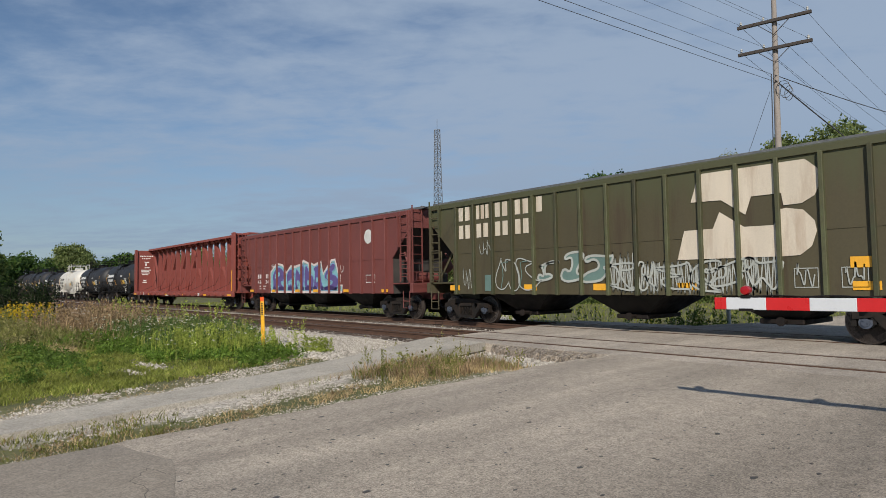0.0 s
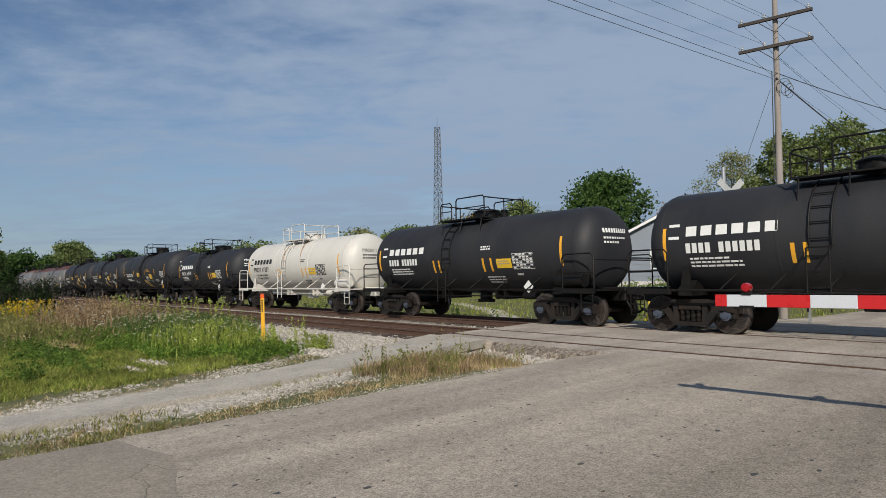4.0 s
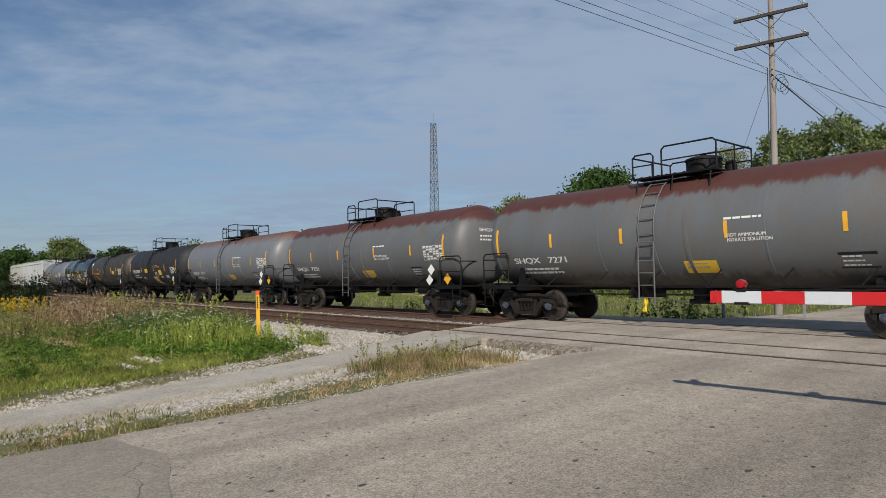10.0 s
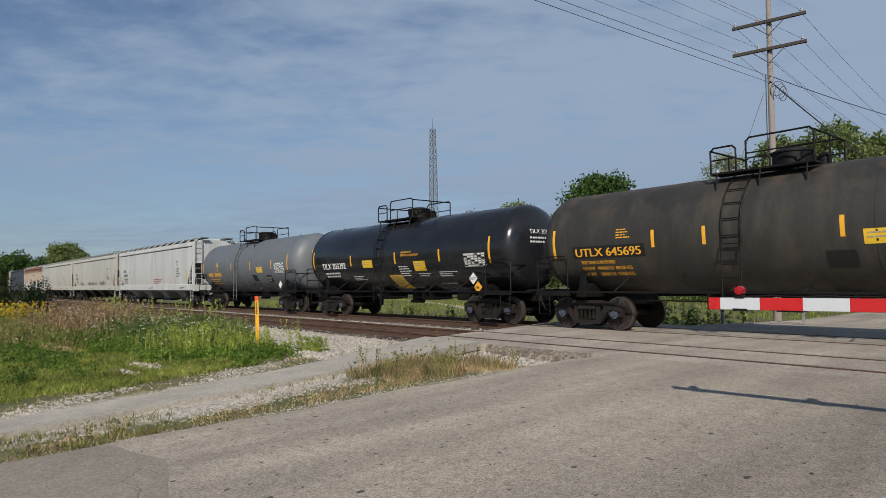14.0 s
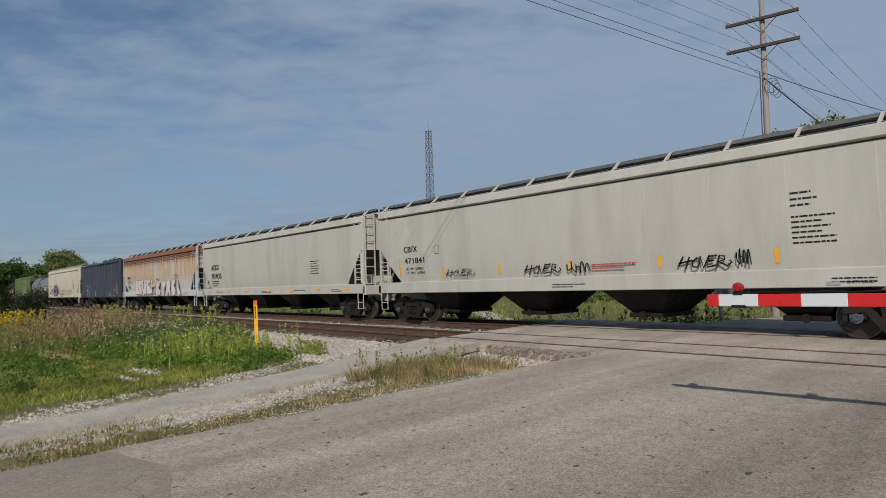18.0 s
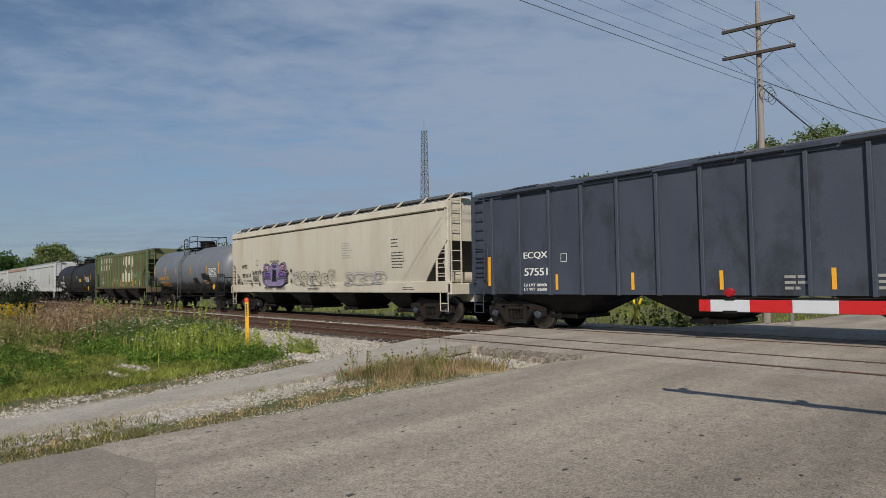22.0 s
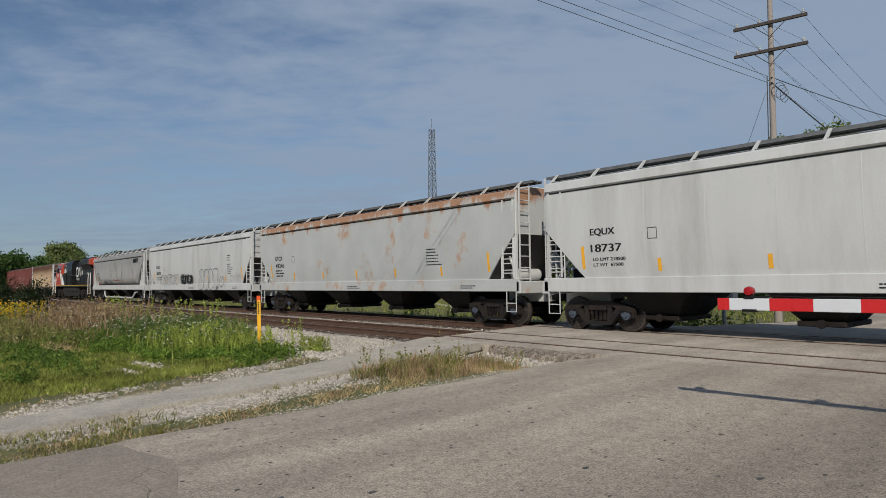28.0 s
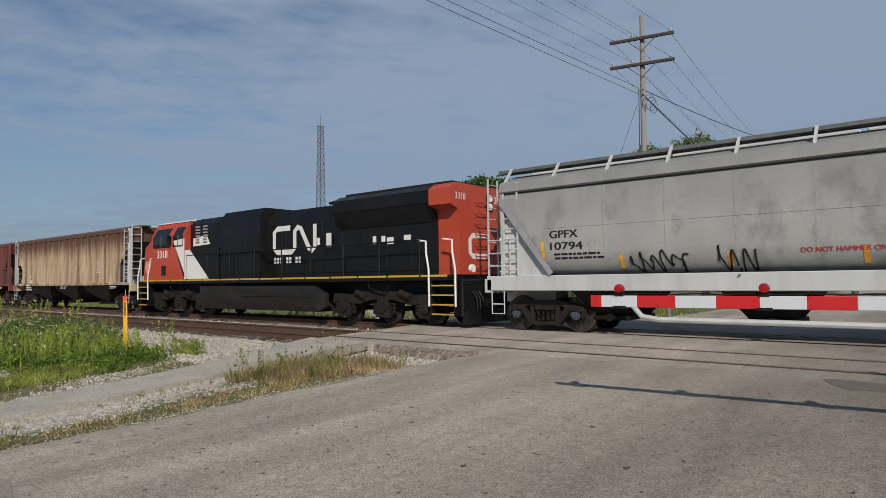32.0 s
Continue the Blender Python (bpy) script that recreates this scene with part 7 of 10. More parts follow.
def build_plants():
    rng = np.random.default_rng(5)
    off = lambda x, y: path_west(y) - x
    spot = lambda x, y, cx, cy, rx, ry: np.exp(-(((x - cx) / rx) ** 2 + ((y - cy) / ry) ** 2))
    bare = lambda x, y: 1 - np.clip(1.6 * spot(x, y, -13.6, 3.75, 1.1, 0.22) + 1.3 * spot(x, y, -12.9, 3.2, 0.7, 0.16) + 1.2 * spot(x, y, -19.4, 3.1, 1.6, 0.3), 0, 1)
    # short mown lawn west of the path, broken into tussocks, thinning into gravel at its edge
    rim = lambda x, y: 0.85 + 0.55 * wave(x, y, 1.9, 1) + np.where(y < 2.2, 0.25, 0)
    lawn = lambda x, y: np.clip((off(x, y) - rim(x, y)) / 0.5, 0, 1) * np.clip((np.where(x > -13.6, 5.4, 4.5) - y) / 0.8, 0, 1) * bare(x, y)
    x, y, z, f = clumped(rng, 19000, 10, -22, -9.9, -3.0, 5.6, lawn, 0.07)
    tufts("lawn_grass", rng, x, y, z, 0.08 * f, 0.009, LEAF_LAWN, "short green lawn grass with bare patches", lean=0.7)
    x, y, z, f = clumped(rng, 6000, 6, -46, -20, -9, 3.2, lambda x, y: 0.9 + 0 * x, 0.16)
    tufts("lawn_grass", rng, x, y, z, 0.15 * f, 0.013, LEAF_LAWN, "mown short green grass", lean=0.6)
    worn = lambda x, y: np.clip((off(x, y) - 0.15) / 0.3, 0, 1) * np.clip((2.6 - off(x, y)) / 0.9, 0, 1) * np.clip(wave(x, y, 2.3, 7) * 2.6 - 0.9, 0, 1)
    x, y, z, f = clumped(rng, 2600, 8, -14, -9.2, -2, 6.4, worn, 0.06)
    tufts("dry_lawn_grass", rng, x, y, z, 0.05 * f, 0.006, LEAF_DRY, "short straw-coloured grass at the lawn's edge", lean=0.7)
    x, y, z, f = clumped(rng, 700, 7, -12.6, -9.2, 0, 7.0, lambda x, y: spot(off(x, y), 0 * y, 0.10, 0, 0.12, 1) * (wave(x, y, 2.7, 3) > 0.5), 0.05)
    tufts("path_edge_grass", rng, x, y, z, 0.06 * f, 0.006, LEAF_OLIVE, "short grass along the path's western edge", lean=0.6)
    # the deeper green clover: a mound in the lawn, its shade put into the leaf colour, and a belt in front of the
    # taller weeds
    mound = lambda x, y: np.clip(1.5 * spot(x, y, -16.8, 2.45, 2.3, 0.42) + 0.45 * spot(x, y, -20.5, 2.2, 2.2, 0.4) + 0.8 * spot(x, y, -13.4, 1.6, 0.7, 0.22), 0, 1)
    forbs("clover", rng, *scatter(rng, 3400, -24, -12, 0.8, 4.0, mound), 0.19, 0.14, 22, 0.026, LEAF_CLOVER, "dark green clover mound in the lawn")
    north = lambda x: np.where(x > -14.5, 6.5, np.minimum(8.3, 6.5 + 0.42 * (-14.5 - x)))
    south = lambda x: np.where(x > -13.2, 4.6, 4.0 - 0.10 * (-13.2 - x)) + 0.25 * np.sin(x * 1.9)
    belt = lambda x, y: np.clip((y - south(x)) / 0.35, 0, 1) * np.clip((north(x) - y + 0.5 * (wave(x, y, 2.1, 1) - 0.5)) / 0.4, 0, 1) * np.clip((off(x, y) - 0.35 - 0.35 * wave(x, y, 2.2, 4)) / 0.25, 0, 1) * (x > -24) * bare(x, y)
    forbs("green_weeds", rng, *scatter(rng, 7000, -24, -11.4, 2.6, 8.4, lambda x, y: belt(x, y) * np.clip(wave(x, y, 1.7, 3) * 2.2 - 0.25, 0.12, 1)), 0.22, 0.13, 22, 0.026, LEAF_LUSH, "dense low green clover and weeds")
    tall_green = lambda x, y: belt(x, y) * np.clip((y - 4.6) / 0.6, 0, 1) * np.clip((-15.2 - x) / 1.2, 0, 1) * np.clip(wave(x, y, 1.1, 6) * 2.4 - 0.4, 0.1, 1)
    forbs("tall_weeds", rng, *scatter(rng, 2300, -24, -14.5, 4, 8.4, tall_green), 0.5, 0.10, 34, 0.028, LEAF_BLUE, "knee-high blue-green leafy weeds")
    x, y, z, f = clumped(rng, 420, 10, -24, -14.5, 4, 8.4, tall_green, 0.09)
    tufts("tan_stems", rng, x, y, z, 0.5 * f, 0.006, LEAF_TAN, "thin dry stems among the weeds", lean=0.3)
    lime = lambda x, y: np.clip(1.6 * spot(x, y, -15.6, 5.5, 1.5, 0.75) + 0.9 * spot(x, y, -17.6, 6.3, 1.0, 0.7), 0, 1) * np.clip((north(x) + 0.2 - y) / 0.3, 0, 1) * (wave(x, y, 2.4, 2) > 0.3)
    x, y, z = scatter(rng, 1150, -19.5, -13, 4.2, 8, lime)
    forbs("lime_weeds", rng, x, y, z, 0.52, 0.055, 46, 0.021, LEAF_LIME, "pale yellow-green tall weeds", top_heavy=1.3)
    i = np.repeat(np.arange(len(x)), 4)
    tufts("lime_stems", rng, x[i] + rng.normal(0, 0.05, len(i)), y[i] + rng.normal(0, 0.05, len(i)), z[i], 0.5 + 0 * i, 0.008, LEAF_LIME, "pale green upright stems", lean=0.15)
    for px, py, hh, k in ((-14.45, 6.75, 0.5, 14), (-13.55, 6.95, 0.62, 12), (-13.95, 6.45, 0.42, 16), (-12.45, 6.95, 0.30, 26), (-12.75, 6.85, 0.32, 20), (-14.9, 6.4, 0.42, 16), (-13.2, 6.2, 0.30, 10), (-12.9, 6.5, 0.2, 8), (-13.0, 6.15, 0.16, 10)):
        forbs("roadside_weed", rng, px + rng.normal(0, 0.13, k), py + rng.normal(0, 0.10, k), np.full(k, ground_height(px, py)), hh, 0.09, 40, 0.021, LEAF_LIME, "clump of pale green weeds in gravel")
    # tall brown seeding grass, goldenrod and the olive grass before them
    brown = lambda x, y: np.clip(1.5 * spot(x, y, -26.6, 5.2, 2.9, 1.3), 0, 1)
    x, y, z, f = clumped(rng, 800, 12, -33, -19, 2.8, 8.6, brown, 0.12)
    tufts("brown_grass", rng, x, y, z, 0.72 * f, 0.010, LEAF_BROWN, "tall brown seeding grass", lean=0.28)
    forbs("brown_seed_heads", rng, *scatter(rng, 900, -33, -19.5, 3, 8.4, brown), 0.95, 0.11, 24, 0.04, LEAF_BROWN, "brown dry seed heads", top_heavy=2.2)
    gold = lambda x, y: np.clip(1.5 * spot(x, y, -36.5, 4.2, 3.6, 0.8), 0, 1)
    x, y, z = scatter(rng, 460, -44, -30, 2.2, 6.5, gold)
    forbs("goldenrod", rng, x, y, z, 0.85, 0.14, 20, 0.042, BLOOM_GOLD, "yellow goldenrod in bloom", "flowers", 2.8)
    forbs("goldenrod_leaves", rng, x, y, z, 0.75, 0.14, 18, 0.06, LEAF_OLIVE, "green goldenrod leaves", "flowers", 0.8)
    olive = lambda x, y: np.clip(1.5 * spot(x, y, -27.5, 3.0, 6.0, 0.9) + 0.8 * spot(x, y, -21.5, 3.7, 2.2, 0.5), 0, 1) * bare(x, y)
    x, y, z, f = clumped(rng, 1700, 9, -44, -18.5, 1.2, 5.2, olive, 0.13)
    tufts("olive_grass", rng, x, y, z, 0.36 * f, 0.011, LEAF_OLIVE, "pale olive uneven meadow grass", lean=0.5)
    forbs("olive_weeds", rng, *scatter(rng, 900, -40, -19, 1.6, 5.0, olive), 0.34, 0.12, 16, 0.045, LEAF_TAN, "pale low weeds in the meadow")
    x, y, z, f = clumped(rng, 260, 9, -21.5, -17.6, 2.8, 3.5, lambda x, y: np.clip(1.4 * spot(x, y, -19.4, 3.15, 1.5, 0.25), 0, 1), 0.08)
    tufts("dry_patch", rng, x, y, z, 0.12 * f, 0.008, LEAF_DRY, "dry brown patch of grass in the meadow", lean=0.6)
    # stalks along the edge of the ballast, and white flower heads
    edge = lambda x, y: np.exp(-((y - 8.5) / 0.35) ** 2)
    forbs("ballast_weeds", rng, *scatter(rng, 170, -40, -19.5, 7.7, 9.2, edge), 0.95, 0.09, 36, 0.042, LEAF_LIME, "pale green weed stalks along the ballast")
    low_edge = lambda x, y: np.exp(-((y - 8.2) / 0.4) ** 2)
    forbs("ballast_weeds", rng, *scatter(rng, 420, -44, -18.5, 7.4, 9.2, low_edge), 0.5, 0.12, 20, 0.04, LEAF_OLIVE, "low olive weeds along the ballast")
    x, y, z = scatter(rng, 400, -25, -12.2, 3.6, 8.2, lambda x, y: np.clip(belt(x, y) + 0.5 * brown(x, y), 0, 1) * np.clip(0.3 + 0.1 * (-12 - x), 0, 1))
    hh = rng.uniform(0.32, 0.72, len(x))
    i = np.repeat(np.arange(len(x)), 6)
    v, f = leaf_quads(rng, x[i] + rng.normal(0, 0.026, len(i)), y[i] + rng.normal(0, 0.026, len(i)), z[i] + hh[i] + rng.normal(0, 0.006, len(i)), 0.019, 3)
    many("white_flowers", v, f, BLOOM_WHITE, "small white wildflower heads", "flowers")
    # verge between path and road: dry turf beside the asphalt, green low down the road, a seeding stand by the crossing
    u = across_verge
    band = lambda x, y: np.clip((u(x, y) - 0.34 - 0.30 * wave(x, y, 2.6)) / 0.18, 0, 1) * np.clip((0.90 - u(x, y)) / 0.07, 0, 1) * np.clip((8.5 - y) / 0.3, 0, 1)
    x, y, z, f = clumped(rng, 4200, 9, -10.4, -7.2, -1.5, 9.0, band, 0.055)
    tufts("dry_verge_grass", rng, x, y, z, 0.06 * f, 0.006, LEAF_DRY, "short dry straw-coloured verge grass", lean=0.7)
    x, y, z, f = clumped(rng, 1300, 8, -10.4, -7.2, 2.0, 9.0, lambda x, y: band(x, y) * (wave(x, y, 2.9, 5) > 0.52), 0.05)
    tufts("brown_verge_grass", rng, x, y, z, 0.07 * f, 0.006, LEAF_BROWN, "short brown verge grass", lean=0.7)
    green = lambda x, y: np.clip(u(x, y) / 0.1, 0, 1) * np.clip((0.88 - u(x, y)) / 0.1, 0, 1) * np.clip((2.6 - y) / 1.0, 0, 1)
    x, y, z, f = clumped(rng, 1000, 10, -9.2, -7.1, -2.0, 2.6, lambda x, y: green(x, y) * np.clip(wave(x, y, 2.2, 2) * 2.6 - 0.6, 0, 1), 0.06)
    tufts("green_verge_grass", rng, x, y, z, 0.09 * f, 0.006, LEAF_OLIVE, "short green verge grass", lean=0.6)
    forbs("verge_clover", rng, *scatter(rng, 260, -9.2, -7.2, -1.5, 2.2, lambda x, y: green(x, y) * np.clip(wave(x, y, 1.8, 4) * 2.6 - 0.9, 0, 1)), 0.07, 0.08, 12, 0.016, LEAF_OLIVE, "low olive clover in the verge")
    x, y, z, f = clumped(rng, 1800, 8, -9.4, -7.2, -1.5, 3.0, lambda x, y: green(x, y) * np.clip(wave(x, y, 2.4, 8) * 2.4 - 0.9, 0, 1), 0.05)
    tufts("brown_verge_grass", rng, x, y, z, 0.06 * f, 0.006, LEAF_BROWN, "short brown verge grass", lean=0.7)
    stand = lambda x, y: np.clip((u(x, y) - 0.06 - 0.28 * np.clip((y - 7.4) / 0.8, 0, 1)) / 0.12, 0, 1) * np.clip((0.86 - u(x, y)) / 0.2, 0, 1) * np.clip((y - 5.0 - 0.9 * u(x, y)) / 0.7, 0, 1) * np.clip((8.6 - y) / 0.5, 0, 1)
    x, y, z, f = clumped(rng, 620, 10, -10.4, -7.2, 4.8, 9.2, stand, 0.07)
    tufts("tall_verge_grass", rng, x, y, z, 0.18 * f, 0.006, LEAF_OLIVE, "green and tan verge grass", lean=0.4)
    x, y, z, f = clumped(rng, 760, 10, -10.4, -7.2, 4.8, 9.2, stand, 0.07)
    tufts("tall_dry_grass", rng, x, y, z, 0.18 * f, 0.007, LEAF_BROWN, "brown seeding verge grass", lean=0.4)
    x, y, z, f = clumped(rng, 1000, 9, -10.4, -7.2, 5.0, 9.2, lambda x, y: stand(x, y) * (u(x, y) > 0.4), 0.07)
    tufts("tall_dry_grass", rng, x, y, z, 0.13 * f, 0.006, LEAF_DRY, "straw-coloured verge grass", lean=0.45)
    forbs("verge_weeds", rng, *scatter(rng, 170, -10.2, -7.6, 5.4, 8.8, lambda x, y: stand(x, y) * np.clip(wave(x, y, 1.9, 2) * 2.4 - 0.7, 0, 1)), 0.32, 0.09, 18, 0.026, LEAF_OLIVE, "low green verge weeds")
    for px, py, hh in ((-9.75, 6.35, 0.5), (-9.6, 6.6, 0.42), (-9.85, 8.2, 0.66), (-9.45, 8.35, 0.58), (-9.1, 8.6, 0.3), (-8.2, 8.75, 0.34)):
        k = 5
        forbs("verge_stalk", rng, px + rng.normal(0, 0.04, k), py + rng.normal(0, 0.04, k), np.full(k, ground_height(px, py)), hh, 0.03, 30, 0.016, LEAF_TAN if hh > 0.55 else LEAF_OLIVE, "slender pale weed stalk")
    strand = lambda x, y: np.exp(-((x - path_east(y) - 0.14) / 0.12) ** 2) * np.exp(-((y - 4.3) / 0.55) ** 2)
    x, y, z, f = clumped(rng, 300, 8, -9.7, -8.4, 3.0, 5.8, strand, 0.06)
    tufts("path_edge_grass", rng, x, y, z, 0.11 * f, 0.006, LEAF_OLIVE, "grass strand along the path edge", lean=0.5)
    # beyond the tracks
    tufts("field_grass", rng, *scatter(rng, 26000, -75, -9.8, 18.6, 50, lambda x, y: 0.3 + 0.7 * wave(x, y, 0.3)), 0.2, 0.022, LEAF_LAWN, "green field grass beyond the tracks")
    clump = lambda x, y: np.where(wave(x, y, 0.55, 4) > 0.5, 1.0, 0.06) * np.exp(-((y - 20.6) / 0.8) ** 2)
    forbs("trackside_weeds", rng, *scatter(rng, 260, -44, -10.4, 18.8, 22.5, clump), 0.6, 0.16, 24, 0.05, LEAF_CLOVER, "dark trackside weeds beyond the tracks")
    near_clump = lambda x, y: np.exp(-(((x + 11.0) / 1.3) ** 2)) + 0.6 * np.exp(-(((x + 15.4) / 0.5) ** 2))
    forbs("trackside_weeds", rng, *scatter(rng, 300, -20, -8.6, 19.6, 21.0, near_clump), 0.95, 0.12, 30, 0.045, LEAF_CLOVER, "tall dark trackside weeds beyond the tracks")


def build_stones():
    rng = np.random.default_rng(8)

    def lay(n, x0, x1, y0, y1, keep, size, mat, label, z=None):
        x, y, zz = scatter(rng, n, x0, x1, y0, y1, keep)
        stones("gravel", rng, x, y, zz if z is None else np.full(len(x), z), size, mat, label)

    off = lambda x, y: path_west(y) - x
    u = across_verge
    # pale limestone by the path and below the tracks' shoulder
    lay(26000, -24, -10.6, 5.9, 10.3, lambda x, y: np.clip(off(x, y) * 3, 0, 1) * np.clip((y - np.where(x > -14.5, 6.2, np.minimum(8.5, 6.2 + 0.42 * (-14.5 - x)))) / 0.5, 0, 1), 0.042, STONE_WHITE, "pale crushed limestone")
    lay(12000, -34, -13, 8.9, 10.5, None, 0.05, STONE_GREY, "grey and brown ballast stones", -0.25)
    lay(8000, -60, -18, 9.0, 10.4, None, 0.055, STONE_GREY, "grey and brown ballast stones", -0.26)
    lay(7000, -45, -13.8, 13.05, 14.5, lambda x, y: np.exp(-((y - 13.8) / 0.45) ** 2), 0.05, STONE_WHITE, "pale ballast stones between the tracks", -0.215)
    lay(9000, -40, -13.6, 10.35, 13.0, None, 0.045, STONE_GREY, "brown ballast stones between the ties", -0.205)
    lay(5000, -40, -13.6, 14.5, 17.6, None, 0.045, STONE_GREY, "brown ballast stones between the ties", -0.205)
    strip_w = lambda x, y: np.clip((off(x, y) - 0.02) / 0.2, 0, 1) * np.clip((1.25 + 0.35 * wave(x, y, 1.5) - off(x, y)) / 0.35, 0, 1) * np.clip(wave(x, y, 1.8, 1) * 2.6 - 0.75, 0.08, 1)
    lay(19000, -13, -9.2, 0.0, 7.4, strip_w, 0.019, STONE_WHITE, "pale gravel along the path")
    bare = lambda x, y: np.exp(-(((x + 13.6) / 0.9) ** 2 + ((y - 3.75) / 0.16) ** 2)) + np.exp(-(((x + 12.9) / 0.5) ** 2 + ((y - 3.2) / 0.12) ** 2))
    lay(2600, -15.4, -11.8, 2.8, 4.3, bare, 0.026, STONE_WHITE, "pale gravel showing through the lawn")
    strip_e = lambda x, y: np.clip((0.62 - u(x, y)) / 0.2, 0, 1) * np.clip((x - path_east(y) + 0.04) / 0.08, 0, 1) * np.clip(wave(x, y, 2.0, 2) * 2.2 - 0.35, 0.06, 1) * np.clip((y - 0.9) / 1.4, 0.10, 1) * np.clip((6.3 - y) / 0.8, 0.12, 1)
    lay(24000, -10.4, -7.6, 0.0, 9.0, strip_e, 0.018, STONE_WHITE, "pale gravel along the path")
    lay(4500, -10.6, -7.2, 7.9, 10.05, lambda x, y: np.clip((y - 8.75 + 1.2 * np.clip(0.35 - u(x, y), 0, 1) * 2.2) / 0.2, 0, 1), 0.05, STONE_WHITE, "pale crushed stone beside the crossing")
    lay(20000, -8.4, -6.75, -1.5, 9.2, lambda x, y: np.exp(-((x - ROAD_W + 0.10) / 0.20) ** 2), 0.011, STONE_WHITE, "loose stones at the road's edge")


build_plants()
build_stones()


# ---- roadside and trackside things ----
def build_marker_post():
    post = thing("marker_post", "yellow flat marker post with an orange top", "marker post", at=pose(-15.22, 6.84, ground_height(-15.22, 6.84) - 0.03, 0, -1.6, 35))
    yel = material("post_yellow", (0.80, 0.42, 0.02), 0.45, 0, 0.08, 5, 40, 0.04, (0.5, 0.28, 0.06), 0.4, 4)
    out = [(-0.05, -0.012), (-0.03, -0.02), (0.03, -0.02), (0.05, -0.012), (0.05, 0.0), (0.03, -0.008), (-0.03, -0.008), (-0.05, 0.0)]
    part("post", Shell().prism(out, 0, 1.24, "z"), yel, post)
    part("cap", Shell().prism([(a * 1.03, b - 0.002) for a, b in out], 1.22, 1.33, "z"), material("post_orange", (0.75, 0.10, 0.02), 0.45, 0, 0.08, 5, 40, 0.04), post, "orange-red post top")
    s = Shell()
    for i in range(7):
        s.box(-0.022, 0.022, -0.0235, -0.0205, 0.88 + i * 0.045, 0.91 + i * 0.045)
    part("stencil", s, BLACK, post)


def build_near_gate():
    gate = thing("crossing_gate", "lowered red and white striped crossing gate arm with red lamps", "crossing gate", at=pose(-3.29, 6.53, 0, 0, 0, 5))
    red = material("gate_red", (0.55, 0.018, 0.02), 0.35, 0, 0.06, 6, 40, 0.03)
    white = material("gate_white", (0.60, 0.62, 0.65), 0.35, 0, 0.05, 6, 40, 0.03)
    x, i = 0.0, 0
    while x < 5.6:
        w = 0.12 if i == 0 else 0.39
        part("red_band" if i % 2 == 0 else "white_band", Shell().box(x, x + w, -0.02, 0.02, 1.076, 1.20, c=0.004), red if i % 2 == 0 else white, gate)
        x += w
        i += 1
    lens = material("lamp_red", (0.30, 0.006, 0.01), 0.12, 0, 0.1, 8, 30, 0, emit=0.12)
    for x in (0.32, 1.72, 3.12):
        lamp = part("lamp_bracket", Shell().box(x - 0.05, x + 0.05, -0.035, 0.035, 1.195, 1.23, c=0.008).box(x - 0.07, x + 0.07, -0.03, 0.03, 1.062, 1.09), STEEL, gate)
        part("lamp", Shell().turned([(-0.055, 0.02), (-0.05, 0.042), (0.0, 0.05), (0.05, 0.042), (0.055, 0.02)], (x, 0, 1.275), "y", 18), lens, lamp, "red gate lamp")
    part("cable", Shell().pipe([(0.35 + k * 0.25, 0.0, 1.212 + 0.012 * (k % 2)) for k in range(21)], 0.008, 5), STEEL, gate)
    part("mast", Shell().rod((5.75, 0.15, -0.2), (5.75, 0.15, 3.6), 0.06, 12).box(5.45, 6.0, -0.02, 0.3, 0.75, 1.35, c=0.03).box(5.45, 6.05, -0.1, 0.4, -0.35, -0.1), material("galvanised", (0.42, 0.43, 0.43), 0.45, 0.6), gate)


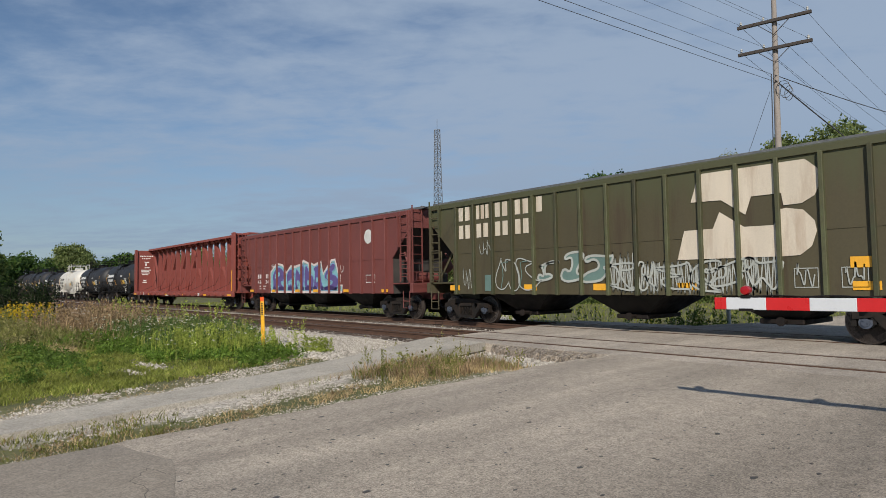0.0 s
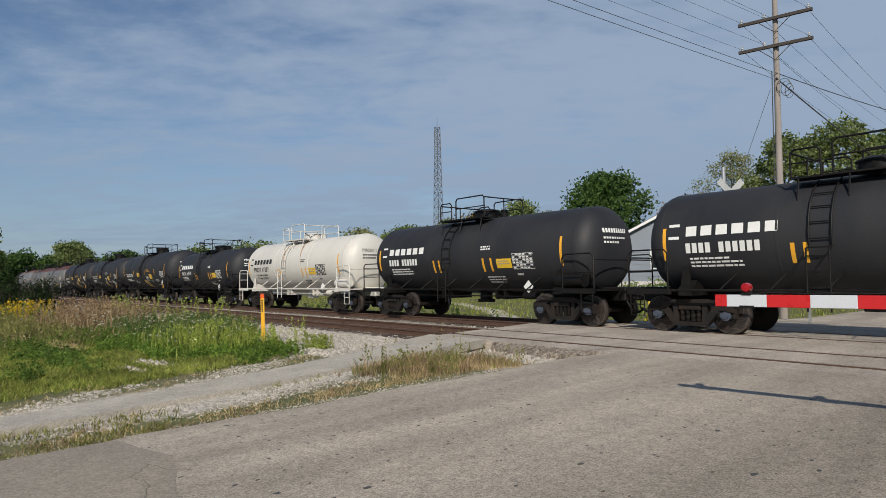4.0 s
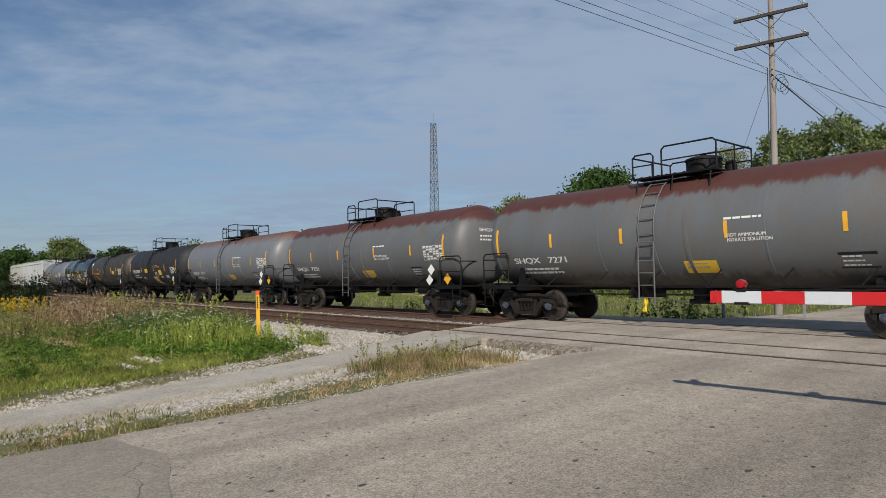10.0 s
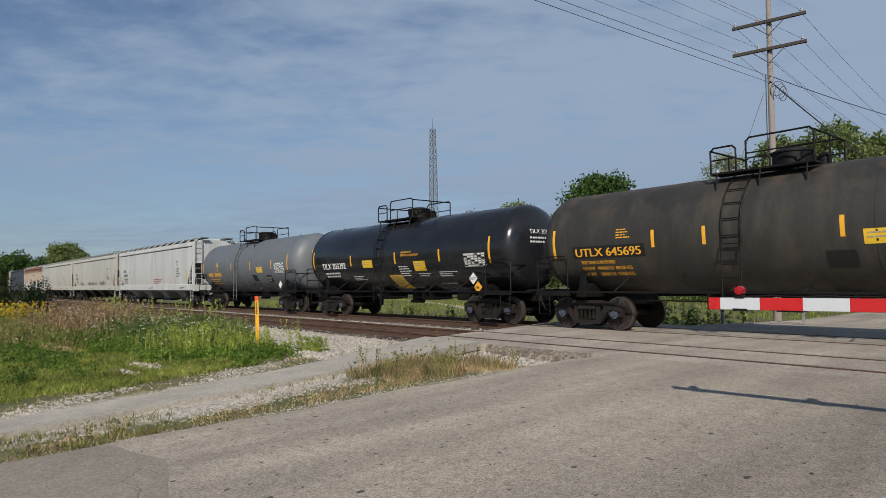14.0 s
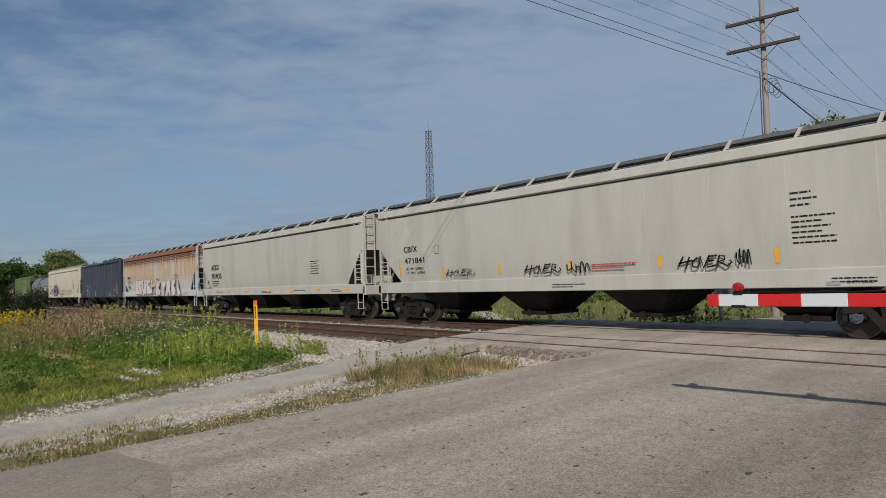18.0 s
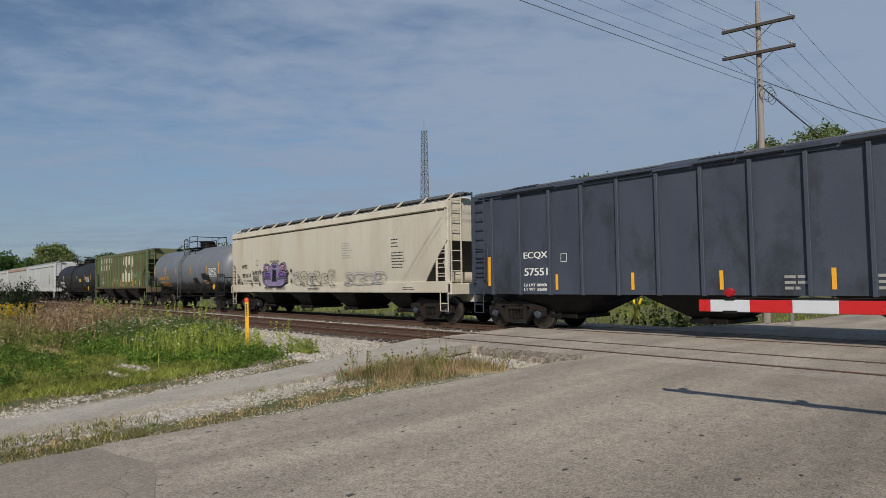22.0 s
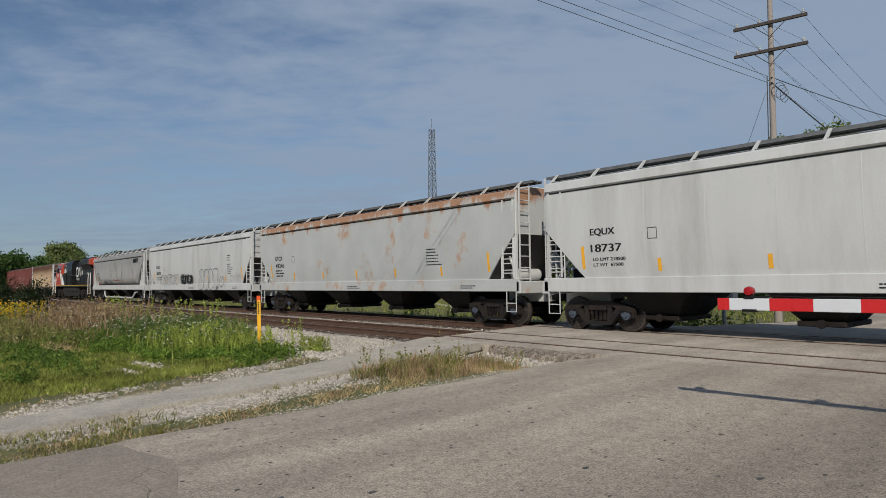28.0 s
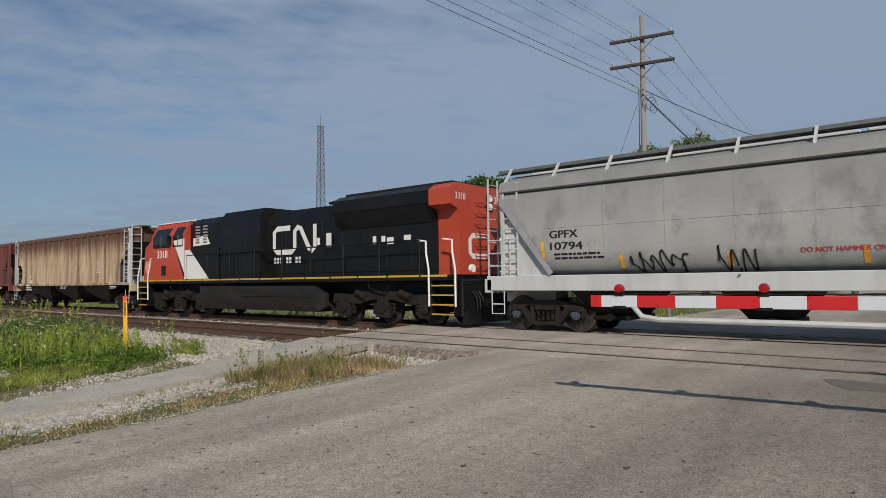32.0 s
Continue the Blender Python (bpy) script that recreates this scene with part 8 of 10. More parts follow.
def signal(name, label, x, y, z, arm=True):
    steel = material("galvanised", (0.42, 0.43, 0.43), 0.45, 0.6)
    sig = thing(name, label, "crossing signal", at=pose(x, y, z))
    part("mast", Shell().rod((0, 0, 0), (0, 0, 5.2), 0.065, 14).rod((0, 0, 5.2), (0, 0, 5.28), 0.075, 14).turned([(0, 0.2), (0.12, 0.2), (0.16, 0.08)], (0, 0, 0), "z", 14), steel, sig)
    part("lamp_arm", Shell().rod((-0.62, 0, 3.30), (0.62, 0, 3.30), 0.035, 8).box(-0.1, 0.1, -0.1, 0.1, 3.2, 3.4, c=0.02), steel, sig)
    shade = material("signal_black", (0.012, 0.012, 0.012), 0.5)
    lit = material("lamp_red_lit", (1.0, 0.03, 0.02), 0.3, emit=4.0)
    dull = material("lamp_dull", (0.20, 0.19, 0.19), 0.15)
    for dx in (-0.55, 0.55):
        disc = part("backboard", Shell().turned([(-0.03, 0.02), (-0.03, 0.30), (0.0, 0.30), (0.0, 0.02)], (dx, -0.16, 3.30), "y", 24), shade, sig, "round black lamp backboard")
        hood = Shell()
        for k in range(12):
            a, b = math.pi * (-0.1 + 1.2 * k / 12), math.pi * (-0.1 + 1.2 * (k + 1) / 12)
            hood.face([(dx + 0.17 * math.cos(a), -0.2, 3.30 + 0.17 * math.sin(a)), (dx + 0.17 * math.cos(b), -0.2, 3.30 + 0.17 * math.sin(b)), (dx + 0.16 * math.cos(b), -0.5, 3.31 + 0.16 * math.sin(b)), (dx + 0.16 * math.cos(a), -0.5, 3.31 + 0.16 * math.sin(a))])
        part("visor", hood, shade, disc)
        part("lens", Shell().turned([(-0.06, 0.02), (-0.055, 0.13), (-0.02, 0.15)], (dx, -0.17, 3.30), "y", 20), lit if dx < 0 else dull, disc, "lit red lamp lens" if dx < 0 else "dull lamp lens")
        part("lamp_case", Shell().turned([(0.0, 0.14), (0.14, 0.13), (0.2, 0.06)], (dx, -0.16, 3.30), "y", 16), shade, disc)
    blades = material("crossbuck_white", (0.42, 0.43, 0.42), 0.5)
    for sgn in (-1, 1):
        a = math.radians(45 * sgn)
        b = Shell()
        turn = Matrix.Rotation(radians(62), 3, 'Z')
        d, n = turn @ Vector((math.cos(a), 0, math.sin(a))), turn @ Vector((-math.sin(a), 0, math.cos(a)))
        c = Vector((0.18, 0.10 + 0.015 * sgn, 4.42))
        b.loft([[c - d * 0.6 - n * 0.11 + Vector((0, q, 0)), c + d * 0.6 - n * 0.11 + Vector((0, q, 0)), c + d * 0.6 + n * 0.11 + Vector((0, q, 0)), c - d * 0.6 + n * 0.11 + Vector((0, q, 0))] for q in (0, 0.006)])
        part("crossbuck_blade", b, blades, sig)
    if arm:
        part("gate_mechanism", Shell().box(-0.2, 0.25, 0.08, 0.5, 1.0, 1.55, c=0.04), steel, sig)
        x, i = 0.4, 0
        while x < 6.2:
            w = 0.42
            part("red_band" if i % 2 == 0 else "white_band", Shell().box(x, x + w, 0.28, 0.32, 1.28, 1.40), MATS["gate_red"] if i % 2 == 0 else MATS["gate_white"], sig)
            x += w
            i += 1
        lens = MATS["lamp_red"]
        for k in (1.2, 3.0, 5.9):
            part("gate_lamp", Shell().turned([(-0.05, 0.03), (0.0, 0.06), (0.05, 0.03)], (k, 0.3, 1.47), "y", 12), lens, sig)


def build_pole():
    wood = material("pole_wood", (0.30, 0.265, 0.24), 0.9, 0, 0.3, 3, 40, 0.5, (0.12, 0.095, 0.075), 0.5, 2, streak=8)
    dark = material("crossarm_wood", (0.055, 0.045, 0.04), 0.85, 0, 0.3, 4, 40, 0.4)
    glassy = material("insulator", (0.5, 0.5, 0.48), 0.15)
    cable = material("cable", (0.05, 0.052, 0.056), 0.6)
    px, py = -10.03, 25.07
    poles = []
    for x, y, turn in ((px, py, 10.4), (-12.6, -18.0, 3.0), (-13.0, 66.0, 6.0)):
        pole = thing("utility_pole", "weathered wooden utility pole with two dark crossarms", "utility pole", "utility poles", at=pose(x, y, -0.45, 0, 0.6, turn))
        part("pole_shaft", Shell().rod((0, 0, 0), (0, 0, 12.6), 0.145, 14, 0.088), wood, pole)
        for z in (11.55, 10.48):
            arm = part("crossarm", Shell().box(-1.28, 1.28, -0.23, -0.13, z, z + 0.12, c=0.008), dark, pole)
            for sx in (-1, 1):
                part("arm_brace", Shell().rod((sx * 0.55, -0.2, z), (0.0, -0.17, z - 0.48), 0.014, 6), dark, arm)
            for dx in (-1.15, -0.35, 1.15):
                part("insulator", Shell().turned([(0, 0.02), (0.04, 0.02), (0.05, 0.045), (0.09, 0.05), (0.1, 0.03), (0.13, 0.045), (0.16, 0.02)], (dx, -0.18, z + 0.12), "z", 12), glassy, arm)
        part("conduit", Shell().rod((-0.16, -0.08, 5.5), (-0.15, -0.06, 9.6), 0.02, 6).turned([(0, 0.05), (0.14, 0.05)], (-0.16, -0.08, 5.45), "z", 8), cable, pole)
        poles.append((Vector((x, y, -0.45)), radians(turn)))

    def point(k, dx, z):
        base, turn = poles[k]
        return base + Vector((dx * math.cos(turn) + 0.18 * math.sin(turn), dx * math.sin(turn) - 0.18 * math.cos(turn), z))

    def wire(a, b, sag, r=0.012, n=14):
        s = Shell()
        pts = []
        for i in range(n + 1):
            t = i / n
            p = a.lerp(b, t)
            p.z -= sag * 4 * t * (1 - t)
            pts.append(p)
        s.pipe(pts, r, 5)
        solid("power_line", s, cable, "thin dark overhead power line", "power line", "overhead power lines")

    for z in (11.8, 10.73):
        for dx in (-1.15, -0.35, 1.15):
            wire(point(1, dx, z), point(0, dx, z), 0.15, 0.0055)
            wire(point(0, dx, z), point(2, dx, z), 0.8, 0.007)
    wire(point(1, 0, 9.55), point(0, 0, 9.55), 0.1, 0.009)
    wire(point(1, 0, 9.3), point(0, 0, 9.3), 0.1, 0.009)
    wire(point(0, 0.1, 9.3), Vector((-6.4, 39.1, 3.3)), 0.3, 0.026)
    wire(point(0, 0.1, 9.5), Vector((-4.6, 45.7, 8.0)), 0.4, 0.016)
    guy = Vector((-14.2, 26.0, -0.3))
    wire(point(0, -0.1, 8.9), guy, 0.0, 0.008, 2)
    s = Shell()
    base = point(0, 0.35, 8.95)
    for k in range(3):
        pts = [base + Vector((0.25 * math.cos(a) * (1 - 0.2 * k) + 0.1 * k, 0, 0.28 * math.sin(a) - 0.12 * k)) for a in [i * 0.6 for i in range(11)]]
        s.pipe(pts, 0.012, 5)
    solid("cable_loop", s, cable, "coiled spare cable below the crossarms", "cable")
    solid("guy_guard", Shell().rod((-13.35, 21.0, -0.35), (-13.0, 21.3, 0.75), 0.045, 8), material("guard_yellow", (0.78, 0.55, 0.02), 0.5), "leaning yellow guy-wire guard in the grass", "guard")
    solid("guy_guard", Shell().rod((-13.05, 21.0, -0.35), (-13.3, 21.25, 0.72), 0.045, 8), MATS["guard_yellow"], "leaning yellow guy-wire guard in the grass", "guard")


def build_tower():
    tower = thing("lattice_tower", "tall slender grey steel lattice radio tower", "radio tower", at=pose(-115.4, 95.8, -0.5, 0, 0, 20))
    steel = material("tower_steel", (0.13, 0.14, 0.16), 0.6, 0.2)
    top, n = 38.4, 22
    corner = lambda k, z: Vector((math.cos(2.094 * k), math.sin(2.094 * k), 0)) * (0.75 + 0.85 * (1 - z / top)) + Vector((0, 0, z))
    for k in range(3):
        part("leg", Shell().rod(corner(k, 0), corner(k, top), 0.09, 6), steel, tower)
        br = Shell()
        for i in range(n):
            z0, z1 = top * i / n, top * (i + 1) / n
            br.rod(corner(k, z0), corner((k + 1) % 3, z1), 0.045, 4).rod(corner((k + 1) % 3, z0), corner(k, z1), 0.045, 4).rod(corner(k, z1), corner((k + 1) % 3, z1), 0.045, 4)
        part("bracing", br, steel, tower)
    part("antenna", Shell().rod((0, 0, top - 0.3), (0, 0, top + 2.6), 0.05, 6), steel, tower)


def tree(x, y, h, spread, seed, leaf, label, size=0.28, count=7000, base=0.25, lobes=14, z=-0.5, gap=0.0, squat=1.0, lobe=1.0):
    """Trunk, limbs and a crown of leaves gathered in uneven clumps."""
    rng = np.random.default_rng(seed)
    count, size = int(count * 2.2), size * 0.66
    bark = material("bark", (0.085, 0.068, 0.052), 0.95, 0, 0.3, 3, 30, 0.6, streak=5)
    t = thing("tree", label, "tree", at=pose(x, y, z))
    s = Shell()
    trunk_top = h * 0.62
    s.rod((0, 0, 0), (0.1, 0, h * 0.3), h * 0.022, 10, h * 0.017).rod((0.1, 0, h * 0.3), (0, 0.1, trunk_top), h * 0.017, 8, h * 0.006)
    part("trunk", s, bark, t)
    centres = []
    for i in range(lobes):
        q = (i + 0.5) / lobes
        zc = h * (base + (1 - base) * (0.12 + 0.78 * q))
        wide = spread * 0.5 * math.sin(math.pi * (0.18 + 0.72 * q)) ** 0.7
        a = i * 2.4 + rng.uniform(-0.4, 0.4)
        d = wide * rng.uniform(0.45, 0.85)
        centres.append((d * math.cos(a), d * math.sin(a), zc, spread * lobe * rng.uniform(0.14, 0.23)))
        limb = Shell().rod((0, 0, min(trunk_top, zc * 0.75)), (d * math.cos(a), d * math.sin(a), zc), h * 0.006, 6, h * 0.002)
        part("limb", limb, bark, t)
    centres.append((0, 0, h * 0.92, spread * 0.16 * lobe))
    c = np.array(centres)
    k = rng.integers(0, len(c), count)
    d = rng.normal(size=(count, 3))
    d /= np.linalg.norm(d, axis=1, keepdims=True)
    r = c[k, 3] * rng.uniform(0.2, 1.0, count) ** 0.5 * (1 + 0.3 * np.sin(d[:, 0] * 7 + k) * np.cos(d[:, 2] * 6) + 0.16 * rng.normal(size=count))
    p = c[k, :3] + d * r[:, None] * np.array([1, 1, 0.8 * squat])
    v, f = leaf_quads(rng, p[:, 0], p[:, 1], p[:, 2], size)
    many("crown", v, f, leaf, "", "", parent=t)
    return t


def from_bearing(az, dist):
    return -dist * math.sin(radians(az)), dist * math.cos(radians(az))


TREE_MAPLE = leafy("maple_leaf", (0.028, 0.066, 0.014), (0.085, 0.145, 0.03), 0.55, 0.25, 0.2)
TREE_OLIVE = leafy("olive_leaf", (0.085, 0.125, 0.04), (0.30, 0.35, 0.13), 0.6, 0.45, 0.3)
TREE_PALE = leafy("pale_leaf", (0.15, 0.165, 0.07), (0.36, 0.37, 0.18), 0.6, 0.42, 0.25)
TREE_MID = leafy("mid_leaf", (0.07, 0.112, 0.03), (0.23, 0.285, 0.085), 0.6, 0.42, 0.25)
TREE_AUTUMN = leafy("autumn_leaf", (0.09, 0.08, 0.03), (0.26, 0.18, 0.07), 0.6, 0.3, 0.25)


def build_trees():
    t = lambda az, dist, elev, spread, seed, leaf, label, **more: tree(*from_bearing(az, dist), 1.9 + dist * elev, spread, seed, leaf, label, **more)
    t(35.6, 78, 0.160, 11.5, 1, TREE_MAPLE, "dense round dark green maple tree", count=11000, size=0.3, base=0.12, lobes=22)
    t(17.0, 52, 0.214, 8.0, 2, TREE_OLIVE, "tall airy olive-green tree behind the road", count=9000, size=0.2, base=0.06, lobes=34, lobe=0.8)
    t(21.4, 50, 0.205, 6.4, 3, TREE_OLIVE, "tall airy olive-green tree behind the road", count=7000, size=0.19, base=0.05, lobes=30, lobe=0.8)
    t(25.2, 76, 0.188, 8.6, 4, TREE_PALE, "pale willow-like leafy tree", count=6000, size=0.17, base=0.08, lobes=28, lobe=0.8)
    t(14.6, 54, 0.185, 7.5, 5, TREE_MID, "green leafy tree behind the road", count=8000, size=0.22, base=0.05)
    t(11.0, 55, 0.17, 8, 6, TREE_MID, "green leafy tree behind the road", count=7000, size=0.24, base=0.05)
    t(6.5, 60, 0.16, 9, 7, TREE_OLIVE, "green leafy tree behind the road", count=6000, size=0.26, base=0.05)
    t(28.6, 74, 0.118, 7, 8, TREE_AUTUMN, "small leafy tree turning brown", count=5000, size=0.26, base=0.1)
    t(43.0, 92, 0.118, 11, 9, TREE_OLIVE, "broad olive-green leafy tree", count=7000, size=0.34, base=0.08)
    t(40.6, 84, 0.100, 8, 10, TREE_MID, "green leafy tree behind the field", count=5000, size=0.3, base=0.05)
    t(46.6, 95, 0.105, 10, 11, TREE_AUTUMN, "olive and brown leafy tree", count=6000, size=0.32, base=0.08)
    t(49.5, 100, 0.092, 10, 12, TREE_OLIVE, "olive-green tree behind the field", count=5000, size=0.34, base=0.08)
    t(53.5, 105, 0.080, 12, 13, TREE_MID, "green leafy tree behind the field", count=5000, size=0.36, base=0.08)
    t(57.3, 110, 0.078, 11, 14, TREE_PALE, "pale green rounded tree", count=5000, size=0.36, base=0.1)
    t(61.5, 118, 0.062, 13, 15, TREE_MID, "green leafy tree behind the field", count=4500, size=0.4, base=0.05)
    t(66, 125, 0.055, 14, 16, TREE_OLIVE, "olive-green tree behind the field", count=4500, size=0.42, base=0.05)
    t(71, 135, 0.046, 14, 17, TREE_MID, "green leafy tree behind the field", count=4500, size=0.42, base=0.05)
    t(76.6, 150, 0.044, 11, 18, TREE_MAPLE, "dark tree on the horizon", count=5000, size=0.42, base=0.15)
    t(80.2, 150, 0.058, 12, 19, TREE_OLIVE, "airy green tree on the horizon", count=7000, size=0.34, base=0.12, lobes=24, lobe=0.85)
    t(83.4, 145, 0.040, 12, 20, TREE_MAPLE, "low green tree on the horizon", count=4500, size=0.42, base=0.05)
    t(85.4, 140, 0.042, 12, 21, TREE_MAPLE, "low dark green tree on the horizon", count=4500, size=0.42, base=0.05)
    t(89.3, 60, 0.085, 9, 22, TREE_MID, "leafy tree at the edge of the meadow", count=6000, size=0.28, base=0.05)
    t(92, 90, 0.07, 12, 23, TREE_MID, "leafy tree at the edge of the meadow", count=4000, size=0.36, base=0.05)
    rng = np.random.default_rng(31)
    for px, py, w, h, label in ((-57.0, 5.6, 1.5, 2.3, "dark leafy shrub in the meadow"), (-49.0, 6.6, 1.15, 2.1, "dark leafy shrub in the meadow"), (-66.0, 4.5, 3.0, 2.6, "dark leafy shrub in the meadow")):
        shrub = thing("shrub", label, "shrub", "dark meadow shrubs", at=pose(px, py, ground_height(px, py)))
        st = Shell()
        for k in range(7):
            a = k * 0.9
            st.rod((0, 0, 0), (w * 0.7 * math.cos(a), w * 0.7 * math.sin(a), h * 0.8), 0.03, 5, 0.01)
        part("stem_cluster", st, MATS["bark"], shrub)
        n = 3600
        d = rng.normal(size=(n, 3))
        d /= np.linalg.norm(d, axis=1, keepdims=True)
        r = rng.uniform(0.2, 1.0, n) ** 0.5 * (1 + 0.22 * np.sin(5 * d[:, 0] + 3 * d[:, 1]) + 0.12 * np.sin(11 * d[:, 1] + 9 * d[:, 2]))
        v, f = leaf_quads(rng, d[:, 0] * r * w, d[:, 1] * r * w, np.abs(d[:, 2] * r) * h * 0.95 + 0.05, 0.07)
        many("foliage", v, f, LEAF_SHRUB, "", "", parent=shrub)
    # bushes in front of the house
    for k in range(9):
        px, py = from_bearing(23.5 + 1.75 * k, 54 + 2.0 * math.sin(k * 2.2))
        w, h = rng.uniform(1.3, 1.9), rng.uniform(1.3, 2.0)
        bush = thing("bush", "rounded green bush by the house", "bush", "bushes by the house", at=pose(px, py, ground_height(px, py) - 0.05))
        part("stem", Shell().rod((0, 0, 0), (0.1, 0, h * 0.6), 0.06, 6, 0.02), MATS["bark"], bush)
        n = 1500
        d = rng.normal(size=(n, 3))
        d /= np.linalg.norm(d, axis=1, keepdims=True)
        r = rng.uniform(0.3, 1.0, n) ** 0.5 * (1 + 0.2 * np.sin(5 * d[:, 0] + k) + 0.12 * rng.normal(size=n))
        v, f = leaf_quads(rng, d[:, 0] * r * w, d[:, 1] * r * w, np.abs(d[:, 2] * r) * h, 0.1)
        many("foliage", v, f, TREE_MID, "", "", parent=bush)
    # woods that close the distance
    n = 26000
    az = rng.uniform(-100, 130, n)
    dist = rng.uniform(190, 240, n)
    hgt = (7 + 3.2 * np.sin(az * 0.55) + 2.0 * np.sin(az * 1.7 + 1) + 1.2 * np.sin(az * 4.1)) * np.where(az > 60, 0.62, 1.0)
    p = np.stack([-dist * np.sin(np.radians(az)), dist * np.cos(np.radians(az)), rng.uniform(0, 1, n) ** 0.8 * hgt - 0.6], 1)
    v, f = leaf_quads(rng, p[:, 0], p[:, 1], p[:, 2], 1.1)
    many("far_woods", v, f, TREE_MID, "distant belt of dark green woods", "woods")


def build_house():
    x0, y0 = from_bearing(30.2, 60)
    house = thing("house", "small grey-blue clapboard house with white trim", "house", at=pose(x0, y0, -0.5, 0, 0, 27))
    siding = material("grey_blue_siding", (0.22, 0.25, 0.29), 0.7, 0, 0.1, 1, 30, 0.05)
    white = material("house_white", (0.74, 0.74, 0.72), 0.6, 0, 0.05, 2, 30, 0.03)
    roofm = material("grey_shingle", (0.15, 0.155, 0.165), 0.9, 0, 0.25, 2, 20, 0.3)
    glass = MATS["dark_glass"]
    # front gable block and a lower side block behind the porch
    for bx, by, w, d, eave, ridge in ((-0.6, 0, 12.2, 8.0, 4.5, 7.5), (5.2, 2.4, 5.6, 6.0, 4.2, 6.3)):
        part("wall", Shell().prism([(bx - w / 2, 0), (bx + w / 2, 0), (bx + w / 2, eave), (bx, ridge - 0.12), (bx - w / 2, eave)], by, by + d, "y"), siding, house)
        for sgn in (-1, 1):
            e = (bx + sgn * (w / 2 + 0.4), eave - 0.3)
            part("roof", Shell().prism([e, (bx, ridge), (bx, ridge + 0.14), (e[0], e[1] + 0.14)], by - 0.4, by + d + 0.3, "y"), roofm, house)
            part("bargeboard", Shell().prism([(e[0], e[1] - 0.14), (bx, ridge - 0.16), (bx, ridge + 0.08), (e[0], e[1] + 0.1)], by - 0.46, by - 0.39, "y"), white, house)
        for z in [0.22 * i + 1.5 for i in range(int((eave - 1.5) / 0.22) + 1)]:
            part("clapboard", Shell().box(bx - w / 2 - 0.01, bx + w / 2 + 0.01, by - 0.024, by, z, z + 0.035), siding, house)
        for sx in (-1, 1):
            part("corner_board", Shell().box(bx + sx * w / 2 - 0.08, bx + sx * w / 2 + 0.08, by - 0.035, by + 0.05, 0.9, eave - 0.1), white, house)
    block = material("pale_block", (0.52, 0.50, 0.46), 0.9, 0, 0.2, 2, 30, 0.2)
    part("foundation", Shell().box(-6.75, 5.55, -0.04, 0.02, 0, 1.5), block, house)
    for wx, wy, wz, ww, wh in ((-4.4, -0.03, 2.7, 0.9, 1.6), (-0.9, -0.03, 2.7, 1.3, 1.6), (2.4, -0.03, 2.6, 0.9, 1.6), (-0.6, -0.03, 5.3, 0.9, 1.0), (6.3, 2.37, 2.4, 0.9, 1.5)):
        win = part("window", Shell().box(wx - ww / 2 - 0.12, wx + ww / 2 + 0.12, wy - 0.04, wy, wz - 0.12, wz + wh + 0.12), white, house)
        part("pane", Shell().box(wx - ww / 2, wx + ww / 2, wy - 0.06, wy - 0.03, wz, wz + wh), glass, win)
        part("sash_bar", Shell().box(wx - 0.03, wx + 0.03, wy - 0.075, wy - 0.05, wz, wz + wh), white, win)
        part("meeting_rail", Shell().box(wx - ww / 2, wx + ww / 2, wy - 0.075, wy - 0.05, wz + wh / 2 - 0.03, wz + wh / 2 + 0.03), white, win)
    part("porch_roof", Shell().prism([(5.5, 3.5), (9.0, 3.3), (9.0, 3.5), (5.5, 3.8)], -0.2, 2.4, "y"), roofm, house)
    for px in (5.75, 7.3, 8.8):
        part("porch_post", Shell().box(px - 0.08, px + 0.08, -0.15, 0.01, 1.1, 3.5), white, house)
    rail = part("porch_railing", Shell().box(5.75, 8.8, -0.1, -0.04, 2.0, 2.07), white, house)
    part("bottom_rail", Shell().box(5.75, 8.8, -0.1, -0.04, 1.2, 1.26), white, rail)
    baluster = Shell().box(-0.018, 0.018, -0.09, -0.05, 1.26, 2.0).mesh("baluster", white)
    for i in range(22):
        part("baluster", baluster, None, rail, at=pose(5.88 + i * 0.135, 0, 0))
    part("porch_floor", Shell().box(5.5, 9.0, -0.2, 2.4, 0.95, 1.1), block, house)


def build_far_signs():
    sx, sy = from_bearing(20.0, 23.5)
    sign = thing("road_sign", "grey back of a metal road sign on a post", "road sign", at=pose(sx, sy, -0.3, 0, 0, 12))
    alu = material("sign_metal", (0.28, 0.285, 0.29), 0.5, 0.3)
    part("panel", Shell().box(-0.32, 0.32, -0.012, 0.012, 1.75, 2.5), alu, sign)
    part("post", Shell().box(-0.04, 0.04, 0.012, 0.06, 0, 2.5), alu, sign)


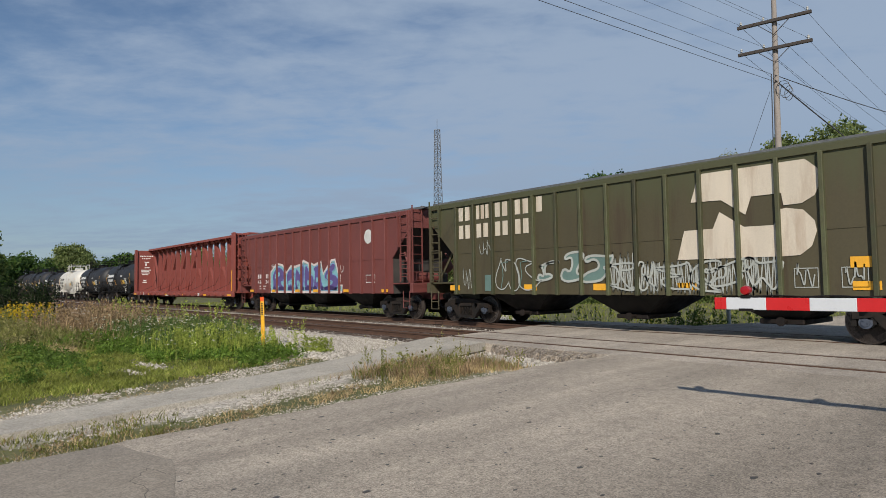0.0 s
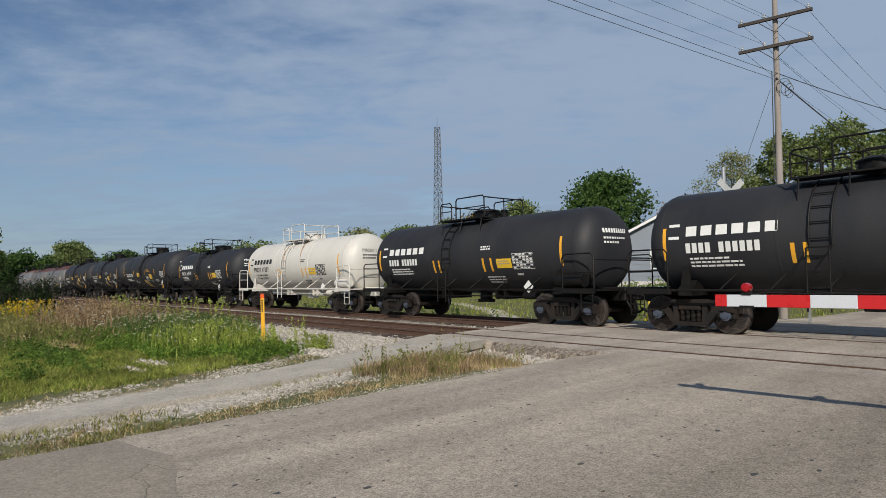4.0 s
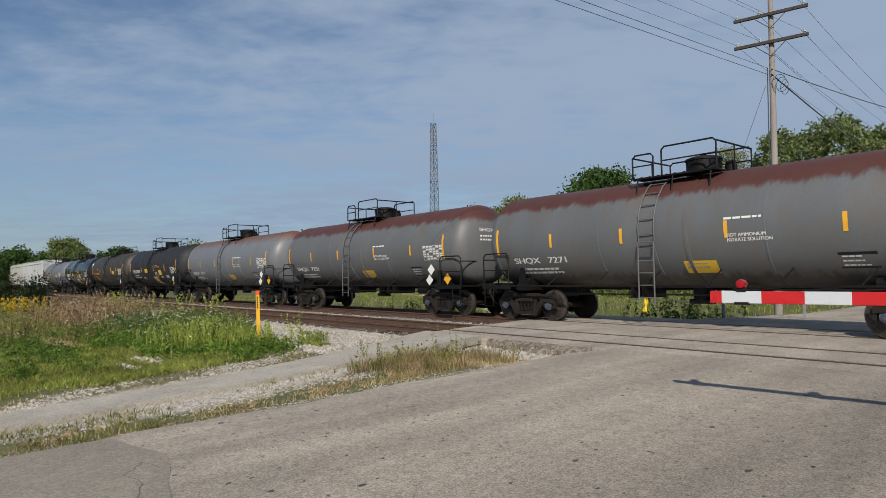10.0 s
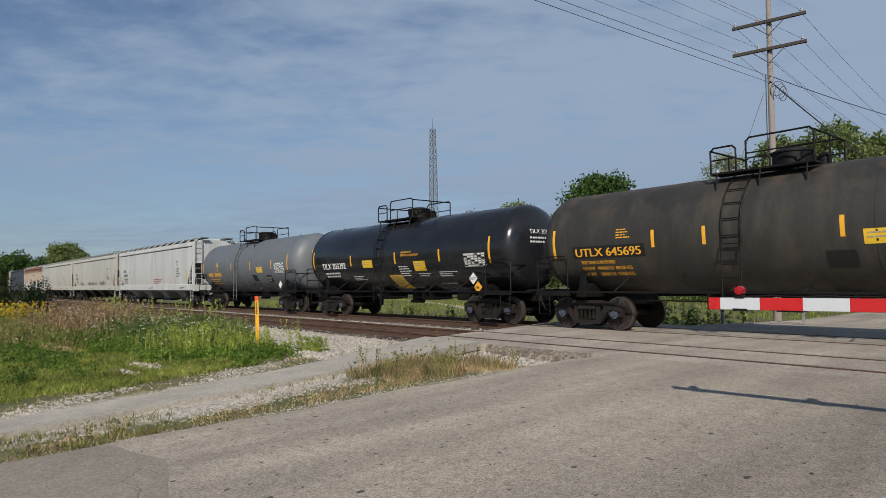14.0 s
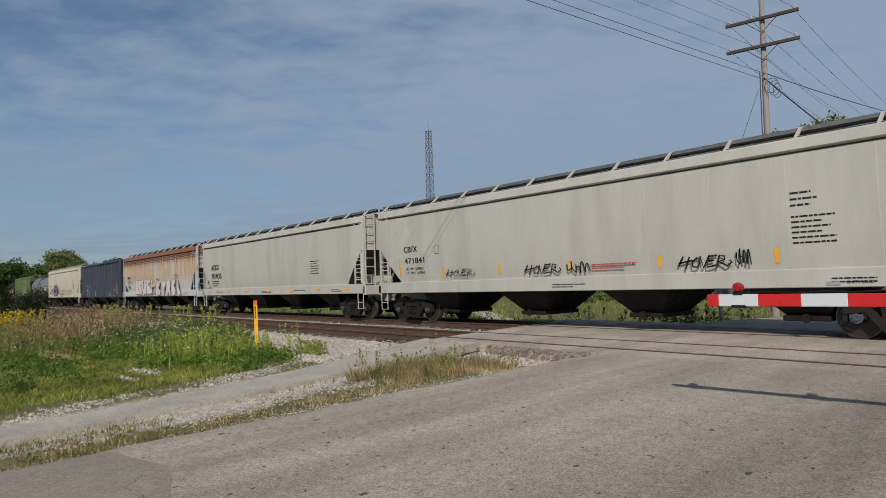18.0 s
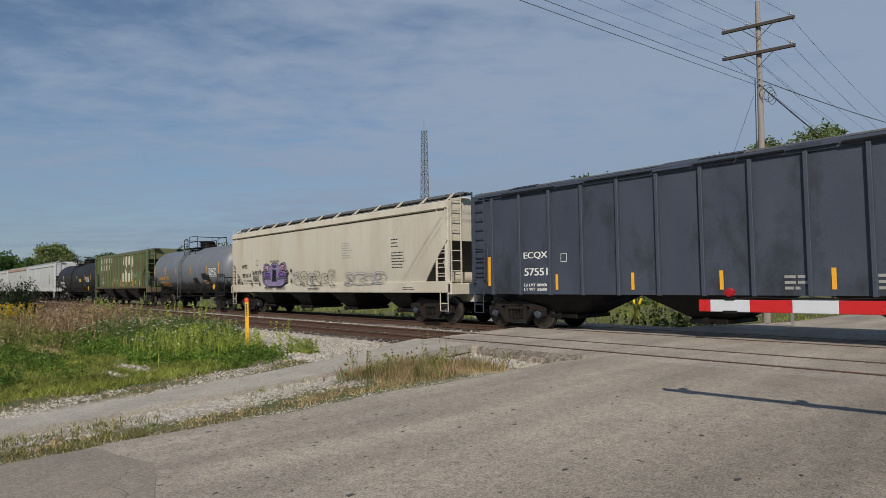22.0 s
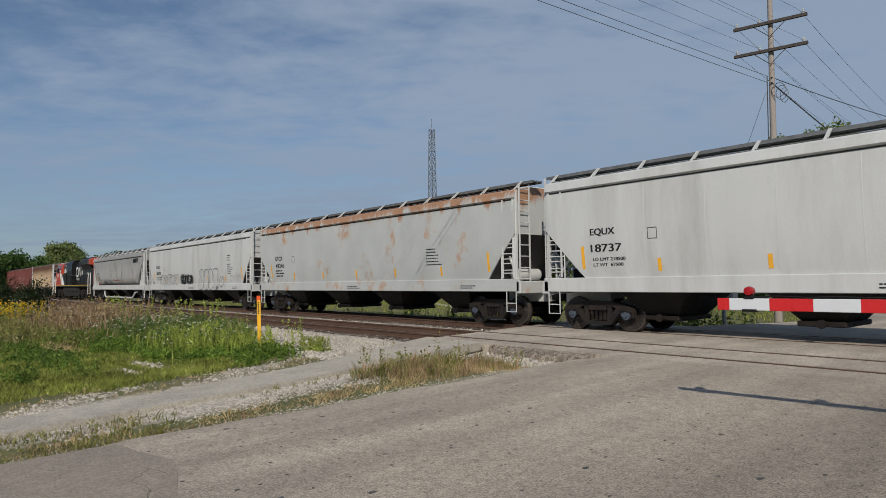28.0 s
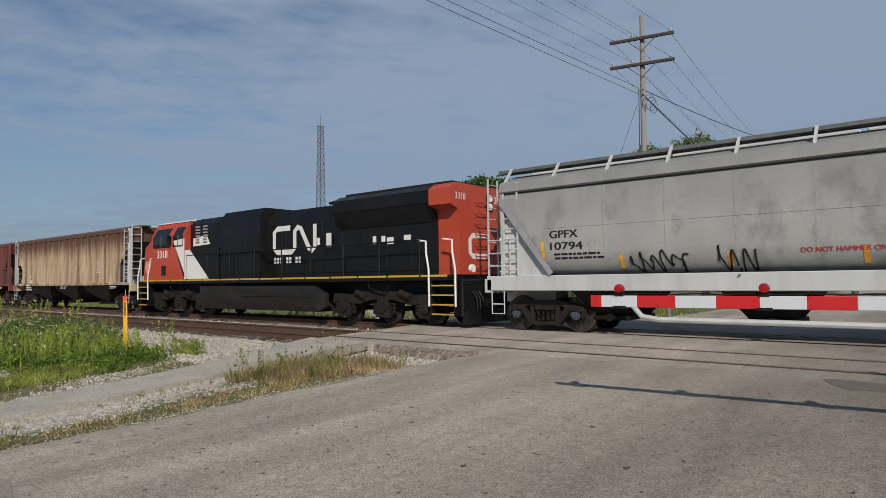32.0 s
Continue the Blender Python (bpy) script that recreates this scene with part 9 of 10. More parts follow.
def build_road_marks():
    """Sealed cracks, pits, patch and stains that lie on the asphalt."""
    rng = random.Random(12)
    lift = 0.004

    def flat(pts, mat, name, label):
        s = Shell()
        k = [(x, y, road_height(y) + lift) for x, y in pts]
        s.loft([k, [(x, y, z - 0.02) for x, y, z in k]])
        solid(name, s, mat, label, "road mark", kind="structure", smooth=0)

    spots = [(-5.12, 5.58), (-4.64, 5.07), (-5.3, 4.08), (-4.08, 2.65), (-4.47, 2.11), (-2.21, 4.89), (-1.91, 5.3), (-2.26, 6.61), (-4.44, 6.58), (-4.64, 7.0), (-5.02, 8.44), (-5.69, 6.96), (-6.61, 3.68), (-6.88, 2.66), (-5.61, 3.25), (-5.55, 7.41), (-4.99, 4.6), (-3.3, 4.2), (-3.0, 5.9)]
    spots += [(rng.uniform(-6.9, -0.3), rng.uniform(0.8, 9.2)) for _ in range(380)]
    s = Shell()
    for i, (x, y) in enumerate(spots):
        r = rng.uniform(0.012, 0.03) if i < 19 else rng.uniform(0.004, 0.015)
        k = [(x + r * rng.uniform(0.5, 1.2) * math.cos(a), y + r * rng.uniform(0.9, 1.9) * math.sin(a), road_height(y) + 0.003) for a in [j * 0.785 for j in range(8)]]
        s.loft([k, [(a, b, c - 0.02) for a, b, c in k]])
    tagged(solid("road_pits", s, TAR, "small dark pits and tar spots on the asphalt", "road mark", kind="stuff", smooth=0))
    patch = speckle(material("patch_asphalt", (0.285, 0.245, 0.197), 0.9, 0, 0.14, 0.8, 60, 0.4, (0.20, 0.18, 0.158), 0.5, 0.5), 75, 0.68, 1.28)
    edge = [(-7.12, 1.62), (-6.6, 1.72), (-6.1, 1.86), (-5.6, 1.74), (-5.2, 1.60), (-4.6, 1.46), (-4.0, 1.30), (-3.4, 1.1), (-3.0, 0.6)]
    flat([(-7.12, -6), (-3.0, -6)] + edge[::-1], patch, "asphalt_patch", "smoother darker asphalt patch")
    kinks = random.Random(7)
    crack = []
    for (ax, ay), (bx, by) in zip(((-5.62, 1.72), (-5.95, 1.62), (-5.72, 1.42), (-5.35, 1.46), (-5.05, 1.34)), ((-5.95, 1.62), (-5.72, 1.42), (-5.35, 1.46), (-5.05, 1.34), (-4.75, 1.36))):
        crack += [(ax + (bx - ax) * q / 5 + kinks.uniform(-0.025, 0.025), ay + (by - ay) * q / 5 + kinks.uniform(-0.02, 0.02)) for q in range(5)]
    s = Shell()
    for q in ribbon(crack, 0.007):
        s.face([(x, y, road_height(y) + 0.0065) for x, y in q])
    solid("road_crack", s, material("crack_shade", (0.13, 0.115, 0.098), 0.9, 0, 0.3, 8, 60, 0.3), "dark crack in the asphalt patch", "road mark", kind="structure", smooth=0)
    stain = material("oil_stain", (0.15, 0.13, 0.11), 0.6, 0, 0.4, 6, 50, 0.2)
    for pts in ([(-1.62, 9.9), (-1.5, 10.0), (-1.1, 9.95), (-0.6, 9.75), (-0.6, 9.2), (-1.2, 9.15), (-1.45, 9.45)],):
        flat([(x, min(y, 10.02)) for x, y in pts], stain, "oil_stain", "dark oil stain on the asphalt")
    # broken dark edge of the slab beside the verge
    edgem = speckle(material("broken_edge", (0.27, 0.23, 0.185), 0.95, 0, 0.5, 6, 50, 0.9, (0.13, 0.10, 0.08), 0.7, 3.5), 30, 0.4, 1.5, 0.03)
    rngs = random.Random(4)
    for i in range(28):
        x = -10.3 + i * 0.101
        y0 = 9.99 - 0.012 * i - rngs.uniform(0, 0.3) * rngs.random()
        top = -0.02 - rngs.uniform(0, 0.10)
        b = Shell()
        b.loft([[(x, y0, -0.3), (x + 0.1, y0 - 0.03, -0.3), (x + 0.1, 10.1, -0.3), (x, 10.1, -0.3)], [(x + 0.01, y0 + 0.07, top), (x + 0.09, y0 + rngs.uniform(0, 0.1), top - 0.02), (x + 0.09, 10.1, -0.005), (x + 0.01, 10.1, -0.015)]])
        solid("broken_asphalt", b, edgem, "broken dark asphalt edge beside the crossing", "asphalt edge", "broken asphalt edge")


build_marker_post()
build_near_gate()
signal("crossing_signal", "railway crossing signal mast with round red lamps and lowered gate", *from_bearing(25.8, 22.5), -0.35)
build_pole()
build_tower()
build_trees()
build_house()
build_far_signs()
build_road_marks()


# ---- lettering bars, logos and graffiti on the cars ----
def paint(name, base):
    return material(name, base, 0.6, 0, 0.18, 3, 60, 0.02, tuple(c * 0.6 for c in base), 0.4, 2.5)


CREAM = material("cream_lettering", (0.60, 0.53, 0.43), 0.65, 0, 0.15, 3, 60, 0.02, (0.27, 0.15, 0.08), 0.6, 2.2, streak=7, low=0.5, high=0.72)
SPRAY_FADED = paint("spray_faded_white", (0.40, 0.42, 0.39))
SPRAY_WHITE = paint("spray_white", (0.62, 0.62, 0.60))
SPRAY_TEAL = paint("spray_teal", (0.13, 0.21, 0.19))
SPRAY_BLUE = paint("spray_blue", (0.06, 0.10, 0.34))
SPRAY_SKY = paint("spray_sky_blue", (0.20, 0.36, 0.55))
SPRAY_PURPLE = paint("spray_purple", (0.16, 0.07, 0.30))
SPRAY_VIOLET = paint("spray_violet", (0.115, 0.085, 0.25))
SPRAY_AQUA = paint("spray_aqua", (0.22, 0.46, 0.50))
SPRAY_DEEP = paint("spray_deep_purple", (0.045, 0.03, 0.11))
SPRAY_PINK = paint("spray_pink", (0.52, 0.30, 0.36))
SPRAY_PALE = paint("spray_pale_pink", (0.62, 0.55, 0.53))
SPRAY_TAN = paint("spray_buff", (0.55, 0.45, 0.28))
SPRAY_LILAC = paint("spray_lilac", (0.27, 0.22, 0.37))
SPRAY_GREY = paint("spray_grey", (0.30, 0.30, 0.32))


def brand_rows(car, x, z, surf, dx=0.0, step=0.883):
    """Two rows of block lettering as plain bars, and the interlocked letter logo as plain shapes."""
    for row, groups in ((z, ((0, 2), (1, 3), (2, 2), (3, 2), (4, 1))), (z - 0.61, ((0, 2), (1, 2), (2, 2), (3, 2)))):
        for place_, count in groups:
            for bar in bars(x + place_ * step, row, "X" * count, 0.46, 0.72 if count < 3 else 0.48, 0.32):
                decal(car, "lettering_bar", [bar], surf, CREAM, lift=0.014)
    upper = [(2.12, 3.23), (2.35, 3.89), (4.7, 3.89), (4.94, 3.66), (5.0, 3.38), (4.86, 3.1), (4.61, 2.96), (4.24, 2.95), (4.2, 3.22), (3.56, 3.22), (3.42, 2.82), (2.87, 3.21)]
    lower = [(1.73, 1.86), (1.93, 2.56), (2.65, 2.56), (2.82, 2.94), (3.38, 2.55), (4.03, 2.54), (4.15, 2.87), (4.29, 2.89), (4.63, 2.82), (4.84, 2.58), (4.88, 2.36), (4.77, 2.04), (4.53, 1.86), (4.19, 1.85)]
    for shape in (upper, lower):
        decal(car, "logo", [[(a + dx, b) for a, b in shape]], surf, CREAM, "cream interlocked logo shape", lift=0.014)


def strips(car, spots, surf, z0, z1, w=0.5, lift=0.012):
    for x in spots:
        decal(car, "reflector", [rect(x, x + w, z0, z1)], surf, YELLOW, "yellow reflective strip", lift)


def side(car, add=0.0):
    s = SIDES[car.name]
    return (lambda x, z: s(x, max(z, 1.44)) - add)


def mark_cars():
    car, s = TRAIN[1], side(TRAIN[1])
    flat = flat_side(-1.425)
    brand_rows(car, -6.34, 3.48, flat)
    strips(car, (-6.85, -3.37, -0.8, 1.7, 5.48), flat, 1.12, 1.3, 0.5)
    graffiti(car, -4.5, -2.9, 1.06, 2.15, 2, 100, flat, None, SPRAY_FADED, SPRAY_TEAL, 0.035, 0.4)
    decal(car, "graffiti_fill", [rect(-5.1, -4.66, 1.1, 1.62)], flat, SPRAY_TEAL, "teal spray patch", 0.012)
    for k, (a, b, top) in enumerate(((-2.8, -2.1, 2.0), (-1.9, -1.12, 2.2), (-1.05, -0.3, 2.2))):
        graffiti(car, a, b, 1.35, top, 1, 110 + k, flat, SPRAY_TEAL, SPRAY_FADED, None, 0.07, 0.3)
    for k in range(6):
        a = -0.25 + 0.74 * k
        hatching(car, a, a + 0.72, 1.06, 1.8 + 0.25 * (k in (0, 5)), 120 + k, flat, SPRAY_FADED)
        graffiti(car, a, a + 0.7, 1.06, 1.85, 1, 130 + k, flat, None, SPRAY_FADED, None, 0.05, 0.35)
    scribble(car, -5.4, -4.7, 2.2, 2.8, 141, flat, SPRAY_FADED, 0.022, 6)
    scribble(car, -6.2, -5.75, 1.15, 2.0, 142, flat, SPRAY_FADED, 0.022, 5)
    for x in (4.4, 5.3):
        decal(car, "stencil_box", stroke([(x, 1.18), (x, 1.58), (x + 0.46, 1.58), (x + 0.46, 1.18)], 0.025, True), flat, SPRAY_FADED, "white stencilled box", 0.012)
        scribble(car, x + 0.02, x + 0.42, 1.2, 1.7, int(x * 10), flat, SPRAY_FADED, 0.025, 4)
    decal(car, "placard", [rect(5.46, 5.84, 1.57, 1.79)], flat, YELLOW, "yellow sticker", 0.02)
    part("panel_seam", Shell().box(-6.6, 6.6, -1.432, -1.40, 2.37, 2.40), HOP_GREEN, car)
    car = TRAIN[25]
    brand_rows(car, -5.74, 3.52, flat, -0.95, 0.853)
    decal(car, "paint_patch", [rect(5.3, 6.02, 1.95, 2.75)], flat, HOP_GREEN_RIB, "fresh pale green paint patch", 0.006)
    for x in (6.05, 4.25, 2.5, 0.83, -1.67):
        decal(car, "reflector", [rect(x - 0.05, x + 0.05, 1.55, 2.0)], flat, YELLOW, "yellow reflective strip", 0.105)
    scribble(car, 4.45, 5.0, 2.1, 2.5, 251, flat, SPRAY_WHITE, 0.022, 5)
    scribble(car, 4.5, 5.05, 1.6, 1.95, 252, flat, SIGN_YELLOW, 0.03, 6)
    scribble(car, 0.95, 1.6, 1.5, 1.75, 253, flat, SPRAY_WHITE, 0.022, 5)
    decal(car, "data_panel", [rect(3.62, 4.15, 1.6, 1.95)], flat, BLACK)
    decal(car, "stencil", stroke([(3.64, 1.62), (3.64, 1.93), (4.13, 1.93), (4.13, 1.62)], 0.03, True), flat, SPRAY_WHITE, lift=0.014)
    decal(car, "stencil", lines(-0.6, 2.1, 4, 0.5, 0.05, 0.12, 6) + lines(-1.5, 2.2, 4, 0.5, 0.05, 0.11, 8), flat, CREAM, lift=0.014)
    decal(car, "stencil", bars(-5.6, 2.15, "XXX XXXX", 0.16), flat, CREAM, lift=0.014)
    decal(car, "stencil", lines(-5.5, 1.95, 3, 1.0, 0.045, 0.1, 4), flat, CREAM, lift=0.014)
    car = TRAIN[2]
    red_side = flat_side(-1.425)
    cloud_shape = [(-4.2, 1.05), (-4.19, 2.08), (-3.51, 2.5), (-2.84, 2.4), (-2.39, 2.01), (-1.93, 2.32), (-1.42, 2.28), (-0.77, 2.38), (-0.65, 2.55), (-0.12, 2.4), (0.01, 2.02), (0.15, 2.4), (0.45, 2.3), (1.1, 2.44), (1.28, 1.87), (2.05, 2.47), (2.34, 2.5), (2.6, 1.93), (2.79, 1.8), (2.75, 1.36), (2.95, 1.35), (2.93, 1.05)]
    sprayed(car, [cloud_shape], red_side, SPRAY_AQUA, SPRAY_PALE, 0.11, 0.006)
    piece = [[(-3.95, 1.15), (-3.85, 1.55), (-4.0, 1.85), (-3.5, 2.35), (-2.95, 2.28), (-2.5, 1.95), (-2.7, 1.6), (-3.1, 1.55), (-2.4, 1.12), (-2.8, 1.1), (-3.5, 1.45), (-3.6, 1.15)],
             [(-2.35, 1.6), (-2.3, 2.0), (-1.9, 2.22), (-1.5, 2.05), (-1.55, 1.75), (-2.0, 1.65), (-1.95, 1.4), (-1.5, 1.35), (-1.6, 1.12), (-2.1, 1.12)],
             [(-1.45, 1.15), (-1.4, 2.2), (-1.1, 2.1), (-0.95, 1.85), (-0.75, 2.3), (-0.5, 2.4), (-0.55, 1.3), (-0.75, 1.2), (-0.85, 1.6), (-1.0, 1.5), (-1.15, 1.65), (-1.2, 1.15)],
             [(-0.5, 1.12), (-0.45, 2.35), (-0.15, 2.25), (0.0, 1.95), (0.45, 1.75), (0.45, 1.3), (0.1, 1.12)],
             [(0.3, 1.12), (0.6, 1.9), (0.35, 2.2), (1.0, 2.3), (1.1, 1.7), (1.35, 1.15), (1.05, 1.12), (0.9, 1.4), (0.75, 1.12)],
             [(1.3, 1.25), (2.1, 1.4), (2.2, 1.55), (1.5, 1.6), (1.4, 1.85), (2.0, 2.3), (2.35, 2.35), (2.4, 2.1), (2.0, 1.9), (2.6, 1.75), (2.7, 1.4), (2.3, 1.12), (1.5, 1.1)]]
    sprayed(car, piece, red_side, SPRAY_VIOLET, SPRAY_SKY, 0.05, 0.020, 1)
    for k, (a, b) in enumerate(((-3.9, -3.6), (-3.3, -2.5), (-2.25, -1.6), (-1.42, -1.2), (-0.72, -0.56), (-0.45, 0.3), (0.35, 0.75), (1.1, 1.33), (1.4, 2.5))):
        decal(car, "graffiti_fill", [[(a, 1.14), (b, 1.14), (b + 0.03, 1.26), ((a + b) / 2, 1.34), (a + 0.02, 1.28)]], red_side, SPRAY_DEEP, "dark lower edge of the graffiti", 0.030)
    for k, (a, z) in enumerate(((-3.55, 1.85), (-3.2, 1.95), (-2.05, 1.5), (-1.15, 1.5), (-0.1, 1.5), (0.75, 1.62), (1.85, 2.05), (1.75, 1.75))):
        sprayed(car, [[(a - 0.1, z - 0.1), (a + 0.08, z - 0.13), (a + 0.12, z + 0.08), (a - 0.06, z + 0.13)]], red_side, SPRAY_AQUA, SPRAY_SKY, 0.025, 0.034, 1)
    scribble(car, -4.15, -3.8, 2.28, 2.5, 28, red_side, SPRAY_PALE, 0.03, 4)
    decal(car, "stencil", bars(-5.8, 1.76, "XX  XX", 0.22, 1.15), red_side, SPRAY_PALE, lift=0.012)
    lettering(car, "436   342", -5.82, 1.47, 0.2, red_side, SPRAY_PALE, lift=0.012, span=(1.58, 0.2))
    decal(car, "stencil", lines(-5.6, 1.32, 2, 1.2, 0.06, 0.14, 3), red_side, SPRAY_PALE, lift=0.012)
    scribble(car, 2.4, 3.1, 1.8, 2.3, 27, red_side, SPRAY_PALE, 0.03, 4)
    decal(car, "data_panel", stroke([(4.85, 1.45), (4.85, 1.75), (5.5, 1.75), (5.5, 1.45)], 0.03, True), red_side, SPRAY_WHITE, lift=0.012)
    part("panel_seam", Shell().box(-6.6, 6.6, -1.432, -1.40, 2.37, 2.40), HOP_RED, car)
    decal(car, "emblem", [[(5.03 + 0.30 * math.cos(q), 3.34 + 0.30 * math.sin(q)) for q in [j * 0.449 for j in range(14)]]], flat, SPRAY_WHITE, "round white emblem", lift=0.012)
    strips(car, (-6.75, -4.05, -1.4, 0.4, 3.1, 6.0), flat_side(-1.43), 1.05, 1.17, 0.45, 0.04)
    car, s = TRAIN[18], side(TRAIN[18])
    for k, words in enumerate(("LINED CAR-WEAR RUBBER SHOES WHEN", "ENTERING CAR. SHARP OBJECTS MUST", "NOT CONTACT LINING.")):
        lettering(car, words, 0.64, 1.84 - 0.13 * k, 0.105, s, REDINK)
    blue = material("blue_cap", (0.03, 0.22, 0.55), 0.4, 0, 0.1, 6, 40, 0.02)
    for x in (-5.85, -1.95, 1.95, 5.85):
        part("outlet_cap", Shell().rod((x, -1.12, 0.45), (x, -1.02, 0.45), 0.085, 14), blue, car, "blue outlet cap")
    car, s = TRAIN[19], side(TRAIN[19])
    front = flat_side(-1.50)
    for a, b, z, h, w in ((-5.25, -3.8, 1.6, 0.27, 0.03), (-1.64, -0.25, 1.58, 0.3, 0.042), (3.35, 4.65, 1.57, 0.3, 0.045)):
        tag(car, a, b, z, h, front, w)
    scribble(car, -0.1, 0.78, 1.55, 1.9, 191, front, BLACK, 0.035, 9)
    scribble(car, 4.72, 5.08, 1.58, 2.0, 192, front, BLACK, 0.03, 7)
    decal(car, "stencil", lines(0.8, 1.76, 2, 1.6, 0.04, 0.1, 19), front, REDINK)
    lettering(car, "EMPTY LOAD", 6.93, 1.16, 0.1, flat_side(-1.502), BLACK, span=(0.46, 0.055))
    decal(car, "data_panel", [rect(6.55, 6.8, 1.12, 1.2)], flat_side(-1.502), SPRAY_GREY, "small grey plate")
    car, s = TRAIN[13], round_side(1.45, 2.48)
    for k, (a, b) in enumerate(((-4.0, -2.5), (-2.2, -1.0))):
        scribble(car, a, b, 1.75, 2.2, 130 + k, s, SPRAY_GREY, 0.02, 9)
    car = TRAIN[20]
    sill = flat_side(-1.502)
    lettering(car, "DO NOT HAMMER ON CAR", 3.04, 1.24, 0.085, sill, BLACK)
    lettering(car, "DO NOT HAMMER ON CAR", -6.9, 1.24, 0.085, sill, BLACK)
    strips(car, (-7.96, -5.16, -2.68, 0.0, 2.58, 5.04, 7.57), sill, 1.24, 1.33, 0.42)
    for z in (3.70, 3.80, 3.90):
        part("eave_groove", Shell().box(-8.6, 8.6, -1.51 + (z - 3.7) * 0.1, -1.45, z, z + 0.028), MATS["dark_joint"], car)
    car, s = TRAIN[21], side(TRAIN[21])
    front = flat_side(-1.535)
    letters = [[(-4.71, 2.33), (-4.14, 2.33), (-4.12, 1.72), (-3.55, 1.28), (-4.68, 1.26)],
               [(-4.05, 2.33), (-3.05, 2.35), (-3.08, 1.98), (-3.5, 1.95), (-3.0, 1.52), (-3.15, 1.27), (-3.5, 1.27), (-4.05, 1.72)],
               [(-3.0, 2.36), (-2.66, 2.36), (-2.62, 1.62), (-2.35, 2.08), (-1.97, 2.36), (-1.92, 1.3), (-2.2, 1.24), (-2.6, 1.24), (-2.95, 1.5)],
               [(-1.88, 2.37), (-0.88, 2.38), (-0.86, 2.06), (-1.45, 2.04), (-1.45, 1.9), (-0.9, 1.9), (-0.9, 1.7), (-0.46, 1.68), (-0.46, 1.28), (-1.85, 1.27)]]
    decal(car, "graffiti_fill", [rect(-4.8, -0.5, 1.16, 2.3)], front, SPRAY_PALE, "pale buffed paint patch", 0.006)
    sprayed(car, [[(a + 0.09, b - 0.07) for a, b in one] for one in letters], front, SPRAY_GREY, SPRAY_GREY, 0.02, 0.010)
    sprayed(car, letters, front, SPRAY_PALE, BLACK, 0.026, 0.024)
    decal(car, "graffiti_fill", [rect(-0.7, 0.3, 1.75, 2.0)], front, SPRAY_TAN, "buff spray patch", 0.008)
    arches = [[(0.42, 1.2), (0.5, 2.0), (0.95, 2.2), (1.5, 2.15), (1.3, 1.95), (1.0, 1.6), (1.5, 1.55), (1.6, 1.25), (1.0, 1.12)],
              [(1.75, 2.0), (2.2, 2.22), (2.8, 2.15), (2.75, 1.85), (2.45, 1.8), (2.4, 1.2), (2.1, 1.1), (2.05, 1.75)],
              [(2.85, 2.0), (3.1, 2.2), (3.6, 2.2), (3.8, 1.95), (3.55, 1.65), (3.85, 1.2), (3.5, 1.1), (3.25, 1.5), (3.15, 1.12), (2.8, 1.15)],
              [(3.9, 2.1), (4.2, 2.25), (4.8, 2.2), (4.75, 1.95), (4.35, 1.85), (4.7, 1.7), (4.9, 1.3), (4.5, 1.1), (3.95, 1.2)],
              [(5.0, 2.2), (5.35, 2.25), (5.4, 1.6), (5.8, 1.5), (5.85, 1.15), (5.1, 1.1)]]
    sprayed(car, [[(a + 0.07, b - 0.06) for a, b in one] for one in arches], front, SPRAY_GREY, SPRAY_GREY, 0.03, 0.010, 2)
    sprayed(car, arches, front, SPRAY_PALE, SPRAY_GREY, 0.034, 0.024, 2)
    scribble(car, 0.2, 1.3, 2.2, 2.42, 211, front, BLACK, 0.02, 8)
    scribble(car, -0.1, 0.35, 1.15, 1.75, 212, front, SPRAY_SKY, 0.022, 6)
    for z in (3.6, 3.72, 3.83):
        part("eave_groove", Shell().box(-8.4, 8.4, -1.535, -1.49, z, z + 0.02), MATS["dark_joint"], car)
    car = TRAIN[22]
    slate = flat_side(-1.425)
    lettering(car, "ECQX", -5.34, 2.08, 0.22, slate, WHITE, span=(0.9, 0.22))
    lettering(car, "57551", -5.32, 1.6, 0.22, slate, WHITE, span=(0.88, 0.22))
    for row, words in enumerate(("LD LMT 180400", "LT WT  82600")):
        lettering(car, words, -5.34, 1.28 - 0.13 * row, 0.1, slate, WHITE, span=(0.86, 0.085))
    decal(car, "stencil", stroke([(-3.95, 1.98), (-3.95, 2.2), (-3.75, 2.2), (-3.75, 1.98)], 0.02, True), slate, WHITE)
    for x in (-6.85, 6.25):
        decal(car, "reflector", [rect(x, x + 0.12, 1.3, 2.22)], slate, YELLOW, "yellow reflective strip", 0.012)
    for x in (-4.15, -1.7, 0.6, 2.9):
        decal(car, "reflector", [rect(x, x + 0.09, 1.18, 1.62)], slate, YELLOW, "yellow reflective strip", 0.012)
    decal(car, "data_panel", [rect(5.1, 5.6, 1.18, 1.5)], slate, BLACK)
    decal(car, "stencil", stroke([(5.12, 1.2), (5.12, 1.48), (5.58, 1.48), (5.58, 1.2)], 0.025, True) + [rect(5.25, 5.42, 1.58, 1.78)], slate, WHITE, lift=0.012)
    decal(car, "stencil", lines(2.0, 1.42, 3, 0.5, 0.06, 0.12, 5) + lines(3.7, 1.42, 3, 0.8, 0.06, 0.12, 6), slate, GREY)
    rng = random.Random(22)
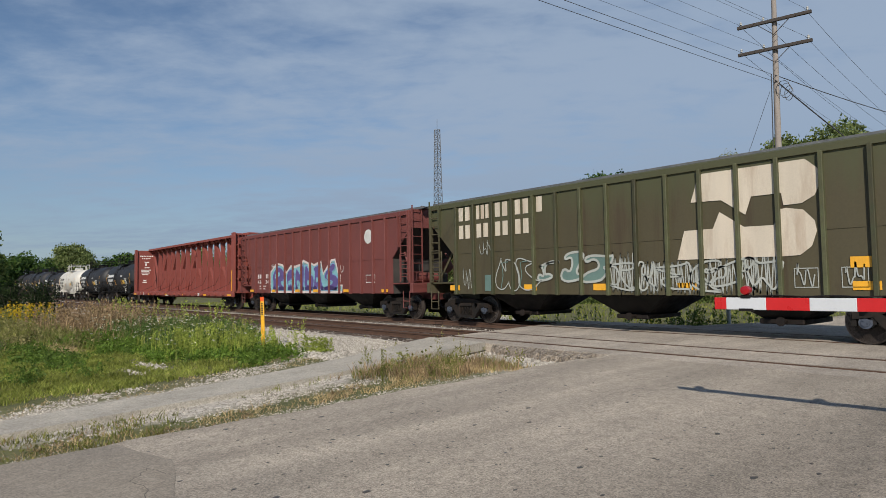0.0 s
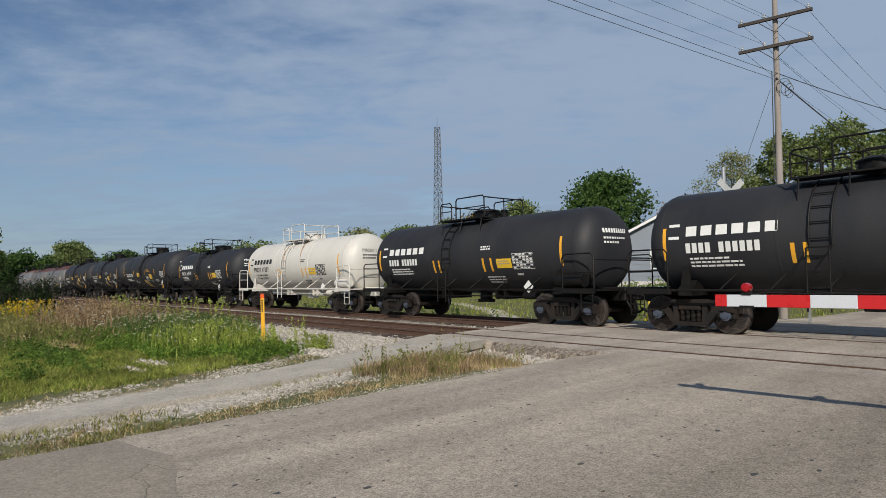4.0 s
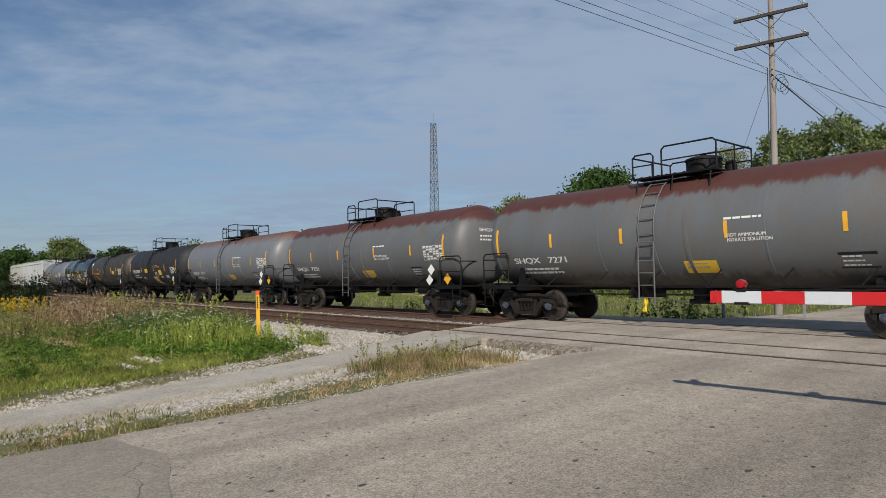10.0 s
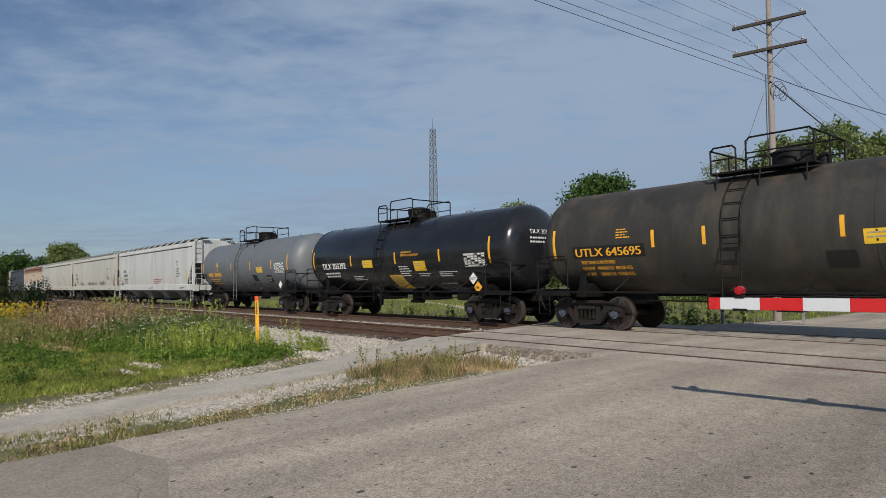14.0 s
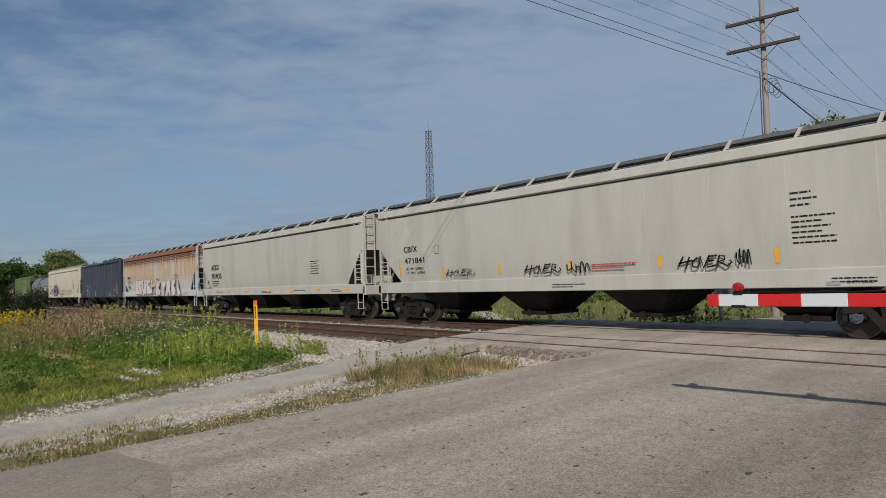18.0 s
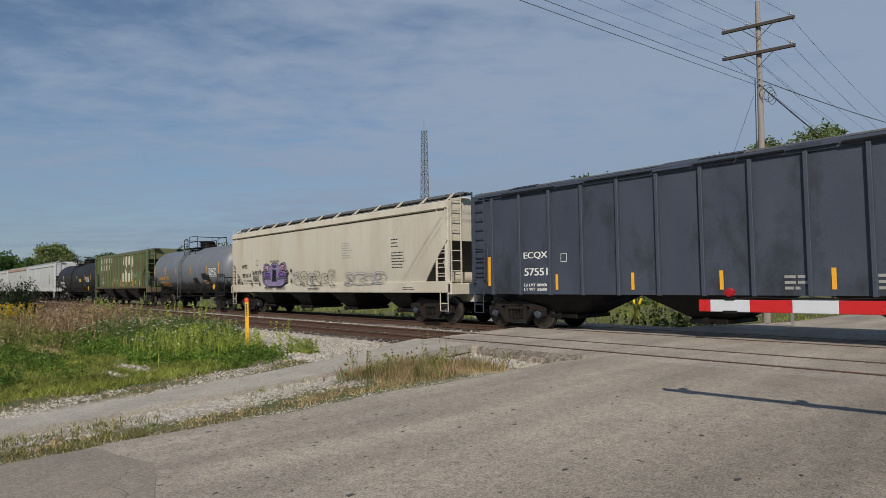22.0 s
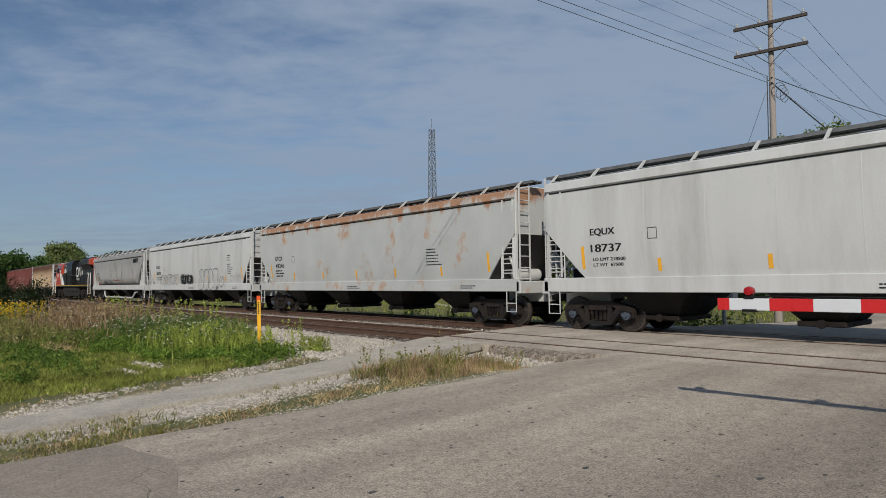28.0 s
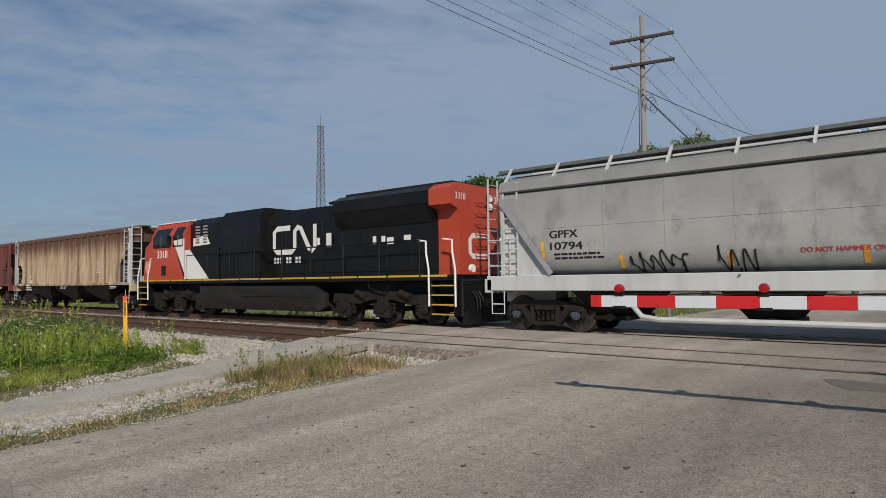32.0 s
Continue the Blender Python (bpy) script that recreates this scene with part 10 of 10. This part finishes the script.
    for k in range(14):
        x = -7.2 + k * 1.04
        part("roof_panel", Shell().prism([(-1.54, 4.10 + rng.uniform(-0.02, 0.03)), (-1.44, 4.19), (-0.9, 4.36 + rng.uniform(0, 0.05)), (-0.9, 4.30), (-1.44, 4.12)], x, x + 1.0, "x"), STEEL if k % 3 else HOP_SLATE, car, "sagging dark roof edge panel")
    car, s = TRAIN[23], side(TRAIN[23])
    winged_piece(car, -3.78, flat_side(-1.535))
    for x, z in ((-5.36, 2.12), (-6.32, 1.5), (-5.42, 1.5), (-2.1, 2.1), (-2.05, 1.6)):
        star_mark(car, x, z, 0.13, flat_side(-1.535))
    graffiti(car, -1.77, 1.82, 1.36, 2.05, 6, 43, flat_side(-1.535), None, BLACK, None, 0.024, 0.22)
    graffiti(car, 2.6, 5.4, 1.4, 1.9, 4, 45, flat_side(-1.535), None, SPRAY_GREY, None, 0.035)
    for word, z in (("BLACK", 1.99), ("DAZE", 1.73)):
        lettering(car, word, -6.28 + (0.08 if z < 1.8 else 0), z, 0.2, flat_side(-1.535), BLACK, span=(0.155 * len(word), 0.19))
    decal(car, "stencil", lines(2.3, 3.1, 7, 0.8, 0.035, 0.1, 7), s, GREY)
    car, s = TRAIN[29], side(TRAIN[29])
    front = flat_side(-1.535)
    graffiti(car, -6.1, -2.5, 1.42, 2.15, 5, 51, front, None, BLACK, None, 0.022)
    graffiti(car, -1.81, 0.2, 1.5, 2.12, 4, 53, front, BLACK, BLACK, SPRAY_WHITE, 0.03)
    bubbles = [[(1.46, 1.2), (1.5, 1.7), (1.9, 1.95), (1.5, 2.1), (1.75, 2.4), (2.3, 2.35), (2.5, 1.9), (2.3, 1.2), (1.9, 1.08)],
               [(2.2, 1.5), (2.35, 2.2), (2.7, 2.42), (3.15, 2.3), (3.1, 1.6), (3.2, 1.15), (2.6, 1.1)],
               [(3.05, 1.5), (3.15, 2.3), (3.5, 2.42), (3.85, 2.2), (3.7, 1.9), (3.95, 1.7), (3.9, 1.15), (3.3, 1.1)],
               [(3.85, 2.38), (4.72, 2.38), (4.75, 2.05), (4.5, 2.0), (4.75, 1.3), (4.4, 1.08), (4.0, 1.1), (4.1, 1.95), (3.8, 2.0)],
               [(4.85, 1.5), (5.0, 1.85), (5.45, 1.9), (5.65, 1.6), (5.4, 1.3), (5.0, 1.3)]]
    sprayed(car, bubbles, front, None, BLACK, 0.026, 0.018, 2)
    for line in ([(6.4, 1.92), (6.8, 1.93)], [(6.6, 1.92), (6.6, 1.62)], [(6.4, 1.6), (6.82, 1.61)], [(6.95, 1.6), (6.97, 1.95), (7.2, 1.62), (7.24, 2.0)], [(7.42, 2.05), (7.4, 1.6)], [(7.85, 1.98), (7.43, 1.8), (7.85, 1.55)]):
        decal(car, "graffiti_stroke", stroke(line, 0.026), front, SPRAY_GREY, "thin grey spray stroke", 0.018)
    lettering(car, "WH", 4.28, 1.14, 0.2, front, SPRAY_DEEP, span=(0.34, 0.17))
    car, s = TRAIN[30], side(TRAIN[30])
    decal(car, "lettering_bar", [[(x, 3.26), (x + 0.27, 3.26), (x + 0.37, 3.6), (x + 0.10, 3.6)] for x in (5.4, 5.76, 6.12, 6.48)], flat_side(-1.54), BLACK)
    scribble(car, -4.7, -3.2, 1.5, 2.0, 61, s, BLACK, 0.04, 10)
    scribble(car, -2.7, -1.8, 1.45, 2.1, 62, s, BLACK, 0.04, 6)
    lettering(car, "GPFX", -6.69, 2.42, 0.2, s, BLACK, span=(0.78, 0.19))
    lettering(car, "10794", -6.69, 2.12, 0.2, s, BLACK, span=(0.9, 0.19))
    decal(car, "stencil", lines(-6.6, 1.98, 2, 1.6, 0.05, 0.1, 12), s, BLACK)
    lettering(car, "DO NOT HAMMER ON SIDES OF CAR", -1.04, 1.86, 0.1, s, REDINK, span=(2.36, 0.095))
    bh = half(30) - 0.98
    for sx in (-1, 1):
        part("end_sheet", Shell().prism([(sx * bh, 1.46), (sx * bh, 3.4), (sx * (bh - 1.42), 1.46)], -1.38, -1.34, "y"), HOP_WHITE, car, "white painted end sheet")
        decal(car, "edge_band", [[(sx * (bh + 0.02), 3.42), (sx * (bh - 0.12), 3.55), (sx * (bh - 1.62), 1.55), (sx * (bh - 1.5), 1.47)]], flat_side(-1.545), SPRAY_GREY, "dark grey painted edge")
    part("unloading_pipe", Shell().pipe([(-5.1, -1.2, 0.98), (-4.75, -1.3, 0.86), (-4.4, -1.32, 0.48), (-4.0, -1.32, 0.42), (4.4, -1.32, 0.42), (4.8, -1.32, 0.5), (5.2, -1.3, 0.82), (5.6, -1.2, 0.9)], 0.065, 8), HOP_WHITE, car, "white unloading pipe")
    decal(car, "stencil", lines(4.6, 1.75, 3, 0.9, 0.03, 0.08, 9), s, GREY)
    part("panel_seam", Shell().box(-6.9, 6.9, -1.536, -1.5, 2.68, 2.70), MATS["hopper_streaked_grey"], car)
    car = TRAIN[33]
    graffiti(car, -4.5, 1.5, 1.5, 2.9, 5, 71, flat, None, SPRAY_WHITE, None, 0.07)
    for i in (33, 34, 35):
        strips(TRAIN[i], (-6.6, -3.3, 0.0, 3.3, 6.0), flat_side(-1.445), 1.16, 1.27, 0.45)


mark_cars()


def rolling(x):
    """Rows for the wheels of a car that stands at x at the start: they turn while it passes the crossing."""
    begin, end = max(0.0, min(31.9, (-34.0 - x) / SPEED)), max(0.05, min(32.0, (9.0 - x) / SPEED))
    step = 0.04
    count = max(1, int((end - begin) / step))
    spin = math.degrees(SPEED * step / 0.457)
    rows = [(begin + k * step, spin * k) for k in range(count + 1)]
    rows = [(0.0, 0.0)] * (begin > 0) + rows + [(32.0, rows[-1][1])] * (rows[-1][0] < 32)
    return rows


def motions():
    """The train rolls past at a steady pace, and its wheels turn."""
    for car, x in CARS:
        walk(car, [(0, pose(x, FAR, 0)), (16, pose(x + SPEED * 16, FAR, 0)), (32, pose(x + SPEED * 32, FAR, 0))])
    starts = {car.name: x for car, x in CARS}
    for wheelset, car in ROLLING:
        axle = wheelset.location.x
        walk(wheelset, [(t, pose(axle, 0, 0.457, 0, turn)) for t, turn in rolling(starts[car.name])])


motions()
